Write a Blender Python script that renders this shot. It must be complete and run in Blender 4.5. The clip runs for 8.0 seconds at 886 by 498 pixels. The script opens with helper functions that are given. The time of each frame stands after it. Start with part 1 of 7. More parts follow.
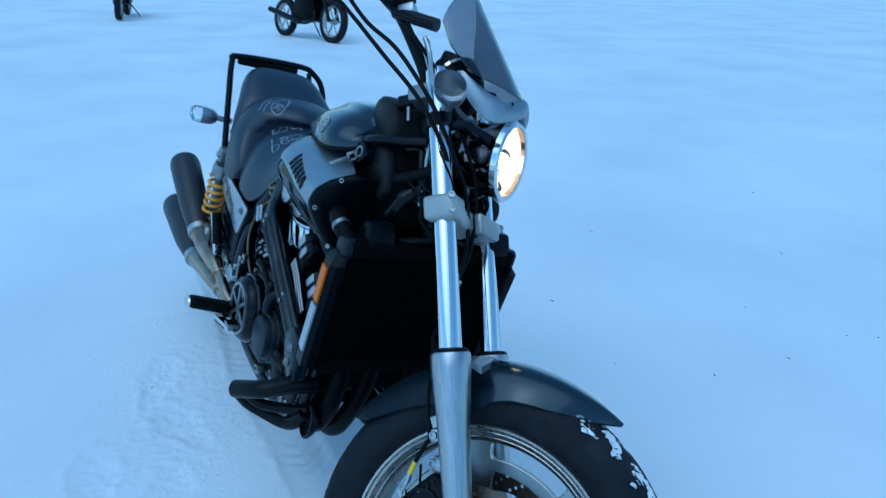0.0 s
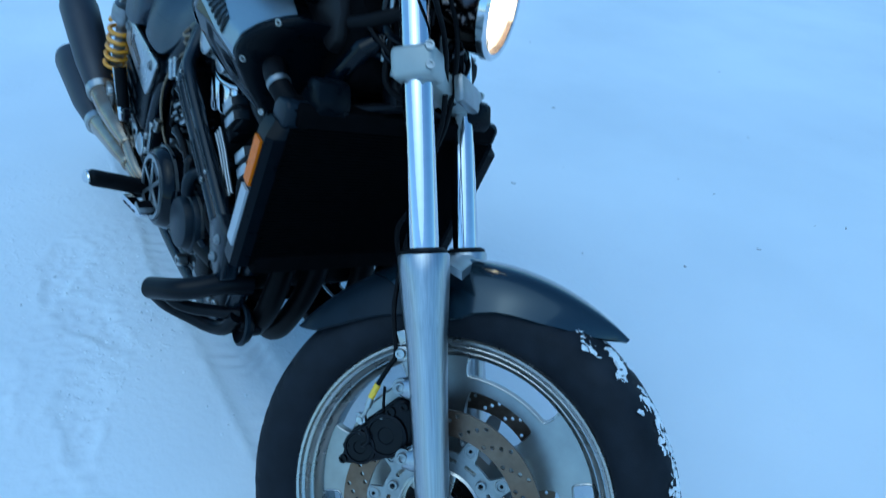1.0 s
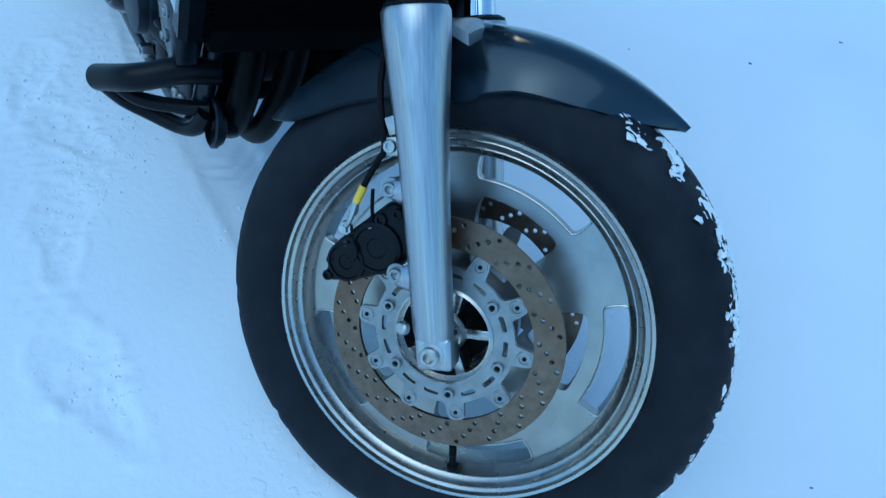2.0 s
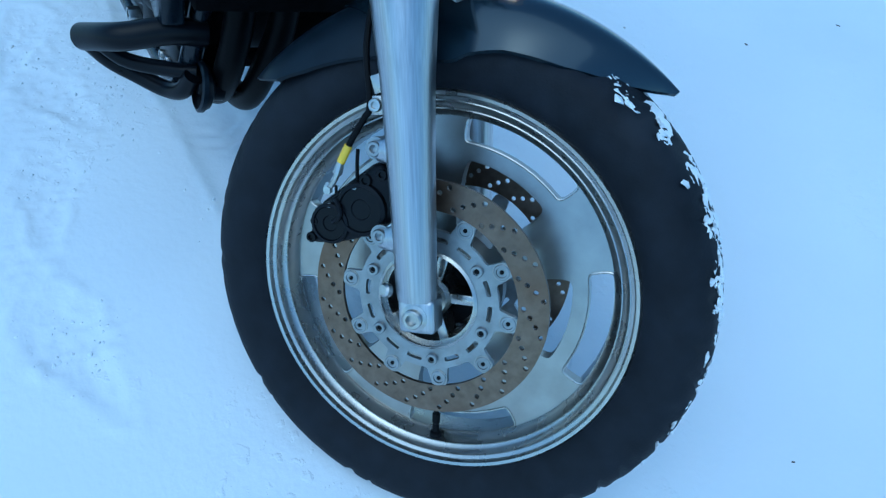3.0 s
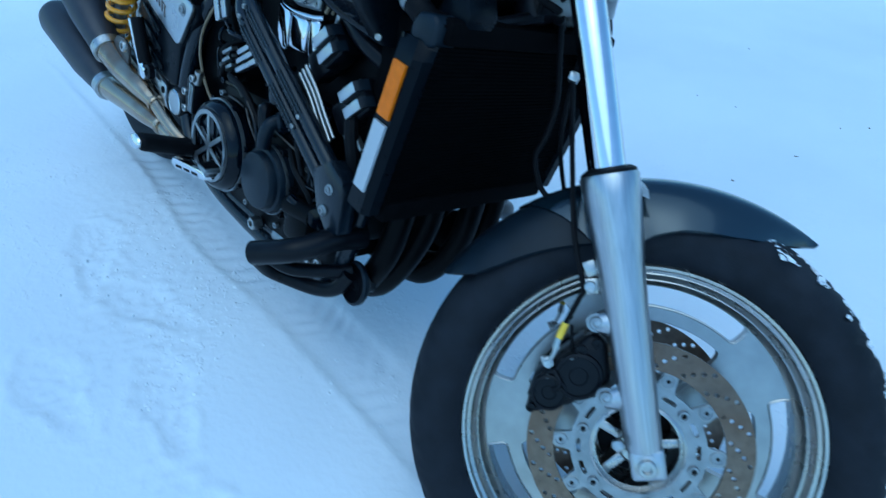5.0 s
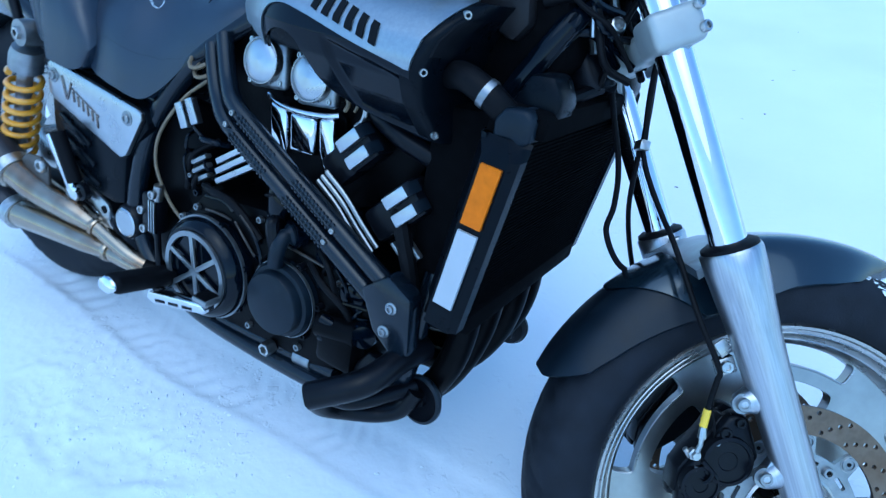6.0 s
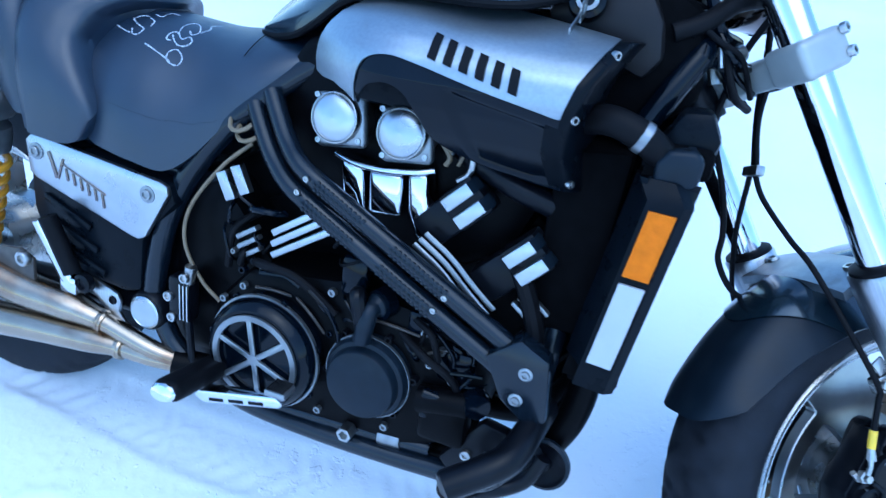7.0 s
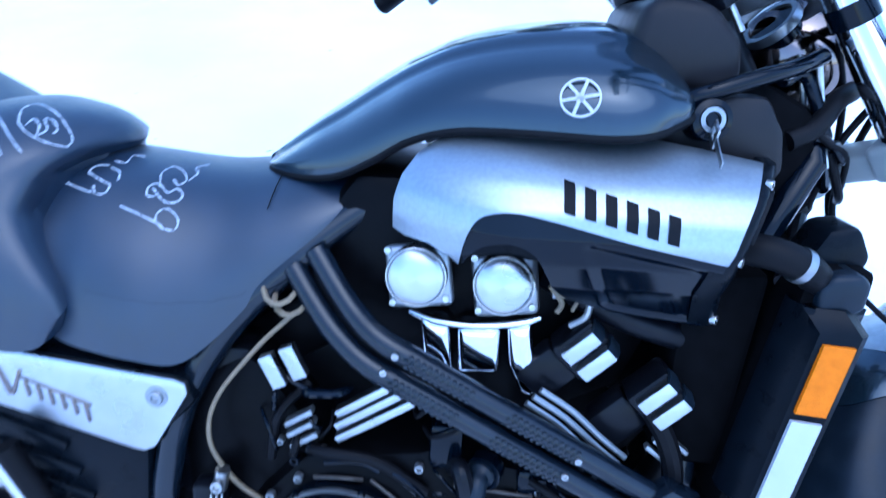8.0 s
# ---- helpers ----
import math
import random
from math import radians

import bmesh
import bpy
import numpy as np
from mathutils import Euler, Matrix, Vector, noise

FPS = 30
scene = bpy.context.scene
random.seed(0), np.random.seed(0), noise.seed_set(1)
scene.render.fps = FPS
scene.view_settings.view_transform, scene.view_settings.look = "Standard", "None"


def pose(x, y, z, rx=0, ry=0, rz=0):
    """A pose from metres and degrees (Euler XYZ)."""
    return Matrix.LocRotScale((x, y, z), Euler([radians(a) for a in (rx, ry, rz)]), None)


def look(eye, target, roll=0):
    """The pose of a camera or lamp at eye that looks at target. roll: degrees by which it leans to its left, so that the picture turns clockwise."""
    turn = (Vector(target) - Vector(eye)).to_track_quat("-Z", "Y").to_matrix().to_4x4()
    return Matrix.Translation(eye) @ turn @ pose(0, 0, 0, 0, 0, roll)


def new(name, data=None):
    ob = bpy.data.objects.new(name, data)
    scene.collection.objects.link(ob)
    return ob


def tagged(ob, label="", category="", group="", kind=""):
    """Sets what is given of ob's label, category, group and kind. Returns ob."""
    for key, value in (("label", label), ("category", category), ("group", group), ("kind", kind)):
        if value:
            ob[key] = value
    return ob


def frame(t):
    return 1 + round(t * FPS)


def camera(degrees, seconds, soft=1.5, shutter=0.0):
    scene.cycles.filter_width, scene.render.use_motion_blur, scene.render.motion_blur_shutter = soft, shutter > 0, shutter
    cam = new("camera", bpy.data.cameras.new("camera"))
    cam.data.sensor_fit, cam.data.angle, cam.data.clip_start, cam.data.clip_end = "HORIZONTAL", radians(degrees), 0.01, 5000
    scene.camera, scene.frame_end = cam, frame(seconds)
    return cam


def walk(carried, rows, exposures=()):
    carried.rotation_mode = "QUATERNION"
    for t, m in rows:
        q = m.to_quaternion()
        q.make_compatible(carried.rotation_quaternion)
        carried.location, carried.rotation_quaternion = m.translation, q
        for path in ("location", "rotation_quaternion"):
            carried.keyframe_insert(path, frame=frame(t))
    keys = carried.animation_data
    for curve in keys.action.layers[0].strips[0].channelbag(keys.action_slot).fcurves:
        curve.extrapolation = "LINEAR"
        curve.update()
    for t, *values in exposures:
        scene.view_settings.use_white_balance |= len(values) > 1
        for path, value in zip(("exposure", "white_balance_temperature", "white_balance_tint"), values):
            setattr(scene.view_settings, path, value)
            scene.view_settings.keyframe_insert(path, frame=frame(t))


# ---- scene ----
cam = camera(69.1, 8.0, 1.3, 0.3)
PATH = [
    (0, (0.666, -0.377, 1.277), (-0.911, 0.548, 0.465), 1.5),
    (0.5, (0.57, -0.404, 1.232), (-0.864, 0.628, 0.295), 4.1),
    (1, (0.445, -0.301, 1.166), (-0.863, 0.702, 0.033), 6.1),
    (1.5, (0.398, -0.222, 1.066), (-0.758, 0.624, -0.33), 3.7),
    (2, (0.371, -0.19, 0.999), (-0.679, 0.552, -0.534), 4.3),
    (2.2, (0.377, -0.182, 0.991), (-0.653, 0.545, -0.562), 4.5),
    (3.3, (0.398, -0.194, 0.976), (-0.622, 0.553, -0.573), 6.2),
    (3.5, (0.401, -0.2, 0.983), (-0.646, 0.552, -0.546), 5.6),
    (4, (0.396, -0.255, 1.006), (-0.654, 0.556, -0.49), 6.1),
    (4.2, (0.371, -0.309, 1.029), (-0.688, 0.574, -0.42), 5.9),
    (4.5, (0.343, -0.411, 1.057), (-0.759, 0.577, -0.288), 3.7),
    (5, (0.219, -0.502, 1.07), (-0.919, 0.577, -0.171), 3.4),
    (5.2, (0.144, -0.509, 1.066), (-1.001, 0.584, -0.156), 2.4),
    (6.3, (-0.184, -0.618, 1.11), (-0.92, 0.833, -0.053), 1.4),
    (6.5, (-0.245, -0.639, 1.106), (-0.927, 0.855, -0.035), 2.0),
    (6.8, (-0.347, -0.639, 1.094), (-0.971, 0.881, -0.046), 1.4),
    (7, (-0.41, -0.629, 1.102), (-0.983, 0.905, -0.045), 0.6),
    (7.2, (-0.485, -0.623, 1.117), (-0.994, 0.928, -0.038), 0.8),
    (7.5, (-0.582, -0.605, 1.129), (-1.062, 0.958, -0.023), -0.3),
    (8, (-0.746, -0.501, 1.176), (-0.865, 1.149, 0.051), 0.1),
]
# ---- light: an even blue winter dusk ----
EXPOSURES = [(0.0, 0.6, 4650, -16), (3.5, 0.86, 4750, -15), (5.0, 0.86, 4750, -15), (6.5, 1.62, 4850, -1), (7.5, 1.9, 4830, 1), (8.0, 2.18, 4880, 9)]
walk(cam, [(t, look(eye, target, roll)) for t, eye, target, roll in PATH], EXPOSURES)
world = bpy.data.worlds.new("dusk_sky")
scene.world = world
world.use_nodes = True
wn = world.node_tree.nodes
sky = wn.new("ShaderNodeTexSky")
sky.sky_type, sky.sun_disc = "NISHITA", False
sky.sun_elevation, sky.sun_rotation = radians(68), radians(158)
sky.air_density, sky.dust_density, sky.ozone_density = 1.0, 1.2, 3.0
world.node_tree.links.new(sky.outputs[0], wn["Background"].inputs[0])
wn["Background"].inputs[1].default_value = 0.115
sun = new("sun", bpy.data.lights.new("sun", "SUN"))
sun.data.energy, sun.data.angle, sun.data.color = 0.3, radians(70), (0.92, 0.97, 1.0)
sun.matrix_basis = look((0.47, -1.17, 3.12), (0, 0, 0))


# ---- materials ----
def mat(name, color, rough=0.5, metal=0.0, vary=0.15, scale=30.0, bump=0.0, bump_scale=200.0, coat=0.0, stain=None, stain_at=0.6, stain_scale=8.0, stretch=(1, 1, 1), ior=1.5, spec=0.5):
    m = bpy.data.materials.new(name)
    m.use_nodes = True
    n, l = m.node_tree.nodes, m.node_tree.links
    b = n["Principled BSDF"]
    b.inputs["Roughness"].default_value, b.inputs["Metallic"].default_value = rough, metal
    b.inputs["Coat Weight"].default_value, b.inputs["Coat Roughness"].default_value = coat, 0.08
    b.inputs["IOR"].default_value, b.inputs["Specular IOR Level"].default_value = ior, spec
    tc, mp = n.new("ShaderNodeTexCoord"), n.new("ShaderNodeMapping")
    mp.inputs["Scale"].default_value = stretch
    l.new(tc.outputs["Object"], mp.inputs["Vector"])
    tex = n.new("ShaderNodeTexNoise")
    tex.inputs["Scale"].default_value, tex.inputs["Detail"].default_value = scale, 6
    l.new(mp.outputs[0], tex.inputs["Vector"])
    ramp = n.new("ShaderNodeValToRGB")
    lo, hi = [c * (1 - vary) for c in color], [min(1, c * (1 + vary)) for c in color]
    ramp.color_ramp.elements[0].color, ramp.color_ramp.elements[1].color = (*lo, 1), (*hi, 1)
    ramp.color_ramp.elements[0].position, ramp.color_ramp.elements[1].position = 0.3, 0.7
    l.new(tex.outputs["Fac"], ramp.inputs[0])
    out = ramp.outputs[0]
    if stain:
        t2 = n.new("ShaderNodeTexNoise")
        t2.inputs["Scale"].default_value, t2.inputs["Detail"].default_value = stain_scale, 8
        l.new(tc.outputs["Object"], t2.inputs["Vector"])
        r2 = n.new("ShaderNodeValToRGB")
        r2.color_ramp.elements[0].position, r2.color_ramp.elements[1].position = stain_at, min(1, stain_at + 0.18)
        l.new(t2.outputs["Fac"], r2.inputs[0])
        mix = n.new("ShaderNodeMixRGB")
        mix.inputs[2].default_value = (*stain, 1)
        l.new(r2.outputs[0], mix.inputs[0])
        l.new(out, mix.inputs[1])
        out = mix.outputs[0]
    l.new(out, b.inputs["Base Color"])
    rr = n.new("ShaderNodeMapRange")
    rr.inputs["To Min"].default_value, rr.inputs["To Max"].default_value = max(0, rough * 0.8), min(1, rough * 1.25)
    l.new(tex.outputs["Fac"], rr.inputs["Value"])
    l.new(rr.outputs[0], b.inputs["Roughness"])
    if bump:
        t3 = n.new("ShaderNodeTexNoise")
        t3.inputs["Scale"].default_value, t3.inputs["Detail"].default_value = bump_scale, 4
        l.new(mp.outputs[0], t3.inputs["Vector"])
        bp = n.new("ShaderNodeBump")
        bp.inputs["Strength"].default_value, bp.inputs["Distance"].default_value = bump, 0.002
        l.new(t3.outputs["Fac"], bp.inputs["Height"])
        l.new(bp.outputs[0], b.inputs["Normal"])
    return m


def glow(name, color, strength):
    m = mat(name, (0.8, 0.8, 0.8), 0.3)
    b = m.node_tree.nodes["Principled BSDF"]
    b.inputs["Emission Color"].default_value, b.inputs["Emission Strength"].default_value = (*color, 1), strength
    return m


def glass(name, color, rough=0.02, weight=1.0):
    m = mat(name, color, rough, vary=0.03)
    m.node_tree.nodes["Principled BSDF"].inputs["Transmission Weight"].default_value = weight
    return m


CHROME = mat("chrome", (0.7, 0.71, 0.74), 0.05, 1.0, 0.03, 60)
# brushed grain whose long colour streaks also imitate bands reflected in the sliders
ALU = mat("brushed_aluminium_sheen", (0.43, 0.44, 0.46), 0.32, 1.0, 0.16, 30, 0.05, 40, stretch=(14, 14, 0.12))
ALU_CAST = mat("cast_aluminium", (0.43, 0.42, 0.4), 0.27, 1.0, 0.1, 30, 0.04, 350)
ALU_DULL = mat("dull_aluminium", (0.29, 0.3, 0.31), 0.36, 0.9, 0.2, 45, 0.12, 250, stain=(0.2, 0.185, 0.165), stain_at=0.6, stain_scale=22)
SATIN = mat("satin_silver", (0.335, 0.37, 0.4), 0.38, 0.9, 0.07, 220, 0.03, 700)
PLATE = mat("anodised_plate", (0.47, 0.485, 0.5), 0.28, 1.0, 0.1, 20, 0.02, 500)
STEEL = mat("zinc_steel", (0.45, 0.45, 0.44), 0.3, 1.0, 0.2, 90)
DISC = mat("worn_disc_steel", (0.165, 0.125, 0.095), 0.3, 0.85, 0.2, 90, 0.05, 300, stain=(0.125, 0.075, 0.045), stain_at=0.48, stain_scale=5)
# the bluer blacks below carry reflected sky blue in their base colour
BLACK = mat("black_gloss_paint", (0.0015, 0.003, 0.006), 0.1, 0.0, 0.3, 20, 0.0, coat=0.0, spec=0.2)
SATIN_BLACK = mat("satin_black_paint", (0.0035, 0.004, 0.006), 0.3, 0.0, 0.3, 35, 0.08, 300, stain=(0.009, 0.009, 0.011), stain_at=0.68, stain_scale=14, spec=0.16)
ENGINE = mat("black_engine_paint", (0.002, 0.002, 0.0025), 0.36, 0.0, 0.35, 40, 0.15, 260, stain=(0.008, 0.007, 0.007), stain_at=0.66, stain_scale=24, spec=0.06)
PLASTIC = mat("black_plastic", (0.0025, 0.0038, 0.006), 0.28, 0.0, 0.2, 50, 0.08, 500, stain=(0.005, 0.007, 0.01), stain_at=0.66, stain_scale=11, spec=0.09)
RUBBER = mat("black_rubber", (0.004, 0.004, 0.005), 0.5, 0.0, 0.25, 40, 0.1, 400, stain=(0.01, 0.01, 0.012), stain_at=0.64, stain_scale=12, spec=0.1)
TYRE = mat("tyre_rubber", (0.0115, 0.013, 0.0175), 0.62, 0.0, 0.3, 30, 0.25, 350, stain=(0.024, 0.026, 0.032), stain_at=0.62, stain_scale=9, spec=0.14)
VINYL = mat("black_vinyl", (0.005, 0.0125, 0.027), 0.38, 0.0, 0.18, 18, 0.16, 900, stain=(0.008, 0.016, 0.032), stain_at=0.66, stain_scale=6, spec=0.72)
GREY_PAINT = mat("dark_grey_metallic_paint", (0.0145, 0.027, 0.04), 0.2, 0.6, 0.1, 350, coat=0.6)
AMBER = mat("amber_reflector", (0.62, 0.15, 0.001), 0.3, 0.0, 0.1, 90, 0.3, 500, spec=0.12)
WHITE_PLATE = mat("white_sticker", (0.42, 0.43, 0.45), 0.3, 0.0, 0.05, 20)
MILKY = mat("milky_grey_paint", (0.36, 0.375, 0.36), 0.35, 0.25, 0.08, 25)
YELLOW = mat("yellow_sleeve", (0.75, 0.5, 0.03), 0.4, 0.0, 0.1, 50)
SPRING = mat("yellow_spring_paint", (0.7, 0.32, 0.02), 0.3, 0.0, 0.1, 60, coat=0.5)
EXHAUST = mat("tarnished_steel", (0.38, 0.31, 0.23), 0.22, 1.0, 0.14, 10, stain=(0.24, 0.14, 0.08), stain_at=0.52, stain_scale=9)
CAN = mat("grey_silencer_paint", (0.03, 0.03, 0.037), 0.4, 0.3, 0.15, 25)
HOSE_TAN = mat("tan_hose", (0.16, 0.12, 0.07), 0.4, 0.0, 0.2, 60)
RADIATOR = mat("black_radiator_core", (0.003, 0.003, 0.0035), 0.75, 0.0, 0.3, 60, spec=0.02)
# near black for lettering, dark screws and the painted shade of holes
DARK = mat("dark_lettering_and_shade", (0.004, 0.0045, 0.006), 0.5, spec=0.1)
CHALK = mat("white_chalk", (0.33, 0.36, 0.4), 0.9, 0.0, 0.7, 420)
SMOKE = glass("smoked_screen", (0.3, 0.31, 0.34), 0.03)
CLEAR = glass("clear_lens", (0.92, 0.93, 0.95), 0.05)
LAMP = glow("lit_bulb", (1.0, 0.66, 0.42), 14)
REFLECT = mat("lamp_reflector", (0.9, 0.84, 0.76), 0.5, 0.25, 0.03)
NECK = mat("matt_grey_plastic", (0.011, 0.01, 0.011), 0.42, 0.0, 0.1, 40, 0.06, 400, spec=0.2)
COVER = mat("matt_grey_cover", (0.006, 0.01, 0.016), 0.36, 0.0, 0.2, 40, 0.08, 400, stain=(0.011, 0.016, 0.022), stain_at=0.6, stain_scale=20, spec=0.2)
FRAME_PAINT = mat("frame_gloss_black", (0.0045, 0.0075, 0.0125), 0.22, 0.0, 0.2, 30, 0.04, 300, spec=0.38)
# chrome with dark, brownish reflections and letter shadow put into its colour
SHADED_CHROME = mat("shaded_chrome", (0.2, 0.165, 0.15), 0.1, 1.0, 0.05, 30)
INSERT = mat("satin_grey_insert", (0.3, 0.31, 0.32), 0.35, 0.9, 0.08, 30)
WEB = mat("cast_spoke_alloy", (0.34, 0.335, 0.325), 0.3, 1.0, 0.16, 22, 0.05, 350)
# dull brown for the hanger's steel and the painted edge glints
GLINT_STEEL = mat("dull_brown_glint_steel", (0.05, 0.042, 0.036), 0.35, 0.0, 0.3, 80)
ORANGE = mat("orange_paint", (0.7, 0.2, 0.02), 0.35, coat=0.5)


def snow_material():
    m = bpy.data.materials.new("packed_snow")
    m.use_nodes = True
    n, l = m.node_tree.nodes, m.node_tree.links
    b = n["Principled BSDF"]
    b.inputs["Roughness"].default_value = 0.62
    b.inputs["Subsurface Weight"].default_value = 0.0
    tc = n.new("ShaderNodeTexCoord")
    big, mid, fine = (n.new("ShaderNodeTexNoise") for _ in range(3))
    for t, s, d in ((big, 0.7, 4), (mid, 13.0, 6), (fine, 70.0, 8)):
        t.inputs["Scale"].default_value, t.inputs["Detail"].default_value = s, d
        l.new(tc.outputs["Object"], t.inputs["Vector"])
    ramp = n.new("ShaderNodeValToRGB")
    ramp.color_ramp.elements[0].color, ramp.color_ramp.elements[1].color = (0.72, 0.74, 0.77, 1), (0.86, 0.87, 0.88, 1)
    ramp.color_ramp.elements[0].position, ramp.color_ramp.elements[1].position = 0.3, 0.65
    l.new(big.outputs["Fac"], ramp.inputs[0])
    l.new(ramp.outputs[0], b.inputs["Base Color"])
    add = n.new("ShaderNodeMath")
    add.operation = "MULTIPLY_ADD"
    add.inputs[1].default_value = 0.35
    l.new(fine.outputs["Fac"], add.inputs[0])
    l.new(mid.outputs["Fac"], add.inputs[2])
    bp = n.new("ShaderNodeBump")
    bp.inputs["Strength"].default_value, bp.inputs["Distance"].default_value = 0.32, 0.01
    # crumbs lying in patches
    crumb, where = n.new("ShaderNodeTexNoise"), n.new("ShaderNodeTexNoise")
    steps = []
    for t, s, lo, hi in ((crumb, 42.0, 0.57, 0.66), (where, 2.6, 0.5, 0.6)):
        t.inputs["Scale"].default_value, t.inputs["Detail"].default_value = s, 3
        l.new(tc.outputs["Object"], t.inputs["Vector"])
        mr = n.new("ShaderNodeMapRange")
        mr.inputs["From Min"].default_value, mr.inputs["From Max"].default_value = lo, hi
        l.new(t.outputs["Fac"], mr.inputs["Value"])
        steps.append(mr.outputs[0])
    both = n.new("ShaderNodeMath")
    both.operation = "MULTIPLY"
    l.new(steps[0], both.inputs[0])
    l.new(steps[1], both.inputs[1])
    top = n.new("ShaderNodeMath")
    top.operation = "MULTIPLY_ADD"
    top.inputs[1].default_value = 0.55
    l.new(both.outputs[0], top.inputs[0])
    l.new(add.outputs[0], top.inputs[2])
    l.new(top.outputs[0], bp.inputs["Height"])
    l.new(bp.outputs[0], b.inputs["Normal"])
    return m


SNOW = snow_material()


# ---- mesh helpers ----
def spline(pts, k=6):
    """Points along a smooth line through pts."""
    p = [Vector(q) for q in pts]
    p = [p[0] * 2 - p[1], *p, p[-1] * 2 - p[-2]]
    out = []
    for i in range(1, len(p) - 2):
        for j in range(k):
            t = j / k
            out.append(0.5 * (2 * p[i] + (p[i + 1] - p[i - 1]) * t + (2 * p[i - 1] - 5 * p[i] + 4 * p[i + 1] - p[i + 2]) * t * t + (3 * p[i] - p[i - 1] - 3 * p[i + 1] + p[i + 2]) * t ** 3))
    return [*out, p[-2]]


def loft(bm, rings, cap=True, closed=True):
    vs = [[bm.verts.new(c) for c in r] for r in rings]
    n = len(vs[0])
    for a, b in zip(vs, vs[1:]):
        for i in range(n if closed else n - 1):
            j = (i + 1) % n
            bm.faces.new((a[i], a[j], b[j], b[i]))
    if cap:
        bm.faces.new(vs[0][::-1])
        bm.faces.new(vs[-1])
    return vs


def sweep(bm, pts, r, n=12, cap=True, flat=1.0):
    """A tube of radius r (or a list of radii) along pts; flat squeezes it across."""
    pts = [Vector(p) for p in pts]
    rs = [float(q) for q in r] if isinstance(r, (list, tuple)) else [r] * len(pts)
    side, rings = None, []
    for i, p in enumerate(pts):
        d = (pts[min(i + 1, len(pts) - 1)] - pts[max(i - 1, 0)]).normalized()
        if side is None:
            side = d.cross(Vector((0.13, 0.97, 0.21))).normalized()
        side = (side - d * side.dot(d)).normalized()
        up = d.cross(side)
        rings.append([p + rs[i] * (math.cos(a) * side + flat * math.sin(a) * up) for a in (math.tau * k / n for k in range(n))])
    loft(bm, rings, cap)


def lathe(bm, prof, m=None, n=32, cap=True, wave=None):
    """Turns (radius, height) pairs about the z axis of m. wave(angle, i, r, h) may change a pair."""
    m = m or Matrix()
    rings = []
    for i, (r, h) in enumerate(prof):
        ring = []
        for k in range(n):
            a = math.tau * k / n
            rr, hh = wave(a, i, r, h) if wave else (r, h)
            ring.append(m @ Vector((max(rr, 1e-5) * math.cos(a), max(rr, 1e-5) * math.sin(a), hh)))
        rings.append(ring)
    loft(bm, rings, cap)


def merge(bm, tmp, m=None):
    m = m or Matrix()
    new_verts = [bm.verts.new(m @ v.co) for v in tmp.verts]
    tmp.verts.index_update()
    for f in tmp.faces:
        bm.faces.new([new_verts[v.index] for v in f.verts])
    tmp.free()


def rbox(bm, c, size, bev=0.004, m=None, seg=2):
    tmp = bmesh.new()
    bmesh.ops.create_cube(tmp, size=1.0, matrix=Matrix.LocRotScale(c, None, size))
    if bev:
        bmesh.ops.bevel(tmp, geom=tmp.edges[:], offset=bev, segments=seg, affect="EDGES", profile=0.5)
    merge(bm, tmp, m)


def prism(bm, poly, y0, y1, bev=0.003, m=None, seg=2):
    """A plate with the outline poly in x and z, from y0 to y1."""
    tmp = bmesh.new()
    a, b = [tmp.verts.new((x, y0, z)) for x, z in poly], [tmp.verts.new((x, y1, z)) for x, z in poly]
    tmp.faces.new(a)
    tmp.faces.new(b[::-1])
    for i in range(len(poly)):
        j = (i + 1) % len(poly)
        tmp.faces.new((a[j], a[i], b[i], b[j]))
    bmesh.ops.recalc_face_normals(tmp, faces=tmp.faces[:])
    if bev:
        bmesh.ops.bevel(tmp, geom=tmp.edges[:], offset=bev, segments=seg, affect="EDGES", profile=0.5)
    merge(bm, tmp, m)


def shell(bm, rows, t):
    """A sheet through a grid of points, thickened by the vector t."""
    t = Vector(t)
    front, back = [[Vector(p) for p in r] for r in rows], [[Vector(p) + t for p in r] for r in rows]
    loft(bm, [[*f, *b[::-1]] for f, b in zip(front, back)], cap=True)


def along(p, q, roll=0.0):
    """A matrix at p whose z axis points to q."""
    d = Vector(q) - Vector(p)
    return Matrix.Translation(p) @ d.to_track_quat("Z", "Y").to_matrix().to_4x4() @ Matrix.Rotation(roll, 4, "Z")


def facing(p, d=(0, -1, 0)):
    return along(p, Vector(p) + Vector(d))


def bolt(bm, p, d=(0, -1, 0), r=0.008, h=0.006, hollow=True, n=16):
    m = facing(p, d)
    prof = [(0, 0), (r, 0), (r, h * 0.8), (r * 0.9, h), (r * 0.55, h), (r * 0.5, h * 0.45), (0, h * 0.45)] if hollow else [(0, 0), (r, 0), (r, h * 0.7), (r * 0.7, h), (0, h)]
    lathe(bm, prof, m, n, cap=False)


def link(name, bm, material, parent=None, label="", m=None, sharp=35, smooth=True):
    me = bpy.data.meshes.new(name)
    bmesh.ops.recalc_face_normals(bm, faces=bm.faces[:])
    bm.to_mesh(me)
    bm.free()
    me.materials.append(material)
    if smooth:
        me.shade_smooth()
        me.set_sharp_from_angle(angle=radians(sharp))
    ob = new(name, me)
    if parent:
        ob.parent = parent
    if m is not None:
        ob.matrix_basis = m
    return tagged(ob, label)


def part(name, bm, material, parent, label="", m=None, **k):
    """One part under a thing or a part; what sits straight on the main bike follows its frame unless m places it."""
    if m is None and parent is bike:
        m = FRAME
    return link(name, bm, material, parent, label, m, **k)


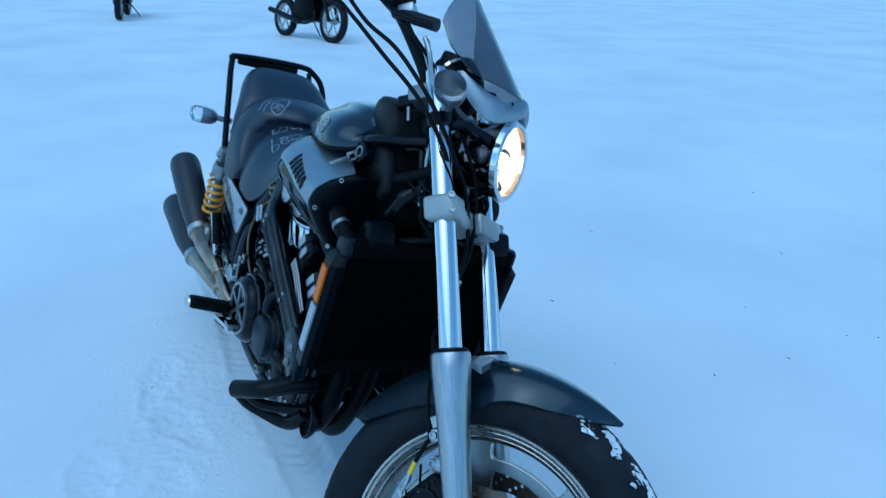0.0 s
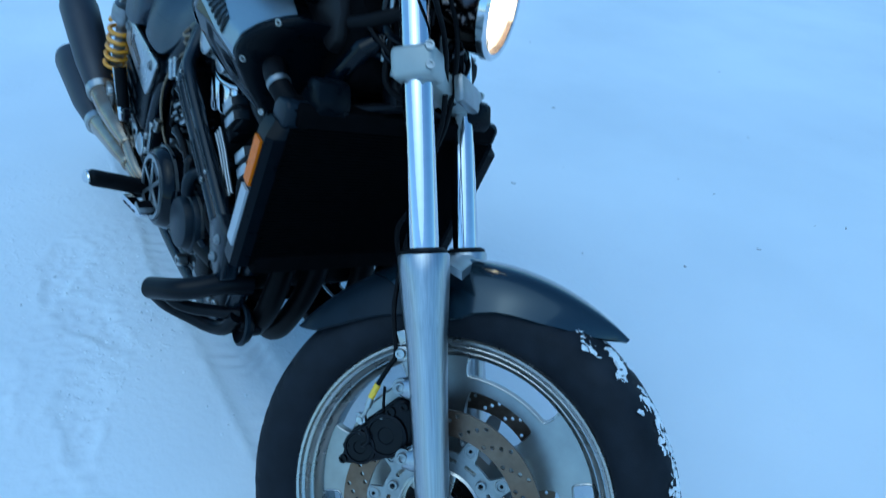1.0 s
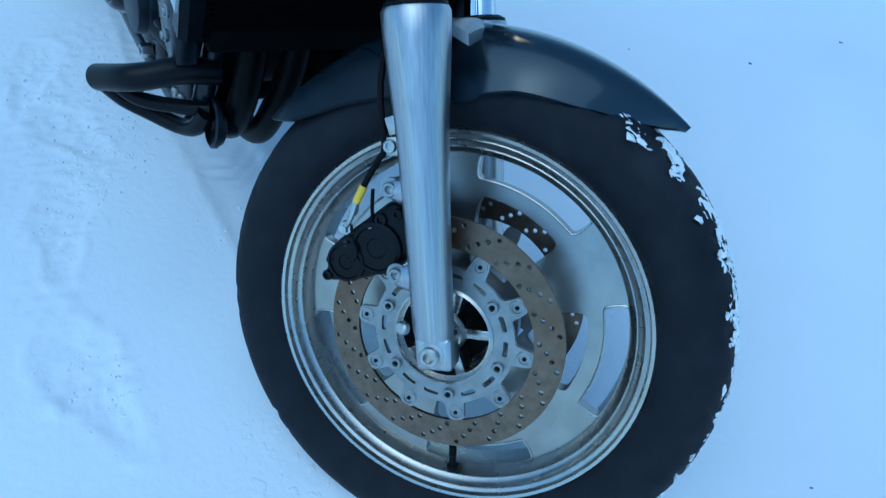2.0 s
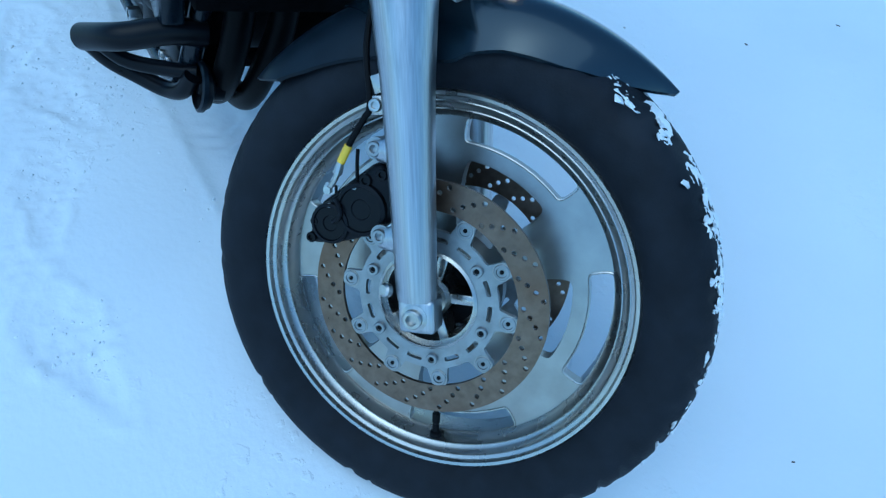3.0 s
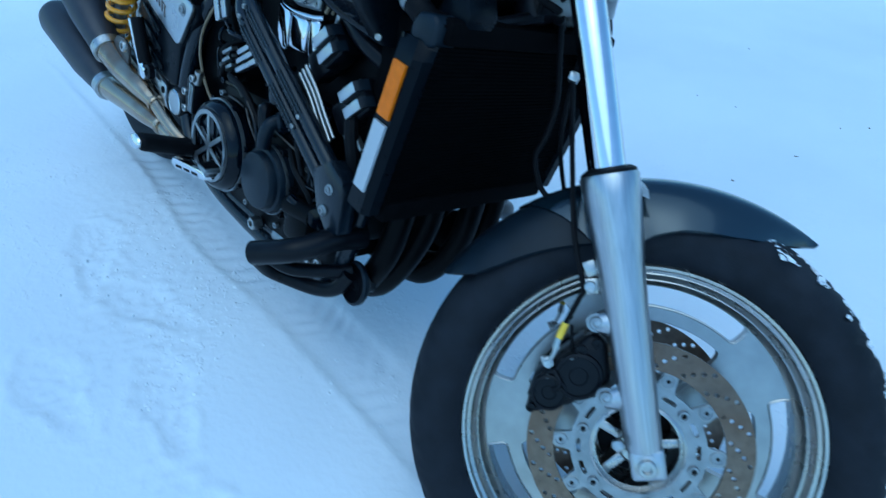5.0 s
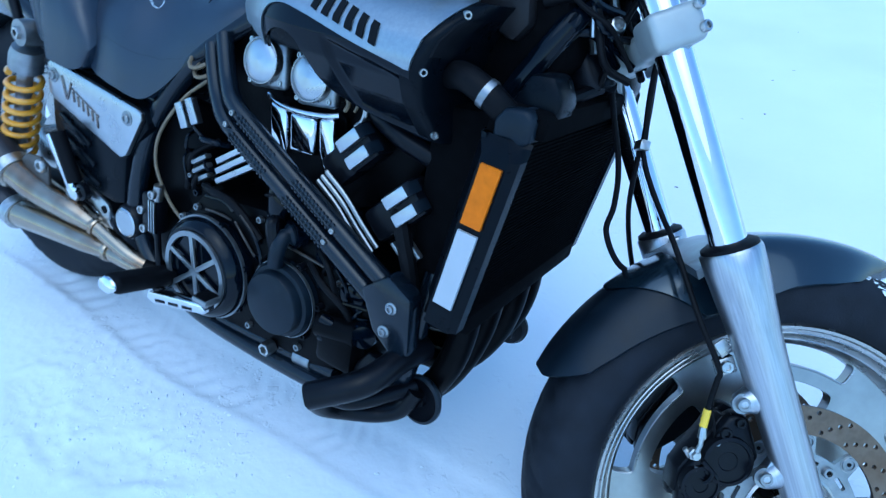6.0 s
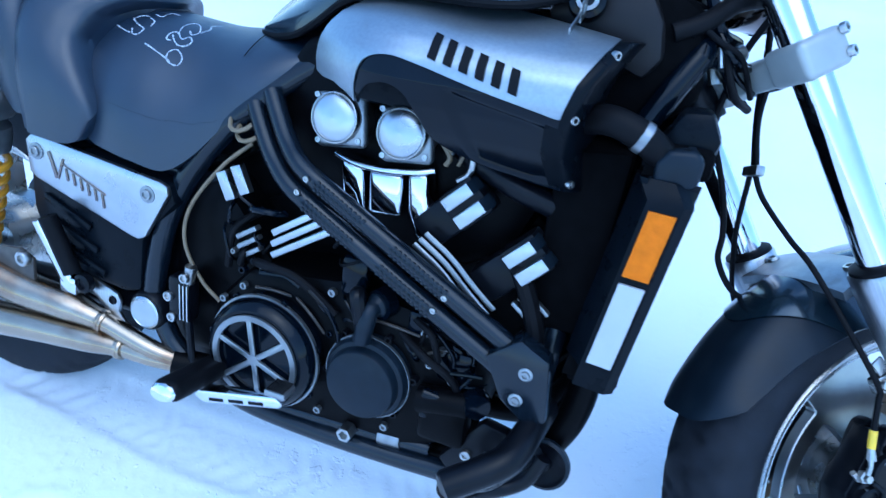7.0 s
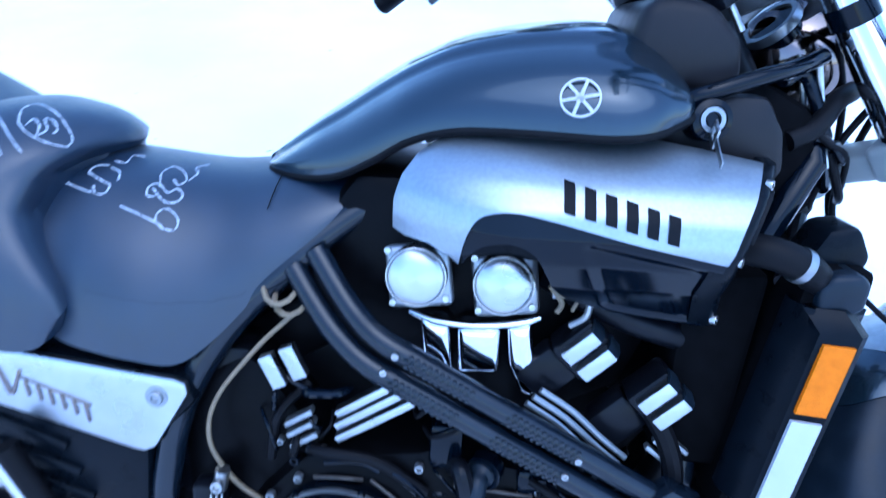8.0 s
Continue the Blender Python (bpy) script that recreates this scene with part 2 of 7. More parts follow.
def lerp(table, x):
    """The value at x in a table of (x, value) pairs."""
    return float(np.interp(x, [a for a, _ in table], [b for _, b in table]))


# ---- ground: one sheet of packed snow out to the horizon ----
FOOTPRINTS = [(-0.99, -0.26, 20), (-0.7, -0.34, -10), (-0.33, -0.37, 15), (-1.25, -0.3, -20), (-0.86, -0.5, 5)]
CRUMBS = [(-1.02, -0.24, 0.15), (-0.9, -0.38, 0.08), (-0.68, -0.28, 0.07), (-0.32, -0.36, 0.085), (-1.25, -0.12, 0.2), (-1.07, -0.2, 0.14), (-0.55, -0.42, 0.05)]


def snow_height(x, y):
    d = math.hypot(x + 0.7, y - 0.1)
    h = 0.03 + 0.035 * (noise.noise((x * 0.35, y * 0.35, 3.1))) * min(1, d / 2)
    h += 0.016 * noise.noise((x * 1.3, y * 1.3, 7.7))
    if d > 4:
        return h
    # trodden strip beside the bike
    walked = math.exp(-((y + 0.3) / 0.28) ** 2) * (1 if x < 0.1 else math.exp(-((x - 0.1) / 0.3) ** 2))
    if walked > 0.02:
        h += walked * 0.004 * noise.noise((x * 4, y * 4, 1.2))
    loose = max(math.exp(-((x - cx) ** 2 + (y - cy) ** 2) / r ** 2) for cx, cy, r in CRUMBS)
    if loose > 0.05:
        loose = max(0, min(1, 1.7 * loose + 1.2 * noise.noise((x * 9, y * 9, 5.5)) - 0.25))
        lumps = max(0, noise.noise((x * 48, y * 48, 6.2)) - 0.12) + 0.6 * max(0, noise.noise((x * 90, y * 90, 2.6)) - 0.1)
        h += loose * (0.0055 * lumps - 0.002 * max(0, noise.noise((x * 14, y * 14, 8.1))))
    if -1.7 < x < 0.4 and -0.85 < y < 0.05:
        for fx, fy, turn in FOOTPRINTS:
            if abs(x - fx) > 0.3 or abs(y - fy) > 0.3:
                continue
            c, s = math.cos(radians(turn)), math.sin(radians(turn))
            a, b = (x - fx) * c + (y - fy) * s, (y - fy) * c - (x - fx) * s
            e = (a / 0.13) ** 2 + (b / (0.045 - 0.012 * math.copysign(1, a) * (abs(a) > 0.02))) ** 2
            sole = math.exp(-e ** 3)
            rim = math.exp(-((e - 1.7) / 0.6) ** 2)
            h -= 0.005 * sole - 0.005 * rim * max(0, 0.25 + noise.noise((x * 34, y * 34, 2.2)))
            h += sole * 0.004 * noise.noise((x * 60, y * 60, 4.2))
    # the bike's own tread track, pressed flat with a crisp edge
    if -2.6 < x < 0.1 and -0.3 < y < 0.3:
        mid = 0.012 - 0.02 * (x + 1.0) - 0.03 * math.exp(-((x + 1.15) / 0.25) ** 2)
        track = math.exp(-((y - mid) / 0.066) ** 8) * max(0, min(1, (0.1 - x) / 0.3)) * max(0, min(1, (x + 2.6) / 0.5))
        ribs = 0.5 + 0.5 * math.sin((x + 0.6 * abs(y - mid)) * 125 + 3 * noise.noise((x * 7, y * 7, 1.9)))
        h -= track * (0.0065 + 0.005 * ribs * max(0, 0.4 + 1.4 * noise.noise((x * 9, y * 9, 9.1))))
        h += 0.003 * math.exp(-((y - mid + 0.074) / 0.012) ** 2) * max(0, min(1, (0.1 - x) / 0.3)) * (0.5 + noise.noise((x * 25, y * 25, 3.3)))
    ring = math.exp(-((math.hypot(x + 0.75, y + 0.35) - 0.95) / 0.03) ** 2) * (y < 0) * 0.003
    return h - ring


def build_ground():
    def steps(near0, near1, step, far):
        xs = list(np.arange(near0, near1, step))
        s, lo, hi = step, near0, near1
        left, right = [], []
        while hi < far:
            s *= 1.12
            lo -= s
            hi += s
            left.append(lo)
            right.append(hi)
        return [*left[::-1], *xs, *right]

    xs, ys = steps(-1.8, 0.5, 0.007, 900), steps(-0.8, 0.3, 0.0075, 900)
    verts = [(x, y, snow_height(x, y) if abs(x) < 40 and abs(y) < 40 else 0.0) for y in ys for x in xs]
    w = len(xs)
    faces = [(j * w + i, j * w + i + 1, (j + 1) * w + i + 1, (j + 1) * w + i) for j in range(len(ys) - 1) for i in range(w - 1)]
    me = bpy.data.meshes.new("ground")
    me.from_pydata(verts, [], faces)
    me.materials.append(SNOW)
    me.shade_smooth()
    return tagged(new("ground", me), "trampled packed snow with tyre tracks and footprints", "snow", kind="structure")


ground = build_ground()

# ---- the motorcycle: body axes x ahead, y to its left, z up; it leans on its stand ----
bike = new("motorcycle")
bike.matrix_basis = pose(0, 0, -0.012, -16, 0, 0)
tagged(bike, "dark grey muscle motorcycle with silver air scoops leaning on snow", "motorcycle")
S_AXIS, K_AXIS, AXLE = Vector((-0.5373, 0, 0.8434)), Vector((0.8434, 0, 0.5373)), Vector((0, 0, 0.3275))
PIVOT = Vector((-0.046, 0, 0.2982))
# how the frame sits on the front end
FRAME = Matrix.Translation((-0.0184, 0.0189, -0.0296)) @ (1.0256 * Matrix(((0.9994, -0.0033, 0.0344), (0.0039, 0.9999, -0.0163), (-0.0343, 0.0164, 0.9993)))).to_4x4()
STEER = Matrix.Translation(PIVOT) @ Matrix.Rotation(radians(34), 4, S_AXIS) @ Matrix.Translation(-PIVOT)


def F(u, v, w):
    """A place on the front end: u up along the fork from the axle, v to the left, w ahead of the fork."""
    return AXLE + u * S_AXIS + w * K_AXIS + Vector((0, v, 0))


WHEEL = Matrix.Translation(AXLE) @ Matrix(((S_AXIS.x, K_AXIS.x, 0, 0), (0, 0, 1, 0), (S_AXIS.z, K_AXIS.z, 0, 0), (0, 0, 0, 1)))
# z of WHEEL points to the left side, x up the fork, y ahead


# ---- wheels ----
def tyre_mesh(bm, m, rim, outer, half, n=220, pitch=42, skew=2.2):
    """A tyre with a round crown, cut by slanting grooves."""
    span, low = outer - rim, rim
    side_line = [(0.68, -0.05), (0.70, 0.02), (0.86, 0.12), (0.98, 0.32), (1.0, 0.5), (0.95, 0.66), (0.85, 0.78), (0.72, 0.87), (0.56, 0.935), (0.38, 0.975), (0.19, 0.994), (0.0, 1.0)]
    prof = [(low + span * r, -half * h) for h, r in side_line]
    prof += [(r, -h) for r, h in prof[-2::-1]]

    def wave(a, i, r, h):
        if r > outer - 0.3 * span:
            off = abs(h) / half
            turn = a * pitch / math.tau
            p = (turn + off * skew * (1 if int(turn + (0.5 if h > 0 else 0)) % 2 else 0.6) + (0.5 if h > 0 else 0)) % 1
            if p < 0.2 and off > 0.08:
                return r - 0.006, h * 0.99
        return r, h

    lathe(bm, prof, m, n, cap=False, wave=wave)


def rim_mesh(bm, m, r, half):
    """Rim ring with flanges and a dropped well."""
    prof = [(r, -half), (r - 0.003, -half - 0.003), (r - 0.007, -half - 0.002), (r - 0.009, -half + 0.004), (r - 0.013, -half + 0.006), (r - 0.0145, -half + 0.0055), (r - 0.018, -half + 0.013), (r - 0.023, -half + 0.016), (r - 0.0245, -half + 0.0155), (r - 0.029, -half + 0.026), (r - 0.033, -half + 0.03), (r - 0.034, 0)]
    prof = [*prof, *[(a, -h) for a, h in prof[-2::-1]], (r - 0.02, half - 0.02), (r - 0.028, 0), (r - 0.02, -half + 0.02)]
    lathe(bm, [*prof, prof[0]], m, 96, cap=False)


def polar_plate(bm, m, inside, z0, z1, r0, r1, n=180, k=12, edge=0.0):
    """A flat ring from r0 to r1 between z0 and z1, cut to where inside(angle, r) holds."""
    cells = set()
    for i in range(n):
        for j in range(k):
            if inside(math.tau * (i + 0.5) / n, r0 + (r1 - r0) * (j + 0.5) / k):
                cells.add((i, j))
    cache = {}

    def v(i, j, z):
        key = (i % n, j, z)
        if key not in cache:
            a, r = math.tau * i / n, r0 + (r1 - r0) * j / k
            cache[key] = bm.verts.new(m @ Vector((r * math.cos(a), r * math.sin(a), z)))
        return cache[key]

    for i, j in cells:
        bm.faces.new((v(i, j, z1), v(i, j + 1, z1), v(i + 1, j + 1, z1), v(i + 1, j, z1)))
        bm.faces.new((v(i + 1, j, z0), v(i + 1, j + 1, z0), v(i, j + 1, z0), v(i, j, z0)))
        for di, dj, a, b in ((0, -1, (i, j), (i + 1, j)), (0, 1, (i + 1, j + 1), (i, j + 1)), (-1, 0, (i, j + 1), (i, j)), (1, 0, (i + 1, j), (i + 1, j + 1))):
            if ((i + di) % n, j + dj) not in cells:
                bm.faces.new((v(*a, z0), v(*b, z0), v(*b, z1), v(*a, z1)))


def cut_plate(bm, m, outer, holes, z0, z1):
    """A flat plate between z0 and z1 with a smooth outline and holes, all given as (radius, degrees) loops."""
    tmp = bmesh.new()
    loops = []
    for loop in (outer, *holes):
        vs = [tmp.verts.new((r * math.cos(radians(a)), r * math.sin(radians(a)), z1)) for r, a in loop]
        loops.append(vs)
        for a, b in zip(vs, [*vs[1:], vs[0]]):
            tmp.edges.new((a, b))
    bmesh.ops.triangle_fill(tmp, use_beauty=True, use_dissolve=False, edges=tmp.edges[:])
    top = tmp.faces[:]
    low = {v: tmp.verts.new((v.co.x, v.co.y, z0)) for v in tmp.verts[:]}
    for f in top:
        tmp.faces.new([low[v] for v in reversed(f.verts)])
    for vs in loops:
        for a, b in zip(vs, [*vs[1:], vs[0]]):
            tmp.faces.new((a, b, low[b], low[a]))
    merge(bm, tmp, m)


def circle(r, n=96):
    return [(r, 360 * k / n) for k in range(n)]


def slot(a, r0, r1, half, corner=0.25, n=10):
    """A curved slot round the angle a with rounded ends, as (radius, degrees)."""
    out = []
    for k in range(n + 1):
        out.append((r1, a - half * (1 - corner) + 2 * half * (1 - corner) * k / n))
    for k in range(1, n):
        s = math.pi * k / n
        ease = math.copysign(abs(math.cos(s)) ** 0.6, math.cos(s))
        out.append(((r0 + r1) / 2 + (r1 - r0) / 2 * ease, a + half * (1 - corner) + half * corner * math.sin(s) ** 0.6))
    for k in range(n + 1):
        out.append((r0, a + half * (1 - corner) - 2 * half * (1 - corner) * k / n))
    for k in range(1, n):
        s = math.pi * k / n
        ease = math.copysign(abs(math.cos(s)) ** 0.6, math.cos(s))
        out.append(((r0 + r1) / 2 - (r1 - r0) / 2 * ease, a - half * (1 - corner) - half * corner * math.sin(s) ** 0.6))
    return out


def build_front_wheel():
    bm = bmesh.new()
    rim_mesh(bm, WHEEL, 0.2485, 0.049)
    wheel = part("front_wheel", bm, ALU_CAST, bike, "cast alloy wheel with five broad spokes", STEER)
    bm = bmesh.new()
    windows = [slot(31 + 72 * k, 0.1855, 0.216, 21.5, 0.12) for k in range(5)]
    inner = [slot(32 + 72 * k, 0.078, 0.165, 21, 0.2) for k in range(5)]
    cut_plate(bm, WHEEL, circle(0.221, 180), [*windows, *inner, circle(0.046, 60)], -0.016, 0.002)
    part("spoke_web", bm, WEB, wheel, "five broad cast spokes with curved windows")
    for loop in windows:
        bm = bmesh.new()
        pts = [WHEEL @ Vector((r * math.cos(radians(a)), r * math.sin(radians(a)), -0.016)) for r, a in loop]
        sweep(bm, [*pts, pts[0]], 0.0016, 6)
        part("window_lip", bm, ALU_CAST, wheel)
    bm = bmesh.new()
    tyre_mesh(bm, WHEEL, 0.244, 0.3345, 0.066)
    part("tyre", bm, TYRE, wheel, "black road tyre with snow in its tread")
    bm = bmesh.new()
    lathe(bm, [(0.0, -0.075), (0.022, -0.075), (0.026, -0.07), (0.026, -0.03), (0.026, 0.03), (0.026, 0.07), (0.022, 0.075), (0, 0.075)], WHEEL, 32)
    part("axle_sleeve", bm, ALU_CAST, wheel)
    bm = bmesh.new()
    lathe(bm, [(0.0, -0.03), (0.052, -0.03), (0.052, 0.03), (0, 0.03)], WHEEL, 40)
    part("hub_core", bm, RUBBER, wheel)
    for side in (-1, 1):
        bm = bmesh.new()
        lathe(bm, [(0.056, side * 0.02), (0.0625, side * 0.02), (0.0625, side * 0.074), (0.056, side * 0.074), (0.056, side * 0.02)], WHEEL, 48, cap=False)
        part("hub_ring", bm, ALU_CAST, wheel)
        for k in range(5):
            bm = bmesh.new()
            rbox(bm, (0.042, 0, side * 0.05), (0.038, 0.014, 0.036), 0.003, WHEEL @ Matrix.Rotation(radians(20 + 72 * k), 4, "Z"))
            part("hub_rib", bm, ALU_CAST, wheel)
        # drilled rotor with real holes
        holes = []
        for k in range(20):
            for r, s in ((0.1185, 0), (0.1265, 4.5), (0.1345, 9), (0.1425, 13.5)):
                ac, rc = 18 * k + s, r
                holes.append([(rc + 0.0033 * math.cos(math.tau * j / 8), ac + math.degrees(0.0033 * math.sin(math.tau * j / 8) / rc)) for j in range(8)])
        bm = bmesh.new()
        cut_plate(bm, WHEEL, circle(0.149, 120), [circle(0.1125, 120), *holes], side * 0.0775, side * 0.0825)
        part("brake_disc", bm, DISC, wheel, "drilled brake disc browned with rust")
        bm = bmesh.new()
        edge = []
        for k in range(240):
            d = abs(((1.5 * k - 29.5 + 18) % 36) - 18)
            lug = 1 / (1 + math.exp((d - 6.6) * 1.5))
            edge.append((0.0895 + 0.0235 * lug, 1.5 * k))
        slots = [slot(57 + 60 * k + o, 0.0755, 0.0815, 7.2, 0.3, 5) for k in range(6) for o in (17.5, 41)]
        cut_plate(bm, WHEEL, edge, [circle(0.062, 60), *slots], side * 0.0755, side * 0.0815)
        part("disc_carrier", bm, ALU_DULL, wheel)
        bm = bmesh.new()
        lathe(bm, [(0.06, side * 0.07), (0.0625, side * 0.07), (0.0635, side * 0.083), (0.06, side * 0.085), (0.06, side * 0.07)], WHEEL, 48, cap=False)
        part("carrier_ring", bm, ALU_CAST, wheel)
        for k in range(10):
            a = radians(29.5 + 36 * k)
            bm = bmesh.new()
            p = WHEEL @ Vector((0.1025 * math.cos(a), 0.1025 * math.sin(a), side * 0.0818))
            lathe(bm, [(0.0098, -0.002), (0.0098, 0.001), (0.009, 0.0018), (0.0066, 0.0018), (0.006, 0.0002), (0.0035, 0.0002), (0.003, -0.003), (0, -0.003)], facing(p, (0, side, 0)), 20, cap=False)
            rivet = part("rivet", bm, ALU_DULL, wheel)
            # solid dark disc painting the shade inside the rivet
            bm = bmesh.new()
            lathe(bm, [(0, 0.0006), (0.0026, 0.0006), (0.0026, -0.001)], facing(p, (0, side, 0)), 14, cap=False)
            part("rivet_hole_shade", bm, DARK, rivet)
            bm = bmesh.new()
            lathe(bm, [(0.0097, 0.0), (0.0097, 0.0005), (0.0111, 0.0005), (0.0111, -0.003)], facing(p, (0, side, 0)), 20, cap=False)
            part("rivet_gap", bm, WEB, rivet)
        for k in range(6):
            a = radians(57 + 60 * k)
            bm = bmesh.new()
            bolt(bm, WHEEL @ Vector((0.0765 * math.cos(a), 0.0765 * math.sin(a), side * 0.0815)), (0, side, 0), 0.0075, 0.005)
            head = part("bolt", bm, INSERT, wheel)
            # dark hexagon for the shade down in the bolt head
            bm = bmesh.new()
            lathe(bm, [(0, 0.0026), (0.0036, 0.0026), (0.0036, 0.0005)], facing(WHEEL @ Vector((0.0765 * math.cos(a), 0.0765 * math.sin(a), side * 0.0815)), (0, side, 0)), 6, cap=False)
            part("socket_shade", bm, DARK, head)
    # faint raised lettering on the tyre wall, as plain bars
    bm = bmesh.new()
    for start, count in ((-84, 9), (150, 7), (205, 8)):
        for k in range(count):
            a = radians(start + 4.2 * k)
            m = WHEEL @ Matrix.Rotation(a, 4, "Z") @ Matrix.Translation((0.29, 0, -0.0612))
            rbox(bm, (0, 0, 0), (0.02, 0.012, 0.0016), 0.0004, m)
    tagged(part("sidewall_bar", bm, TYRE, wheel), kind="stuff")
    bm = bmesh.new()
    a = radians(184)
    p, q = (WHEEL @ Vector((r * math.cos(a), r * math.sin(a), -0.03)) for r in (0.219, 0.18))
    lathe(bm, [(0, 0), (0.008, 0), (0.008, 0.006), (0.005, 0.008), (0.0045, 0.02), (0.0055, 0.021), (0.0055, 0.034), (0.004, 0.036), (0, 0.036)], along(p, q), 12, cap=False)
    part("valve", bm, RUBBER, wheel)
    # snow pressed into the tread
    bm = bmesh.new()
    rnd = random.Random(4)
    for k in range(2300):
        a = radians(38 + 112 * rnd.random() ** 1.7)
        h = rnd.gauss(0.006, 0.02) if k % 3 else rnd.gauss(-0.024, 0.012)
        if abs(h) > 0.05 or noise.noise((a * 9, h * 45, 1.7)) < -0.05:
            continue
        s = abs(h) / 0.066
        r = 0.242 + 0.0905 * max(0.05, 1 - s ** 2.5) ** 0.31
        p = WHEEL @ Vector((r * math.cos(a), r * math.sin(a), h))
        size = rnd.uniform(0.0016, 0.0055) * (1.25 if abs(h) > 0.012 else 0.8)
        out = (p - AXLE).normalized()
        m = along(p, p + out, rnd.uniform(0, 6)) @ Matrix.Diagonal((1.0, rnd.uniform(0.5, 2.4), 0.45, 1))
        tmp = bmesh.new()
        bmesh.ops.create_icosphere(tmp, subdivisions=1, radius=size, matrix=m)
        for v in tmp.verts:
            v.co += Vector((rnd.uniform(-1, 1), rnd.uniform(-1, 1), rnd.uniform(-1, 1))) * size * 0.3
        merge(bm, tmp)
    tagged(part("clinging_snow", bm, SNOW, wheel, "clumps of snow pressed in the tread"), kind="stuff")
    return wheel


front_wheel = build_front_wheel()


# ---- fork, fender, brakes ----
LEGS = (-0.127, 0.107)
LW = 0.006


turn = Matrix(((S_AXIS.x, 0, K_AXIS.x, 0), (0, 1, 0, 0), (S_AXIS.z, 0, K_AXIS.z, 0), (0, 0, 0, 1)))
LEG = Matrix.Translation(AXLE) @ turn  # x up the fork, y to the left, z ahead of it


def build_fork():
    for v in LEGS:
        side = -1 if v < 0 else 1
        bm = bmesh.new()
        prof = [(0.0, -0.022), (0.021, -0.02), (0.0225, 0.02), (0.0235, 0.03), (0.025, 0.12), (0.027, 0.2), (0.029, 0.26), (0.033, 0.31), (0.0355, 0.345), (0.036, 0.368), (0.034, 0.372), (0.024, 0.372)]
        m = along(F(0, v, LW), F(1, v, LW))
        back = m.inverted()
        lathe(bm, prof[2:], None, 48)
        rbox(bm, (0, 0, 0), (0.042, 0.034, 0.044), 0.006, back @ Matrix.Translation(F(0.001, v - side * 0.004, 0.008)) @ turn, 3)
        # lugs for caliper and hose
        for u in (0.187, 0.087):
            sweep(bm, [back @ F(u + (0.138 - u) * 0.12, v - side * 0.006, 0.0), back @ F(u, v - side * 0.004, -0.022), back @ F(u, v - side * 0.004, -0.036)], [0.02, 0.017, 0.012], 16)
        prism(bm, [(0.205, 0.0), (0.2, -0.024), (0.178, -0.03), (0.165, -0.016), (0.11, -0.016), (0.1, -0.03), (0.08, -0.026), (0.07, 0.0)], v - side * 0.012, v + side * 0.004, 0.003, back @ LEG)
        part("fork_slider", bm, ALU, bike, "polished alloy fork slider", STEER @ m)
        bm = bmesh.new()
        lathe(bm, [(0, 0), (0.016, 0), (0.016, 0.002), (0.0115, 0.003), (0.0115, 0.009), (0.01, 0.0105), (0.0065, 0.0105), (0.006, 0.004), (0, 0.004)], facing(F(0.0, v + side * 0.0115, 0.006), (0, side, 0)), 24, cap=False)
        part("axle_nut", bm, STEEL, bike, "", STEER)
        bm = bmesh.new()
        bolt(bm, F(0.03, v + side * 0.012, -0.024), (-0.6, side, 0.1), 0.008, 0.009, False)
        part("drain_bolt", bm, STEEL, bike, "", STEER)
        bm = bmesh.new()
        lathe(bm, [(0.0215, 0.366), (0.034, 0.366), (0.033, 0.376), (0.026, 0.38), (0.0215, 0.38)], m, 32)
        part("dust_seal", bm, RUBBER, bike, "", STEER)
        bm = bmesh.new()
        lathe(bm, [(0.0215, 0.37), (0.0215, 0.9), (0.018, 0.905), (0.0, 0.905)], m, 32)
        part("fork_tube", bm, CHROME, bike, "bright chromed fork tube", STEER)
        bm = bmesh.new()
        rbox(bm, (0, 0, 0), (0.045, 0.062, 0.062), 0.009, Matrix.Translation(F(0.63, v, LW + 0.002)) @ turn, 4)
        brk = part("fork_clamp", bm, MILKY, bike, "pale grey fork clamp with two bolts", STEER)
        for u in (0.646, 0.62):
            bm = bmesh.new()
            bolt(bm, F(u, v + side * 0.029, LW + 0.028), K_AXIS * 0.45 + Vector((0, side, 0)), 0.0066, 0.0065)
            part("bolt", bm, STEEL, brk)
    bm = bmesh.new()
    rbox(bm, (0, 0, 0), (0.036, 0.225, 0.046), 0.008, Matrix.Translation(F(0.6265, -0.0095, LW + 0.0)) @ turn, 3)
    rbox(bm, (0, 0, 0), (0.046, 0.085, 0.045), 0.012, Matrix.Translation(F(0.6285, -0.006, LW - 0.03)) @ turn, 3)
    part("lower_triple_clamp", bm, MILKY, bike, "pale grey lower fork yoke", STEER)
    bm = bmesh.new()
    rbox(bm, (0, 0, 0), (0.042, 0.1, 0.016), 0.005, Matrix.Translation(F(0.618, 0.01, LW + 0.036)) @ turn)
    part("yoke_plate", bm, ALU_DULL, bike, "", STEER)
    bm = bmesh.new()
    lathe(bm, [(0, 0), (0.013, 0), (0.013, 0.006), (0.0095, 0.007), (0.0095, 0.018), (0.007, 0.019), (0.005, 0.012), (0, 0.012)], facing(F(0.662, -0.062, -0.032), (0.2, -1, 0.2)), 20, cap=False)
    part("yoke_bolt", bm, STEEL, bike, "", STEER)
    bm = bmesh.new()
    lathe(bm, [(0.0, 0), (0.03, 0), (0.032, 0.03), (0.027, 0.05), (0.027, 0.22), (0.034, 0.23), (0.034, 0.25), (0, 0.25)], along(F(0.6, -0.006, -0.06), F(1, -0.006, -0.06)), 24)
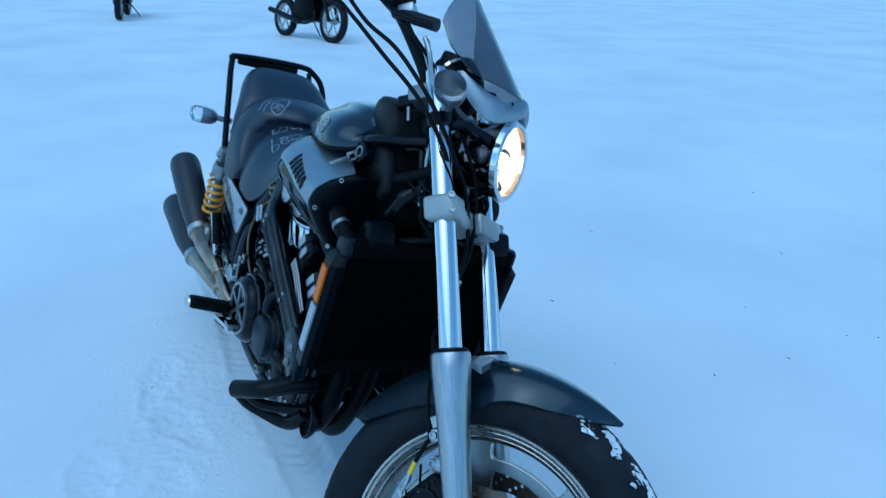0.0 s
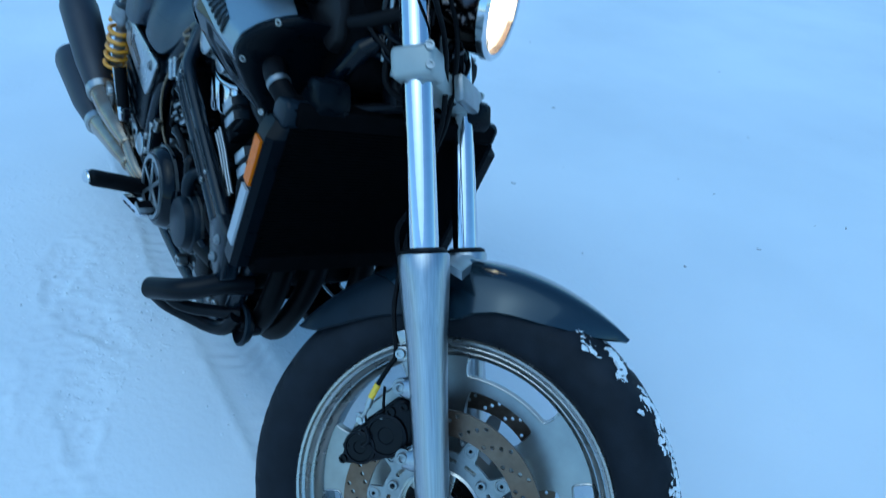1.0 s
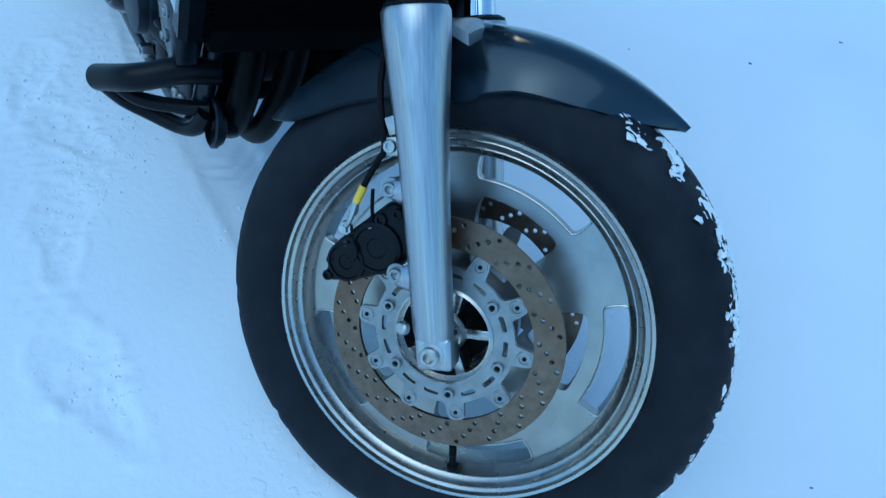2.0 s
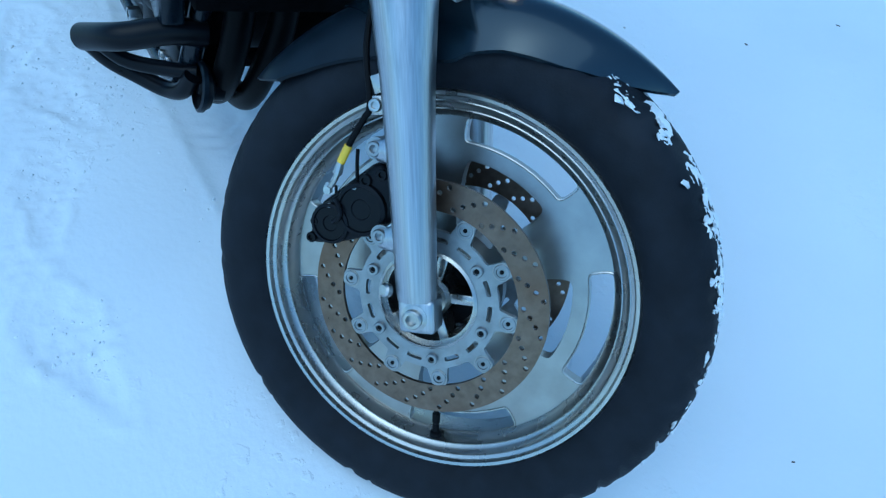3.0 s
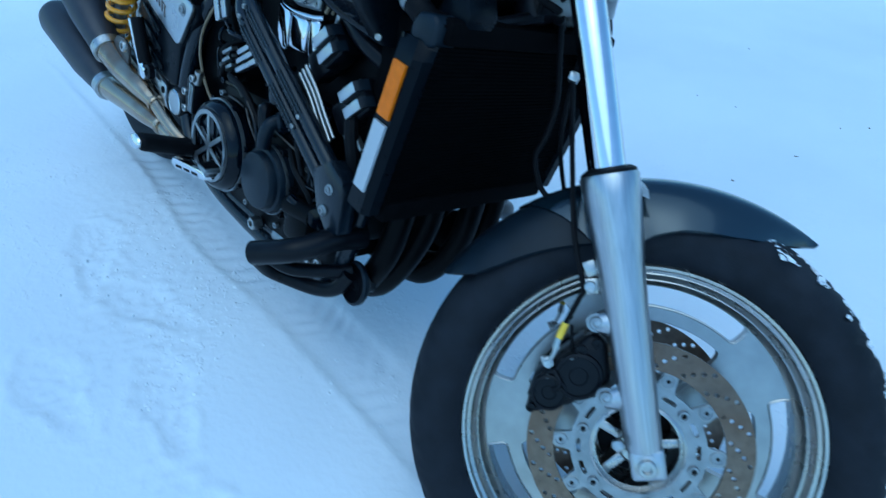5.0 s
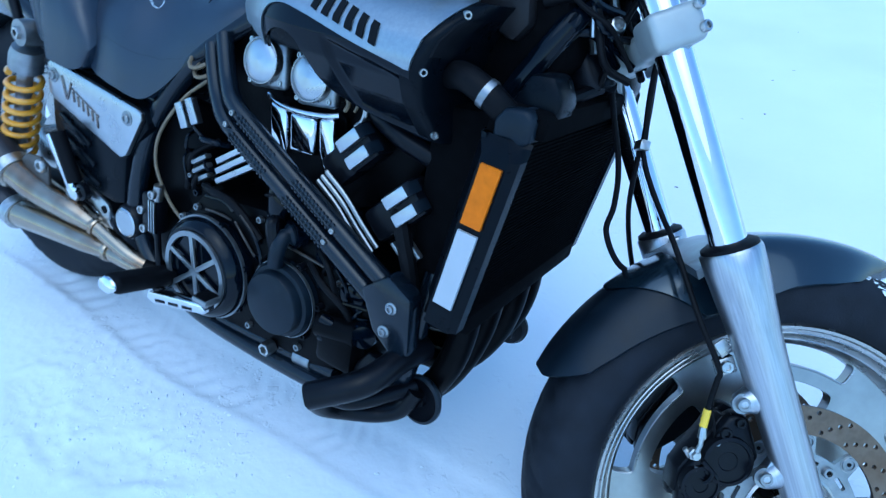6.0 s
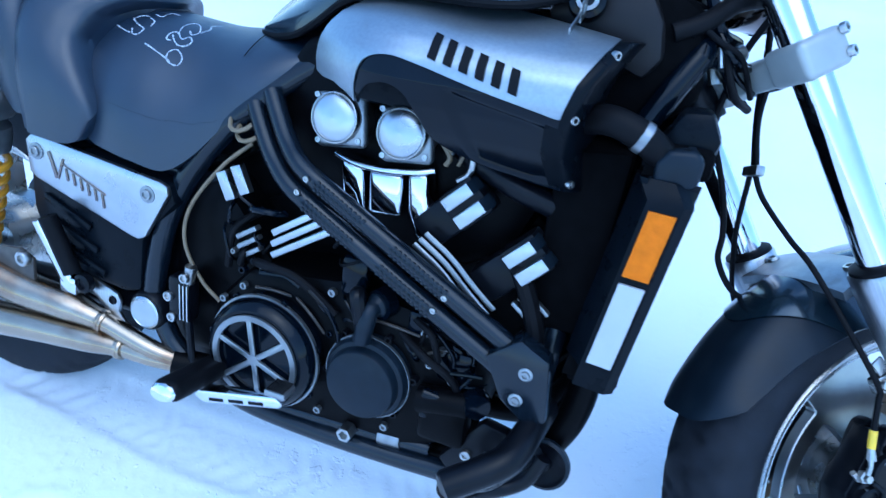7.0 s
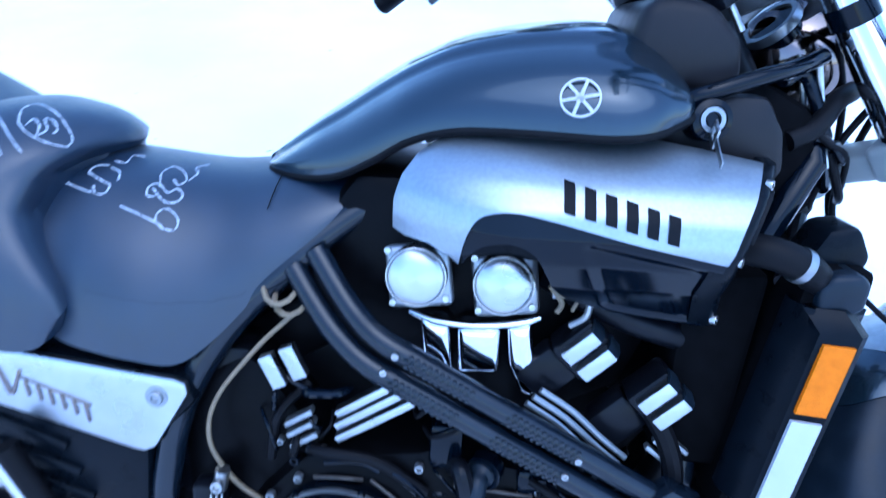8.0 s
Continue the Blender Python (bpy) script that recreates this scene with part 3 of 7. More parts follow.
    part("steering_stem", bm, SATIN_BLACK, bike, "", STEER)
    bm = bmesh.new()
    rbox(bm, (0, 0, 0), (0.035, 0.27, 0.07), 0.012, Matrix.Translation(F(0.865, -0.006, -0.02)) @ turn)
    lathe(bm, [(0, 0), (0.02, 0), (0.018, 0.012), (0, 0.012)], along(F(0.882, -0.006, -0.055), F(1, -0.006, -0.055)), 6)
    part("upper_triple_clamp", bm, ALU_DULL, bike, "", STEER)
    # brace above the fender
    bm = bmesh.new()
    rows = []
    for k in range(9):
        y = -0.1 + 0.19 * k / 8
        arch = 0.012 * math.sin(math.pi * k / 8)
        rows.append([F(0.352 + arch, y, -0.03), F(0.358 + arch, y, 0.0), F(0.356 + arch, y, 0.035), F(0.345 + arch, y, 0.052)])
    shell(bm, rows, -0.012 * S_AXIS)
    brace = part("fork_brace", bm, ALU_DULL, bike, "", STEER)
    for y in (-0.075, 0.065):
        bm = bmesh.new()
        bolt(bm, F(0.359, y, 0.012), S_AXIS, 0.009, 0.008)
        part("bolt", bm, STEEL, brace)


build_fork()


FENDER_EDGE = [(-42.5, 0.352), (-41, 0.341), (-38.5, 0.331), (-29, 0.313), (-19.5, 0.302), (-12, 0.294), (0, 0.284), (5, 0.279), (8, 0.281), (11, 0.29), (18, 0.301), (30, 0.309), (41, 0.326), (46, 0.343), (49, 0.357)]


def fender_point(a, s, inset=0.0):
    """A place on the mudguard: a degrees round the wheel, s from -1 to 1 across it."""
    crown = 0.363 + 0.002 * math.cos(radians(3 * a))
    half = 0.077 * (1 - max(0, (a - 12.6) / 36.4) ** 2.4) * (1 - 0.25 * max(0, (-36 - a) / 6.5) ** 2)
    depth = max(0.002, crown - lerp(FENDER_EDGE, a))
    r = crown - depth * abs(s) ** 2.6 - inset
    return WHEEL @ Vector((r * math.cos(radians(a)), r * math.sin(radians(a)), (max(half, 0.004) - inset) * math.copysign(abs(s) ** 0.75, s)))


def build_fender():
    """Front mudguard: a long curved strip that hugs the tyre, lapped over a rear extension."""
    def sheet(start, end, inset, n):
        rows = []
        for k in range(n + 1):
            row = []
            for j in range(33):
                s = -1 + j / 16
                a0, a1 = start(abs(s)), end(abs(s))
                row.append((a0 + (a1 - a0) * k / n, s))
            rows.append(row)
        outer, inner = ([[fender_point(a, s, q) for a, s in r] for r in rows] for q in (inset, inset + 0.0035))
        bm = bmesh.new()
        loft(bm, [[*f, *g[::-1]] for f, g in zip(outer, inner)])
        return bm

    lap = lambda s: -19.6 + 14.5 * s ** 1.6
    front = part("front_fender", sheet(lap, lambda s: 49, 0.0, 44), GREY_PAINT, bike, "dark grey metallic front mudguard", STEER)
    part("rear_extension", sheet(lambda s: -42.5 + 7 * s ** 5, lambda s: lap(s) + 3, 0.003, 24), COVER, front, "dark lower extension of the mudguard")
    return front


build_fender()


def build_caliper(v):
    side = -1 if v < 0 else 1
    bm = bmesh.new()
    outline = [(0.105, -0.024), (0.158, -0.022), (0.17, -0.034), (0.168, -0.047), (0.158, -0.06), (0.136, -0.084), (0.128, -0.104), (0.114, -0.121), (0.096, -0.132), (0.079, -0.139), (0.071, -0.134), (0.072, -0.106), (0.078, -0.078), (0.09, -0.046)]
    prism(bm, outline, side * 0.086, side * 0.112, 0.007, LEG, 3)
    prism(bm, outline, side * 0.05, side * 0.074, 0.006, LEG)
    prism(bm, [(0.16, -0.04), (0.168, -0.05), (0.12, -0.122), (0.09, -0.137), (0.098, -0.124), (0.136, -0.078)], side * 0.06, side * 0.1, 0.003, LEG)
    cal = part("brake_caliper", bm, SATIN_BLACK, bike, "matt black brake caliper", STEER)
    for u, w, r in ((0.116, -0.064, 0.031), (0.098, -0.105, 0.024)):
        bm = bmesh.new()
        lathe(bm, [(r * 1.04, -0.004), (r * 1.04, 0.003), (r, 0.006), (r * 0.86, 0.007), (r * 0.82, 0.0045), (r * 0.4, 0.0045), (r * 0.36, 0.003), (0, 0.003)], facing(F(u, side * 0.111, w), (0, side, 0)), 32, cap=False)
        part("piston_boss", bm, SATIN_BLACK, cal)
    for u, w, r, ma in ((0.15, -0.056, 0.0075, SATIN_BLACK), (0.157, -0.035, 0.0065, SATIN_BLACK), (0.1, -0.126, 0.005, SATIN_BLACK), (0.08, -0.132, 0.0065, SATIN_BLACK), (0.12, -0.104, 0.003, INSERT), (0.142, -0.07, 0.003, INSERT)):
        bm = bmesh.new()
        bolt(bm, F(u, side * 0.1115, w), (0, side, 0), r, 0.005)
        part("bolt", bm, ma, cal)
    bm = bmesh.new()
    sweep(bm, spline([F(0.128, side * 0.117, -0.094), F(0.112, side * 0.12, -0.088), F(0.104, side * 0.12, -0.094), F(0.101, side * 0.117, -0.1)], 5), 0.003, 8)
    part("cross_pipe", bm, SATIN_BLACK, cal)
    for u in (0.1885, 0.0915):
        bm = bmesh.new()
        bolt(bm, F(u, v + side * 0.004, -0.033), (0, side, 0), 0.0085, 0.007, True, 16)
        lathe(bm, [(0, -0.004), (0.0125, -0.004), (0.0125, 0.001), (0, 0.001)], facing(F(u, v + side * 0.0035, -0.033), (0, side, 0)), 20)
        part("mounting_bolt", bm, INSERT, cal)
    # hose with its yellow sleeve and banjo
    top = [(0.515, -0.014, -0.021), (0.485, -0.014, -0.025), (0.458, -0.026, -0.029), (0.42, -0.05, -0.034), (0.385, -0.076, -0.038), (0.3, -0.11, -0.046)] if side < 0 else [(0.513, -0.006, -0.021), (0.43, 0.035, -0.05), (0.34, 0.085, -0.055), (0.28, 0.1, -0.05)]
    pts = [*top, (0.235, side * 0.118, -0.043), (0.22, side * 0.119, -0.05), (0.199, side * 0.12, -0.065), (0.172, side * 0.12, -0.082)]
    bm = bmesh.new()
    sweep(bm, spline([F(*p) for p in pts], 8), 0.0036, 10)
    hose = part("brake_hose", bm, RUBBER, bike, "", STEER)
    bm = bmesh.new()
    sweep(bm, [F(0.19, side * 0.12, -0.071), F(0.171, side * 0.12, -0.0825)], 0.0048, 12)
    part("sleeve", bm, YELLOW, hose, "yellow sleeve")
    bm = bmesh.new()
    sweep(bm, [F(0.171, side * 0.12, -0.0825), F(0.161, side * 0.12, -0.0865), F(0.158, side * 0.12, -0.088)], [0.0042, 0.0055, 0.0055], 8)
    sweep(bm, [F(0.158, side * 0.12, -0.088), F(0.15, side * 0.12, -0.092), F(0.141, side * 0.119, -0.1)], [0.0034, 0.003, 0.0035], 10)
    lathe(bm, [(0, 0), (0.008, 0), (0.008, 0.007), (0.0055, 0.008), (0.005, 0.013), (0, 0.013)], facing(F(0.139, side * 0.111, -0.101), (0, side, 0)), 6)
    part("banjo_fitting", bm, STEEL, hose)
    bm = bmesh.new()
    sweep(bm, [F(0.134, side * 0.108, -0.104), F(0.146, side * 0.108, -0.108)], [0.0045, 0.0035], 8)
    part("bleed_nipple", bm, STEEL, hose)
    bm = bmesh.new()
    sweep(bm, spline([F(0.185, side * 0.112, -0.064), F(0.17, side * 0.112, -0.066), F(0.155, side * 0.11, -0.068), F(0.14, side * 0.105, -0.07)], 4), 0.0022, 8)
    part("cable_tie", bm, RUBBER, hose)
    bm = bmesh.new()
    rbox(bm, (0, 0, 0), (0.022, 0.014, 0.024), 0.003, Matrix.Translation(F(0.233, side * 0.112, -0.034)) @ turn)
    rbox(bm, (0, 0, 0), (0.02, 0.003, 0.016), 0.001, Matrix.Translation(F(0.256, side * 0.117, -0.031)) @ turn @ Matrix.Rotation(0.25, 4, "Y"))
    part("hose_clip", bm, ALU_CAST, hose)
    bm = bmesh.new()
    bolt(bm, F(0.2335, side * 0.119, -0.035), (0, side, 0), 0.0075, 0.006)
    part("clip_bolt", bm, STEEL, hose)


for leg in LEGS:
    build_caliper(leg)


# ---- headlight, screen, bars ----
def build_headlight():
    c = along(F(0.745, -0.006, 0.092), F(0.745 - 0.38, -0.006, 1.092)) @ Matrix.Scale(0.93, 4)
    bm = bmesh.new()
    lathe(bm, [(0.0, -0.115), (0.03, -0.112), (0.055, -0.095), (0.073, -0.06), (0.08, -0.02), (0.082, 0.0), (0.085, 0.004), (0.085, 0.016), (0.08, 0.02), (0.074, 0.018), (0.073, 0.004), (0.06, -0.03), (0.035, -0.06), (0, -0.07)], c, 48, cap=False)
    # shell darker than its rim: the dark reflection is in the colour
    lamp = part("headlight", bm, SHADED_CHROME, bike, "round chrome headlight, switched on", STEER)
    bm = bmesh.new()
    lathe(bm, [(0.0825, 0.002), (0.0862, 0.004), (0.0862, 0.016), (0.081, 0.021), (0.0745, 0.019)], c, 48, cap=False)
    part("rim", bm, CHROME, lamp, "bright chrome rim")
    bm = bmesh.new()
    lathe(bm, [(0.0, 0.024), (0.03, 0.022), (0.06, 0.015), (0.0745, 0.006)], c, 48, cap=False)
    part("lens", bm, CLEAR, lamp, "clear glass lens").visible_shadow = False
    bm = bmesh.new()
    lathe(bm, [(0.0715, 0.003), (0.06, -0.024), (0.035, -0.05), (0.012, -0.06), (0, -0.06)], c, 48, cap=False)
    part("reflector", bm, REFLECT, lamp)
    bm = bmesh.new()
    lathe(bm, [(0, -0.058), (0.009, -0.056), (0.014, -0.04), (0.012, -0.02), (0, -0.014)], c, 16, cap=False)
    part("bulb", bm, LAMP, lamp, "glowing bulb").visible_shadow = False
    beam = new("headlight_beam", bpy.data.lights.new("headlight_beam", "SPOT"))
    beam.data.energy, beam.data.color, beam.data.spot_size, beam.data.spot_blend, beam.data.shadow_soft_size = 25, (1, 0.72, 0.45), radians(75), 0.5, 0.02
    place = bike.matrix_basis @ STEER
    beam.matrix_basis = look(place @ F(0.735, -0.006, 0.15), place @ F(0.735 - 0.45, -0.006, 1.15))
    for side, v in ((-1, LEGS[0]), (1, LEGS[1])):
        bm = bmesh.new()
        sweep(bm, spline([F(0.8, v * 0.9, 0.0), F(0.79, v * 0.82, 0.05), F(0.76, side * 0.083, 0.09)], 5), 0.011, 10)
        lathe(bm, [(0.0215, -0.012), (0.0245, -0.012), (0.0245, 0.012), (0.0215, 0.012)], along(F(0.8, v, LW), F(1, v, LW)), 24)
        part("headlight_stay", bm, BLACK, lamp)
    return lamp


headlight = build_headlight()


def build_screen():
    rows = []
    for i in range(25):
        f = i / 24
        half = lerp([(0, 0.094), (0.3, 0.1), (0.557, 0.095), (0.7, 0.079), (0.84, 0.055), (0.935, 0.032), (1, 0.01)], f)
        row = []
        for j in range(19):
            s = -1 + 2 * j / 18
            u = 0.858 + 0.285 * f + 0.04 * s * s * (1 - f) ** 2
            w = 0.142 - 0.09 * f - 0.085 * s * s * (half / 0.1) ** 2
            row.append(F(u, -0.006 + half * s, w))
        rows.append(row)
    bm = bmesh.new()
    shell(bm, rows, K_AXIS * -0.003)
    screen = part("fly_screen", bm, SMOKE, bike, "small smoked wind screen on a silver cowl", STEER)
    # the pale arched foot that wraps the top of the lamp
    rows = []
    for i in range(33):
        s = -1 + 2 * i / 32
        a = abs(s)
        top = lerp([(0, 0.866), (0.25, 0.853), (0.5, 0.845), (0.75, 0.868), (1, 0.906)], a)
        low = lerp([(0, 0.828), (0.35, 0.806), (0.65, 0.801), (0.85, 0.835), (1, 0.888)], a)
        w = 0.146 - 0.095 * a ** 1.7
        y = -0.006 + 0.097 * s
        rows.append([F(top, y, w - 0.004), F((top * 3 + low) / 4, y, w + 0.003), F((top + low) / 2, y, w + 0.0045), F((top + low * 3) / 4, y, w + 0.003), F(low, y, w - 0.006)])
    bm = bmesh.new()
    shell(bm, rows, K_AXIS * -0.009)
    part("cowl", bm, SATIN, screen, "silver grey cowl edge")
    for s in (-1, 1):
        bm = bmesh.new()
        bolt(bm, F(0.84, -0.006 + s * 0.045, 0.128), K_AXIS, 0.0035, 0.003)
        part("screw", bm, DARK, screen)
    # clocks behind the screen
    bm = bmesh.new()
    m = along(F(0.93, -0.006, 0.0), F(1.0, -0.006, -0.035))
    lathe(bm, [(0, -0.07), (0.03, -0.065), (0.052, -0.03), (0.056, 0.0), (0.056, 0.012), (0.052, 0.014), (0, 0.014)], m, 32)
    rbox(bm, F(0.93, 0.085, -0.01), (0.05, 0.07, 0.06), 0.012)
    clock = part("speedometer", bm, PLASTIC, bike, "round black instrument with a chrome ring", STEER)
    bm = bmesh.new()
    lathe(bm, [(0.05, 0.013), (0.058, 0.012), (0.058, 0.018), (0.05, 0.018), (0.05, 0.013)], m, 32, cap=False)
    part("ring", bm, CHROME, clock)


build_screen()


def build_indicator(base, tip, parent_m, lens_mat, name="turn_signal", label="silver turn signal with a clear lens", size=1.0):
    base, tip = Vector(base), Vector(tip)
    bm = bmesh.new()
    d = (tip - base).normalized()
    sweep(bm, [base, base + d * 0.05], 0.009, 12)
    m = along(base + d * 0.045, tip) @ Matrix.Scale(size, 4)
    lathe(bm, [(0, 0), (0.018, 0.002), (0.028, 0.014), (0.032, 0.03), (0.032, 0.05)], m @ Matrix.Diagonal((1.0, 0.8, 1, 1)), 24)
    body = part(name, bm, SATIN, bike, label, parent_m)
    bm = bmesh.new()
    lathe(bm, [(0.032, 0.0501), (0.033, 0.052), (0.031, 0.07), (0.02, 0.08), (0, 0.083)], m @ Matrix.Diagonal((1.0, 0.8, 1, 1)), 24)
    part("signal_lens", bm, lens_mat, body)
    return body


build_indicator(F(0.83, -0.11, 0.02), F(0.828, -0.205, 0.06), STEER, SMOKE, label="grey turn signal with a dim lens", size=0.95)
build_indicator(F(0.83, 0.1, 0.02), F(0.828, 0.195, 0.06), STEER, SMOKE, label="grey turn signal with a dim lens", size=0.95)


def build_bars():
    bm = bmesh.new()
    half = [(0.905, 0.0, -0.04), (0.915, 0.06, -0.04), (0.965, 0.1, -0.045), (1.05, 0.15, -0.07), (1.1, 0.22, -0.12), (1.1, 0.36, -0.19)]
    pts = [(u, -v, w) for u, v, w in half[::-1]] + half[1:]
    sweep(bm, spline([F(*p) for p in pts], 6), 0.0115, 14)
    bar = part("handlebar", bm, BLACK, bike, "black handlebar with rubber grips", STEER)
    for side in (-1, 1):
        bm = bmesh.new()
        g = [F(1.1, side * 0.26, -0.14), F(1.1, side * 0.375, -0.197)]
        sweep(bm, g, 0.0165, 16)
        part("grip", bm, RUBBER, bar)
        bm = bmesh.new()
        sweep(bm, [F(1.085, side * 0.19, -0.1), F(1.1, side * 0.255, -0.137)], 0.021, 14)
        part("switch_box", bm, PLASTIC, bar)
        bm = bmesh.new()
        sweep(bm, spline([F(1.06, side * 0.17, -0.05), F(1.06, side * 0.24, -0.07), F(1.07, side * 0.36, -0.13)], 5), [0.008] * 10 + [0.011], 10, flat=0.6)
        part("lever", bm, ALU, bar)
        bm = bmesh.new()
        rbox(bm, F(1.06, side * 0.155, -0.06), (0.05, 0.07, 0.045), 0.008)
        part("fluid_reservoir", bm, PLASTIC, bar)
    # risers
    for v in (-0.05, 0.04):
        bm = bmesh.new()
        sweep(bm, [F(0.87, v, -0.04), F(0.925, v, -0.04)], 0.017, 16)
        part("riser", bm, ALU_DULL, bar)
    lines = [
        [(1.07, -0.21, -0.17), (1.015, -0.2, -0.132), (0.917, -0.2, -0.068), (0.837, -0.2, -0.014), (0.772, -0.185, 0.016), (0.71, -0.13, 0.02), (0.66, -0.07, -0.02), (0.6, -0.03, -0.06)],
        [(1.06, -0.21, -0.14), (0.995, -0.2, -0.102), (0.928, -0.2, -0.045), (0.844, -0.2, 0.003), (0.785, -0.19, 0.027), (0.71, -0.14, 0.04), (0.66, -0.08, 0.035), (0.58, -0.02, 0.01), (0.513, -0.012, -0.018)],
        [(1.02, -0.17, -0.06), (0.96, -0.17, -0.02), (0.87, -0.13, 0.02), (0.76, -0.08, 0.04), (0.68, -0.05, 0.045), (0.58, -0.01, 0.015), (0.513, -0.008, -0.018)],
        [(1.08, 0.2, -0.1), (0.97, 0.16, -0.03), (0.84, 0.06, 0.03), (0.74, 0.0, 0.04), (0.62, 0.02, -0.02), (0.5, 0.03, -0.045), (0.445, 0.03, -0.068), (0.412, 0.03, -0.09), (0.36, 0.03, -0.085), (0.33, 0.02, -0.05)],
    ]
    for pts in lines:
        bm = bmesh.new()
        sweep(bm, spline([F(*p) for p in pts], 8), 0.0042, 10)
        part("cable", bm, RUBBER, bike, "", STEER)
    bm = bmesh.new()
    lathe(bm, [(0.027, -0.006), (0.033, -0.006), (0.034, 0.0), (0.033, 0.006), (0.027, 0.006), (0.027, -0.006)], along(F(0.812, -0.03, 0.02), F(1, -0.03, -0.04)), 32, cap=False)
    part("horn_ring", bm, INSERT, bike, "dull steel ring below the clocks", STEER)
    bm = bmesh.new()
    lathe(bm, [(0, -0.05), (0.022, -0.045), (0.027, -0.02), (0.027, 0.002), (0, 0.002)], along(F(0.812, -0.03, 0.02), F(1, -0.03, -0.04)), 28)
    part("ring_body", bm, BLACK, bike, "", STEER)
    for side in (-1, 1):
        bm = bmesh.new()
        rbox(bm, (0, 0, 0), (0.024, 0.028, 0.03), 0.004, Matrix.Translation(F(0.882, side * 0.062 - 0.006, -0.085)) @ turn)
        part("riser_block", bm, SATIN_BLACK, bike, "", STEER)
        bm = bmesh.new()
        sweep(bm, [F(0.872, side * 0.066 - 0.006, -0.08), F(0.84, side * 0.066 - 0.006, -0.082)], 0.004, 10)
        part("riser_stud", bm, STEEL, bike, "", STEER)
        bm = bmesh.new()
        sweep(bm, spline([F(1.02, side * 0.17, -0.056), F(0.99, side * 0.176, -0.01), F(0.966, side * 0.176, 0.03)], 4), 0.0125, 14)
        part("lever_perch", bm, BLACK, bike, "", STEER)
        bm = bmesh.new()
        rbox(bm, (0, 0, 0), (0.02, 0.024, 0.034), 0.004, Matrix.Translation(F(1.015, side * 0.172, -0.03)) @ turn)
        part("perch_clamp", bm, ALU, bike, "", STEER)
        for k in range(3):
            bm = bmesh.new()
            sweep(bm, spline([F(0.955, side * (0.15 + 0.008 * k), 0.0), F(0.92, side * (0.148 + 0.008 * k), -0.004 + 0.006 * k), F(0.88, side * (0.14 + 0.005 * k), 0.004), F(0.84, side * 0.135, 0.012)], 4), 0.0045, 10)
            part("line_fitting", bm, (STEEL, BLACK, STEEL)[k], bike, "", STEER)
    bm = bmesh.new()
    rbox(bm, F(0.513, -0.01, -0.02), (0.014, 0.03, 0.014), 0.003)
    part("cable_clip", bm, STEEL, bike, "", STEER)


build_bars()


# ---- engine and frame ----
def build_engine():
    bm = bmesh.new()
    prism(bm, [(-0.99, 0.32), (-1.0, 0.42), (-0.93, 0.5), (-0.78, 0.52), (-0.6, 0.5), (-0.55, 0.42), (-0.56, 0.33), (-0.66, 0.27), (-0.9, 0.26)], -0.155, 0.155, 0.02)
    prism(bm, [(-1.09, 0.31), (-1.09, 0.57), (-1.0, 0.62), (-0.9, 0.5), (-0.9, 0.31)], -0.132, 0.132, 0.02)
    prism(bm, [(-0.86, 0.25), (-0.6, 0.26), (-0.62, 0.3), (-0.86, 0.3)], -0.1, 0.1, 0.015)
    engine = part("engine", bm, ENGINE, bike, "black four-cylinder engine with bright fin edges")
    bm = bmesh.new()
    prism(bm, [(-0.93, 0.64), (-0.95, 0.74), (-0.88, 0.84), (-0.55, 0.84), (-0.5, 0.76), (-0.56, 0.6), (-0.74, 0.5)], -0.11, 0.11, 0.02)
    part("intake_box", bm, ENGINE, engine)
    # two banks of cylinders in a vee
    for x0, x1 in ((-0.7, -0.555), (-0.82, -0.94)):
        p, q = Vector((x0, 0, 0.47)), Vector((x1, 0, 0.665))
        m = along(p, q)
        bm = bmesh.new()
        rbox(bm, (0, 0, 0.08), (0.12, 0.27, 0.18), 0.012, m)
        rbox(bm, (0, 0, 0.2), (0.13, 0.3, 0.08), 0.014, m)
        part("cylinder_bank", bm, ENGINE, engine)
        for side in (-1, 1):
            for k in range(3):
                bm = bmesh.new()
                rbox(bm, (0, side * 0.138, 0.045 + 0.03 * k), (0.125, 0.01, 0.012), 0.003, m)
                part("fin", bm, ENGINE, engine)
            for dx in (-0.035, 0.035):
                bm = bmesh.new()
                rbox(bm, (dx, side * 0.15, 0.205), (0.046, 0.036, 0.06), 0.008, m)
                part("cam_cover", bm, ENGINE, engine)
    return engine


engine = build_engine()


def strip(name, poly, y, t, material, parent, m=None, label="", bev=0.0015):
    bm = bmesh.new()
    prism(bm, poly, y, y + t, bev)
    return part(name, bm, material, parent, label, m)


def bar_poly(p, q, w):
    """A straight strip of width w from p to q, in x and z."""
    d = Vector((q[0] - p[0], q[1] - p[1])).normalized()
    n = Vector((-d.y, d.x)) * w / 2
    return [(p[0] + n.x, p[1] + n.y), (q[0] + n.x, q[1] + n.y), (q[0] - n.x, q[1] - n.y), (p[0] - n.x, p[1] - n.y)]


# arcs where the engine covers' edges catch the light
EDGE_GLINTS = [[(-0.917, 0.471), (-0.887, 0.478), (-0.857, 0.474)], [(-0.848, 0.474), (-0.819, 0.456), (-0.8, 0.43)], [(-0.748, 0.477), (-0.69, 0.478), (-0.654, 0.471)], [(-0.64, 0.449), (-0.618, 0.463), (-0.595, 0.468)]]


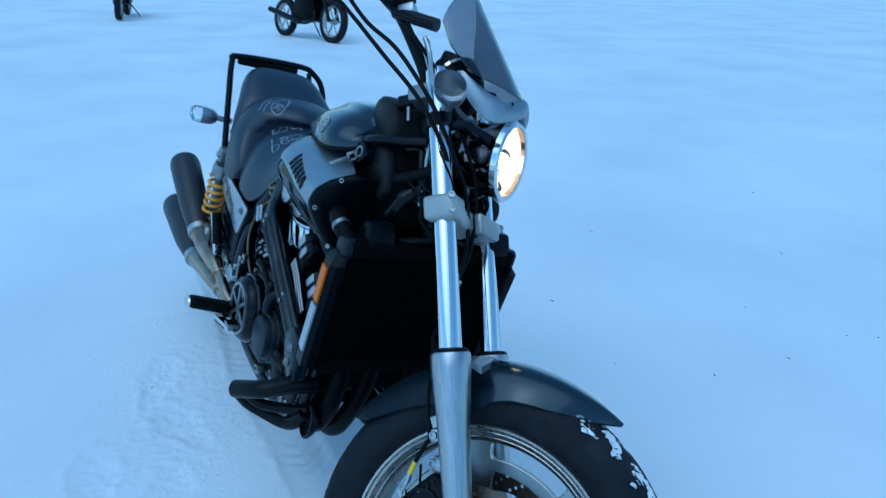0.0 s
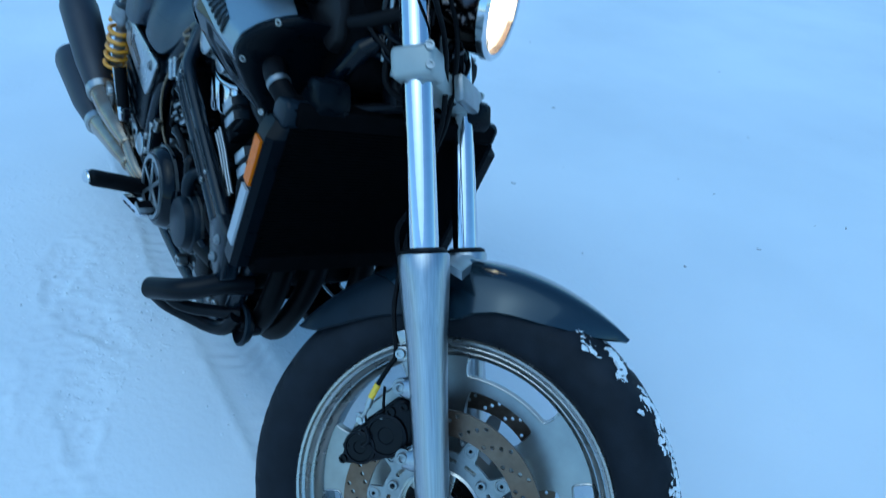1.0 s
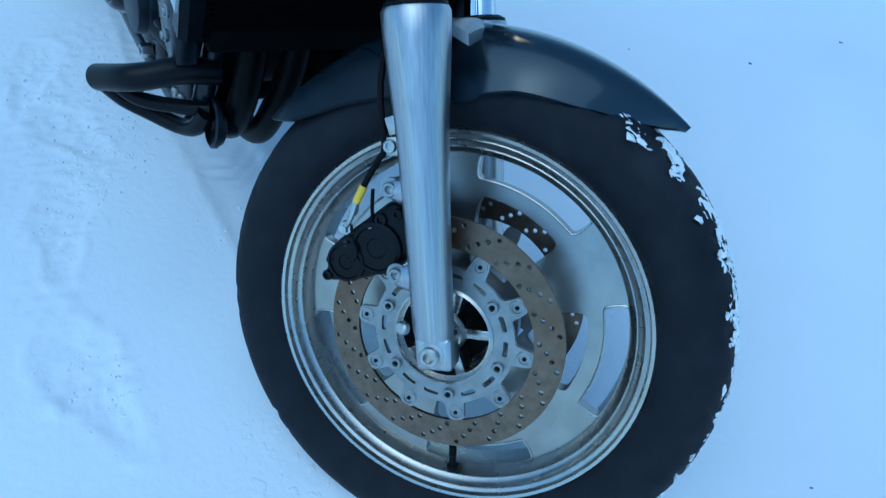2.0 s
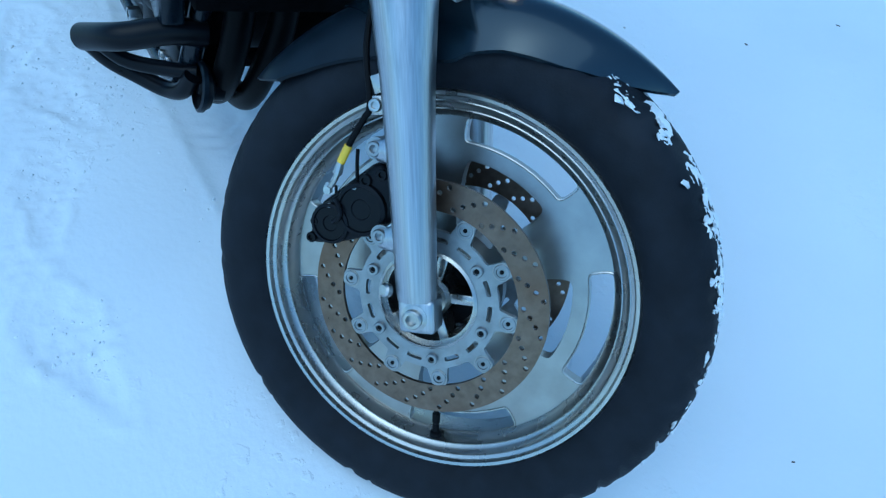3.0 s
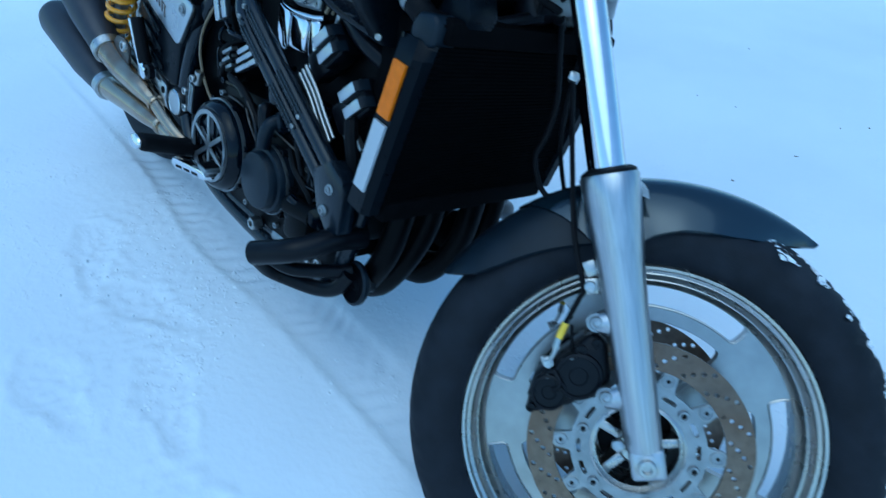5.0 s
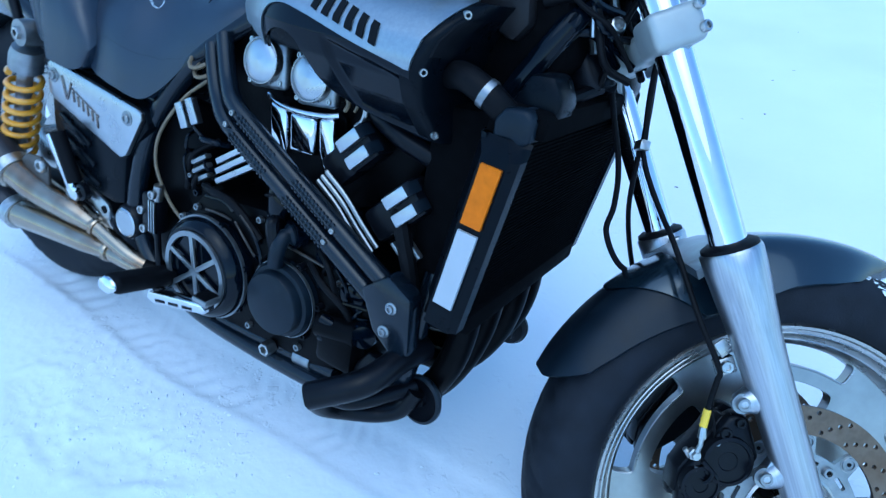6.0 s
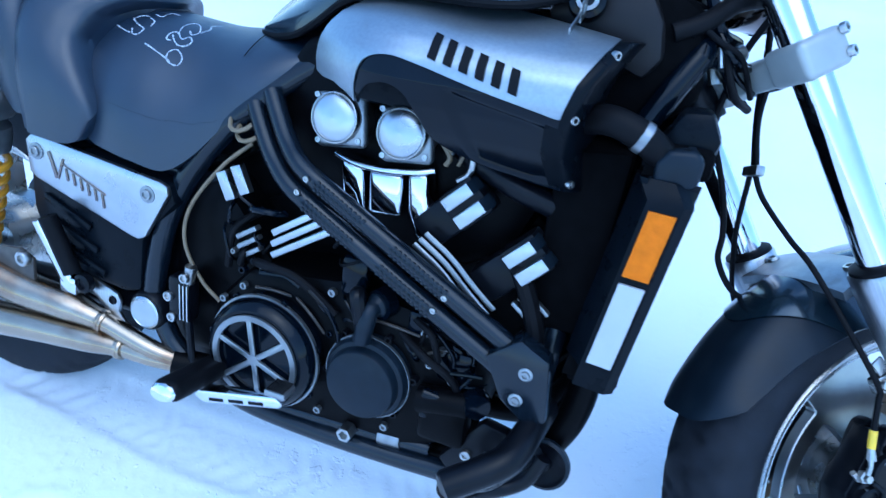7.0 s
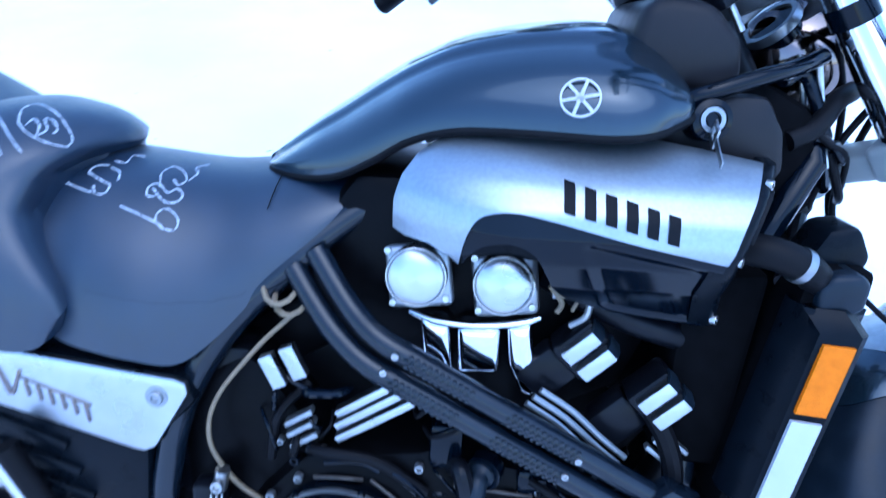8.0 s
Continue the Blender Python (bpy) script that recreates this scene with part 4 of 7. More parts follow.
def build_engine_trim():
    for side in (-1, 1):
        y = side
        # bright edged cam cover fins, in pairs
        for c in ((-0.615, 0.674), (-0.528, 0.622)):
            a = Vector((0.69, 0.72))
            strip("cam_block", bar_poly(Vector(c) - a * 0.03, Vector(c) + a * 0.025, 0.052), side * 0.125, side * 0.043, SATIN_BLACK, engine, bev=0.006)
            strip("head_block", bar_poly(Vector(c) - a * 0.085, Vector(c) - a * 0.03, 0.05), side * 0.12, side * 0.034, SATIN_BLACK, engine, bev=0.008)
            for k in (-1, 1):
                o = Vector((0.72, -0.69)) * 0.013 * k
                a = Vector((0.69, 0.72))
                p, q = Vector(c) + o - a * 0.022, Vector(c) + o + a * 0.02
                strip("bright_fin", bar_poly(p, q, 0.0165), side * 0.166, side * 0.014, PLATE, engine)
                bm = bmesh.new()
                shell(bm, [[(e.x - 0.0001 + g * o2.x, side * yy, e.y + g * o2.y) for g in (-1, 1)] for o2 in (Vector((0.72, -0.69)) * 0.008,) for e, yy in ((q, 0.179), (q + a * 0.005, 0.172), (q + a * 0.008, 0.155))], (-0.003, 0, -0.003))
                part("fin_top", bm, COVER, engine)
        for k in (-1, 1):
            o = Vector((0.8, 0.45)) * 0.0145 * k
            a = Vector((-0.42, 0.9))
            c = Vector((-0.945, 0.63))
            strip("bright_fin", bar_poly(c + o - a * 0.021, c + o + a * 0.02, 0.017), side * 0.166, side * 0.012, PLATE, engine)
        for p, q in (((-0.888, 0.532), (-0.8, 0.59)), ((-0.889, 0.549), (-0.81, 0.602)), ((-0.888, 0.566), (-0.829, 0.606))):
            strip("bright_fin", bar_poly(Vector(p), Vector(q), 0.0095), side * 0.15, side * 0.015, PLATE, engine)
        for p, q in (((-0.943, 0.514), (-0.911, 0.535)), ((-0.947, 0.529), (-0.914, 0.551)), ((-0.949, 0.544), (-0.917, 0.565))):
            strip("bright_fin", bar_poly(Vector(p), Vector(q), 0.007), side * 0.148, side * 0.014, ALU_DULL, engine)
        for k in range(3):
            o = Vector((0.62, 0.78)) * (0.0115 * (k - 1))
            bm = bmesh.new()
            pts = [Vector((-0.668, 0.616)) + o, Vector((-0.63, 0.592)) + o, Vector((-0.597, 0.563)) + o, Vector((-0.566, 0.538)) + o]
            sweep(bm, spline([(p.x, side * 0.17, p.y) for p in pts], 4), 0.004, 8, flat=0.8)
            part("bright_fin", bm, INSERT, engine)
        bm = bmesh.new()
        sweep(bm, spline([(-0.66, side * 0.11, 0.735), (-0.622, side * 0.135, 0.724), (-0.565, side * 0.145, 0.703), (-0.515, side * 0.135, 0.686)], 5), 0.0155, 14)
        part("air_pipe", bm, SATIN_BLACK, engine)
        # small ribbed finning under the front cylinder
        for k in range(3):
            o = Vector((0.6, 0.78)) * 0.012 * (k - 1)
            p, q = Vector((-0.53, 0.572)) + o, Vector((-0.498, 0.548)) + o
            strip("bright_fin", bar_poly(p, q, 0.006), side * 0.16, side * 0.01, ALU_DULL, engine)
        # clutch cover with a spoked insert
        c = Vector((-0.884, side * 0.17, 0.383))
        m = facing(c, (0, side, 0)) @ Matrix.Scale(0.9, 4)
        bm = bmesh.new()
        lathe(bm, [(0, -0.02), (0.097, -0.02), (0.099, 0.0), (0.097, 0.02), (0.091, 0.031), (0.084, 0.036), (0.079, 0.036), (0.077, 0.031), (0, 0.031)], m, 64)
        part("clutch_cover", bm, BLACK, engine, "round black cover with a six-spoked bright insert")
        bm = bmesh.new()
        lathe(bm, [(0.068, 0.036), (0.0775, 0.036), (0.0775, 0.041), (0.068, 0.041), (0.068, 0.036)], m, 64, cap=False)
        for k in range(3):
            a = radians(39 + 60 * k)
            d = Vector((math.cos(a), 0, math.sin(a)))
            base = c + Vector((0, side * 0.0347, 0))
            tmp = Matrix.Translation(base) @ Matrix.Rotation(-a, 4, "Y")
            rbox(bm, (0, 0, 0), (0.127, 0.004, 0.0085), 0.001, tmp)
        lathe(bm, [(0, 0.036), (0.01, 0.036), (0.01, 0.0415), (0, 0.0415)], m, 24)
        part("spoked_insert", bm, INSERT, engine)
        bm = bmesh.new()
        lathe(bm, [(0.097, 0.005), (0.101, 0.005), (0.101, 0.012), (0.097, 0.012), (0.097, 0.005)], m, 64, cap=False)
        part("cover_ring", bm, ALU_DULL, engine)
        for k in range(7):
            a = radians(20 + 51.4 * k)
            bm = bmesh.new()
            bolt(bm, c + Vector((0.092 * math.cos(a), side * 0.004, 0.092 * math.sin(a))), (0, side, 0), 0.005, 0.006)
            part("bolt", bm, BLACK, engine)
        # plain round cover ahead of it
        c2 = Vector((-0.72, side * 0.155, 0.392))
        m2 = facing(c2, (0, side, 0)) @ Matrix.Scale(0.94, 4)
        bm = bmesh.new()
        lathe(bm, [(0, -0.01), (0.066, -0.01), (0.068, 0.018), (0.063, 0.028), (0.057, 0.03), (0.055, 0.042), (0.053, 0.045), (0.05, 0.046), (0, 0.0465)], m2, 56)
        part("round_cover", bm, COVER, engine, "plain matt grey round cover")
        bm = bmesh.new()
        lathe(bm, [(0.066, 0.012), (0.069, 0.012), (0.069, 0.018), (0.066, 0.018), (0.066, 0.012)], m2, 56, cap=False)
        part("cover_ring", bm, ALU_DULL, engine)
        for k in range(6):
            a = radians(10 + 60 * k)
            bm = bmesh.new()
            bolt(bm, c2 + Vector((0.068 * math.cos(a), side * 0.0, 0.068 * math.sin(a))), (0, side, 0), 0.006, 0.012)
            part("bolt", bm, SATIN_BLACK, engine)
        # small pipes, wires and fixings crowding the dark between the covers
        rnd = random.Random(7)
        for k in range(22):
            x, z = rnd.choice(((rnd.uniform(-0.82, -0.6), rnd.uniform(0.44, 0.57)), (rnd.uniform(-0.97, -0.86), rnd.uniform(0.47, 0.6)), (rnd.uniform(-0.66, -0.55), rnd.uniform(0.33, 0.47))))
            a, n = rnd.uniform(0, 3.1), rnd.uniform(0.018, 0.05)
            y = side * rnd.uniform(0.15, 0.172)
            pts = [(x, y - side * 0.02, z), (x + 0.3 * n * math.cos(a), y, z + 0.3 * n * math.sin(a)), (x + n * math.cos(a + 0.3), y, z + n * math.sin(a + 0.3)), (x + 1.2 * n * math.cos(a + 0.5), y - side * 0.02, z + 1.2 * n * math.sin(a + 0.5))]
            bm = bmesh.new()
            sweep(bm, spline(pts, 4), rnd.choice((0.0022, 0.003, 0.005)), 8)
            part("engine_wire", bm, rnd.choice((BLACK, BLACK, RUBBER)), engine)
        for k in range(12):
            bm = bmesh.new()
            x, z = rnd.choice(((rnd.uniform(-0.8, -0.58), rnd.uniform(0.42, 0.55)), (rnd.uniform(-0.97, -0.9), rnd.uniform(0.47, 0.58))))
            bolt(bm, (x, side * 0.15, z), (0, side, 0), rnd.uniform(0.004, 0.0065), 0.01)
            part("bolt", bm, rnd.choice((BLACK, INSERT)), engine)
        for x, z, w, h in ((-0.76, 0.53, 0.04, 0.06), (-0.65, 0.49, 0.05, 0.035), (-0.6, 0.44, 0.05, 0.05), (-0.63, 0.56, 0.04, 0.03)):
            bm = bmesh.new()
            rbox(bm, (x, side * 0.145, z), (w, 0.03, h), 0.008, None)
            part("case_boss", bm, BLACK, engine)
        bm = bmesh.new()
        sweep(bm, spline([(-0.716, side * 0.16, 0.505), (-0.722, side * 0.178, 0.5), (-0.724, side * 0.186, 0.48), (-0.728, side * 0.184, 0.455)], 5), [0.017] * 3 + [0.0125] * 13, 16)
        part("stub_pipe", bm, COVER, engine)
        bm = bmesh.new()
        sweep(bm, [(-0.71, side * 0.15, 0.506), (-0.716, side * 0.166, 0.505)], 0.022, 16)
        part("pipe_collar", bm, BLACK, engine)
        for pts in ([(-0.64, 0.5), (-0.62, 0.488), (-0.6, 0.466), (-0.597, 0.45)], [(-0.6, 0.44), (-0.575, 0.445), (-0.556, 0.448)], [(-0.82, 0.5), (-0.79, 0.478), (-0.772, 0.45), (-0.766, 0.42)], [(-0.9, 0.505), (-0.86, 0.51), (-0.835, 0.5)]):
            bm = bmesh.new()
            sweep(bm, spline([(x, side * 0.172, z) for x, z in pts], 5), 0.0032, 8)
            part("wire", bm, BLACK, engine)
        # thin swept lines standing in for highlights along the cover edges
        for pts in (EDGE_GLINTS):
            bm = bmesh.new()
            sweep(bm, spline([(x, side * (0.156 + 0.006 * (i == 1)), z) for i, (x, z) in enumerate(pts)], 6), 0.0022, 8)
            part("edge_glint", bm, GLINT_STEEL, engine)
        for z in (0.402, 0.388, 0.372):
            bm = bmesh.new()
            sweep(bm, [(-0.632, side * 0.178, z), (-0.585, side * 0.172, z - 0.008)], 0.0085, 12)
            part("hose_ring", bm, BLACK, engine)
        bm = bmesh.new()
        lathe(bm, [(0, 0), (0.02, 0), (0.022, 0.01), (0.018, 0.022), (0, 0.024)], facing((-0.565, side * 0.155, 0.4), (0.5, side, 0.1)), 24)
        part("pump_cap", bm, BLACK, engine)
        # pump body, pipes and small fittings in the dark between
        bm = bmesh.new()
        sweep(bm, [(-0.64, side * 0.17, 0.385), (-0.57, side * 0.165, 0.395)], 0.02, 14)
        sweep(bm, [(-0.62, side * 0.165, 0.345), (-0.57, side * 0.16, 0.35)], 0.016, 12)
        rbox(bm, (-0.6, side * 0.16, 0.36), (0.07, 0.05, 0.06), 0.01)
        part("water_pump", bm, ENGINE, engine)
        for pts, r, ma in (
            ([(-0.75, side * 0.15, 0.5), (-0.742, side * 0.18, 0.52), (-0.735, side * 0.185, 0.5), (-0.73, side * 0.18, 0.47)], 0.011, SATIN_BLACK),
            ([(-0.68, side * 0.16, 0.47), (-0.64, side * 0.175, 0.455), (-0.6, side * 0.17, 0.43), (-0.585, side * 0.16, 0.4)], 0.006, RUBBER),
            ([(-0.95, side * 0.13, 0.5), (-0.9, side * 0.165, 0.515), (-0.84, side * 0.168, 0.51), (-0.78, side * 0.165, 0.47)], 0.007, RUBBER),
            ([(-0.66, side * 0.165, 0.5), (-0.63, side * 0.18, 0.49), (-0.62, side * 0.17, 0.45)], 0.005, RUBBER),
            ([(-0.55, side * 0.15, 0.62), (-0.52, side * 0.17, 0.58), (-0.5, side * 0.165, 0.52), (-0.5, side * 0.15, 0.46)], 0.012, RUBBER),
            ([(-0.93, side * 0.12, 0.58), (-0.96, side * 0.15, 0.55), (-0.97, side * 0.15, 0.49)], 0.006, RUBBER),
        ):
            bm = bmesh.new()
            sweep(bm, spline(pts, 6), r, 10)
            part("engine_hose", bm, ma, engine)
        for x, z in ((-0.79, 0.5), (-0.655, 0.53), (-0.62, 0.46), (-0.6, 0.42), (-0.8, 0.3), (-0.69, 0.31), (-0.935, 0.47), (-0.97, 0.44), (-0.96, 0.4), (-0.585, 0.34)):
            bm = bmesh.new()
            bolt(bm, (x, side * 0.155, z), (0, side, 0), 0.006, 0.008)
            part("bolt", bm, INSERT, engine)


build_engine_trim()


def build_carburettors():
    for side in (-1, 1):
        for x, z in ((-0.803, 0.742), (-0.711, 0.74)):
            m = facing((x, side * 0.147, z), (0, side, 0.12)) @ Matrix.Scale(1.17, 4)
            bm = bmesh.new()
            lathe(bm, [(0, -0.09), (0.026, -0.09), (0.027, -0.01), (0.0282, 0.0), (0.0282, 0.014), (0.0275, 0.018), (0.0262, 0.0185), (0.0255, 0.016), (0, 0.016)], m, 40)
            body = part("carburettor", bm, ALU_CAST, bike, "round chrome carburettor top")
            bm = bmesh.new()
            lathe(bm, [(0.0, 0.0212), (0.012, 0.02), (0.0235, 0.0182), (0.0258, 0.016)], m, 40, cap=False)
            part("cap", bm, PLATE, body)
            bm = bmesh.new()
            rbox(bm, (0.002 * -side, -0.002, 0.001), (0.06, 0.06, 0.014), 0.0065, m @ Matrix.Rotation(radians(8), 4, "Z"), 3)
            part("flange", bm, ALU_DULL, body)
            for a in (53, 143, 233, 323):
                bm = bmesh.new()
                bolt(bm, m @ Vector((0.0345 * math.cos(radians(a)), 0.0345 * math.sin(radians(a)), 0.007)), (0, side, 0.12), 0.004, 0.003)
                part("screw", bm, STEEL, body)
        # chrome float bowls and rail beneath
        bm = bmesh.new()
        sweep(bm, spline([(-0.81, side * 0.138, 0.692), (-0.78, side * 0.148, 0.687), (-0.735, side * 0.154, 0.688), (-0.69, side * 0.152, 0.694), (-0.668, side * 0.146, 0.7)], 5), 0.0045, 12)
        rail = part("chrome_rail", bm, CHROME, bike, "chrome manifold under the carburettors")
        for poly in ([(-0.799, 0.69), (-0.766, 0.687), (-0.757, 0.617), (-0.772, 0.613), (-0.793, 0.63)], [(-0.757, 0.684), (-0.709, 0.687), (-0.706, 0.628), (-0.754, 0.623)], [(-0.703, 0.69), (-0.675, 0.696), (-0.671, 0.66), (-0.659, 0.63), (-0.663, 0.6), (-0.681, 0.603), (-0.698, 0.64)]):
            bm = bmesh.new()
            prism(bm, poly, side * 0.115, side * 0.151, 0.008, seg=3)
            part("float_bowl", bm, CHROME, rail)
        bm = bmesh.new()
        sweep(bm, spline([(-0.635, side * 0.15, 0.74), (-0.62, side * 0.155, 0.735), (-0.62, side * 0.155, 0.71), (-0.635, side * 0.15, 0.695)], 4), 0.004, 8)
        part("linkage", bm, STEEL, rail)
        bm = bmesh.new()
        rbox(bm, (-0.652, side * 0.14, 0.738), (0.012, 0.016, 0.03), 0.003)
        part("choke_lever", bm, INSERT, rail)
        for pts, r in (([(-0.668, 0.758), (-0.654, 0.757), (-0.648, 0.746), (-0.655, 0.738), (-0.645, 0.73)], 0.0026), ([(-0.662, 0.742), (-0.648, 0.724), (-0.652, 0.712)], 0.0032), ([(-0.64, 0.752), (-0.63, 0.735), (-0.636, 0.715)], 0.0022)):
            bm = bmesh.new()
            sweep(bm, spline([(x, side * 0.156, z) for x, z in pts], 5), r, 8)
            part("linkage", bm, HOSE_TAN, rail)


build_carburettors()


def build_frame():
    for side in (-1, 1):
        # twin slanting tubes with a dimpled plate between, from seat to lower bracket
        base = [(-0.93, 0.742), (-0.905, 0.712), (-0.878, 0.684), (-0.845, 0.662), (-0.8, 0.64), (-0.7, 0.586), (-0.6, 0.533), (-0.53, 0.496), (-0.485, 0.472)]
        rail = None
        for off in (-0.0165, 0.0165):
            pts = []
            for i, (x, z) in enumerate(base):
                a = base[max(i - 1, 0)]
                b = base[min(i + 1, len(base) - 1)]
                d = Vector((b[0] - a[0], b[1] - a[1])).normalized()
                y = side * (0.13 + 0.05 * min(1, i / 3) + (0.006 if i > 3 else 0))
                pts.append((x - d.y * off, y, z + d.x * off))
            bm = bmesh.new()
            sweep(bm, spline(pts, 6), 0.0135, 14)
            ob = part("frame_tube" if rail is None else "twin_tube", bm, FRAME_PAINT, rail or bike, "slanting twin frame tube painted black" if rail is None else "")
            rail = rail or ob
        d = Vector((0.1, -0.0535)).normalized()
        n = Vector((-d.y, d.x))
        for off in (-0.0165, 0.0165):
            bm = bmesh.new()
            for k in [*range(11), *range(17, 29)]:
                for j in (-1, 0, 1):
                    p = Vector((-0.815, 0.648)) + d * (0.0075 * k + (0.00375 if j else 0)) + n * (off + 0.0062 * j)
                    lathe(bm, [(0.003, -0.001), (0.0024, 0.0011), (0.0012, 0.0016), (0, 0.0016)], facing((p.x, side * (0.1998 - 0.0016 * j * j), p.y), (0, side, 0)), 8, cap=False)
            tagged(part("dimple", bm, FRAME_PAINT, rail), kind="stuff")
        for x, z in ((-0.818, 0.668), (-0.83, 0.648), (-0.616, 0.559), (-0.628, 0.538)):
            bm = bmesh.new()
            bolt(bm, (x, side * 0.1985, z), (0, side, 0), 0.0042, 0.004)
            part("bolt", bm, STEEL, rail)
        # lower bracket with two bolts
        bm = bmesh.new()
        prism(bm, [(-0.553, 0.5), (-0.512, 0.535), (-0.472, 0.515), (-0.461, 0.43), (-0.49, 0.42), (-0.525, 0.445)], side * 0.172, side * 0.2055, 0.006)
        brk = part("frame_bracket", bm, FRAME_PAINT, bike, "black frame bracket with two bolts")
        for x, z in ((-0.498, 0.492), (-0.504, 0.453)):
            bm = bmesh.new()
            lathe(bm, [(0, 0), (0.009, 0), (0.009, 0.002), (0.0075, 0.003), (0, 0.003)], facing((x, side * 0.2055, z), (0, side, 0)), 20)
            bolt(bm, (x, side * 0.207, z), (0, side, 0), 0.006, 0.005)
            part("bolt", bm, INSERT, brk)
        # cradle tubes
        for pts, r, nm in (
            ([(-0.42, 0.0 + side * 0.05, 0.86), (-0.45, side * 0.09, 0.74), (-0.475, side * 0.115, 0.6), (-0.485, side * 0.14, 0.47), (-0.49, side * 0.155, 0.36), (-0.53, side * 0.16, 0.285), (-0.62, side * 0.15, 0.262), (-0.8, side * 0.15, 0.255), (-0.95, side * 0.15, 0.265), (-1.06, side * 0.155, 0.32), (-1.11, side * 0.15, 0.4)], 0.0165, "cradle_tube"),
            ([(-1.11, side * 0.15, 0.4), (-1.1, side * 0.15, 0.46), (-1.078, side * 0.145, 0.55), (-1.03, side * 0.135, 0.64), (-0.96, side * 0.125, 0.72), (-0.86, side * 0.09, 0.8), (-0.7, side * 0.06, 0.86), (-0.42, side * 0.03, 0.88)], 0.0175, "backbone_tube"),
            ([(-1.05, side * 0.13, 0.61), (-1.25, side * 0.13, 0.63), (-1.4, side * 0.125, 0.66), (-1.55, side * 0.11, 0.7)], 0.014, "seat_tube"),
            ([(-0.62, side * 0.142, 0.286), (-0.75, side * 0.145, 0.28), (-0.88, side * 0.145, 0.272)], 0.0125, "exhaust_link"),
        ):
            bm = bmesh.new()
            sweep(bm, spline(pts, 7), r, 14)
            part(nm, bm, FRAME_PAINT, bike)
        bm = bmesh.new()
        sweep(bm, [(-0.7, side * 0.143, 0.283), (-0.665, side * 0.143, 0.286)], 0.0155, 14)
        part("bright_band", bm, ALU_DULL, bike)
        bm = bmesh.new()
        bolt(bm, (-0.745, side * 0.158, 0.285), (0, side, 0), 0.013, 0.02, True, 6)
        part("flange_nut", bm, STEEL, bike)
        # clip and hose loops under the seat
        bm = bmesh.new()
        for s in (0.0, 0.012):
            c = Vector((-0.955 + s, side * 0.135, 0.715 - s))
            sweep(bm, [c + Vector((0.02 * math.cos(a), 0.024 * math.sin(a), 0.018 * math.sin(a))) for a in (math.tau * k / 14 for k in range(15))], 0.0033, 6)
        part("hose_clip", bm, HOSE_TAN, bike)
        bm = bmesh.new()
        bolt(bm, (-0.947, side * 0.128, 0.724), (0, side, 0.2), 0.01, 0.006)
        part("bolt", bm, STEEL, bike)
        bm = bmesh.new()
        sweep(bm, spline([(-0.94, side * 0.14, 0.68), (-0.98, side * 0.155, 0.64), (-1.03, side * 0.16, 0.57), (-1.04, side * 0.16, 0.51), (-1.015, side * 0.155, 0.455), (-0.985, side * 0.15, 0.425)], 7), 0.003, 10)
        part("tan_hose", bm, HOSE_TAN, bike, "tan rubber hose")
    # steering neck
    bm = bmesh.new()
    sweep(bm, [F(0.655, 0, -0.06), F(0.84, 0, -0.06)], 0.034, 24)
    part("steering_neck", bm, SATIN_BLACK, bike)


build_frame()


# ---- intake scoops ----
SPLIT = [(-0.757, 0.767), (-0.755, 0.81), (-0.742, 0.829), (-0.713, 0.8375), (-0.677, 0.833), (-0.607, 0.819), (-0.505, 0.803)]
BULGE = [(0.7, 0.16), (0.727, 0.182), (0.76, 0.207), (0.79, 0.226), (0.815, 0.232), (0.84, 0.227), (0.86, 0.211), (0.873, 0.193), (0.886, 0.168), (0.896, 0.145), (0.904, 0.12)]


def smooth(table):
    """A finer table along a smooth line through the given pairs."""
    return [(q.x, q.y) for q in spline([(x, z, 0) for x, z in table], 8)]


SEAM = smooth([(-0.7555, 0.805), *SPLIT[2:]])
ARCH = smooth([(-0.756, 0.775), (-0.748, 0.79), (-0.735, 0.802), (-0.71, 0.807), (-0.688, 0.797), (-0.674, 0.774), (-0.664, 0.756), (-0.645, 0.742), (-0.604, 0.729), (-0.568, 0.722), (-0.5, 0.714)])


def scoop_y(x, z):
    y = lerp(BULGE, z)
    y -= 0.055 * max(0, (-0.69 - x) / 0.138) ** 2
    return y


def scoop_front(z):
    """The slanting front edge of the scoop."""
    return lerp([(0.72, -0.507), (0.76, -0.518), (0.803, -0.515), (0.84, -0.505), (0.871, -0.488), (0.89, -0.475), (0.905, -0.465)], z)


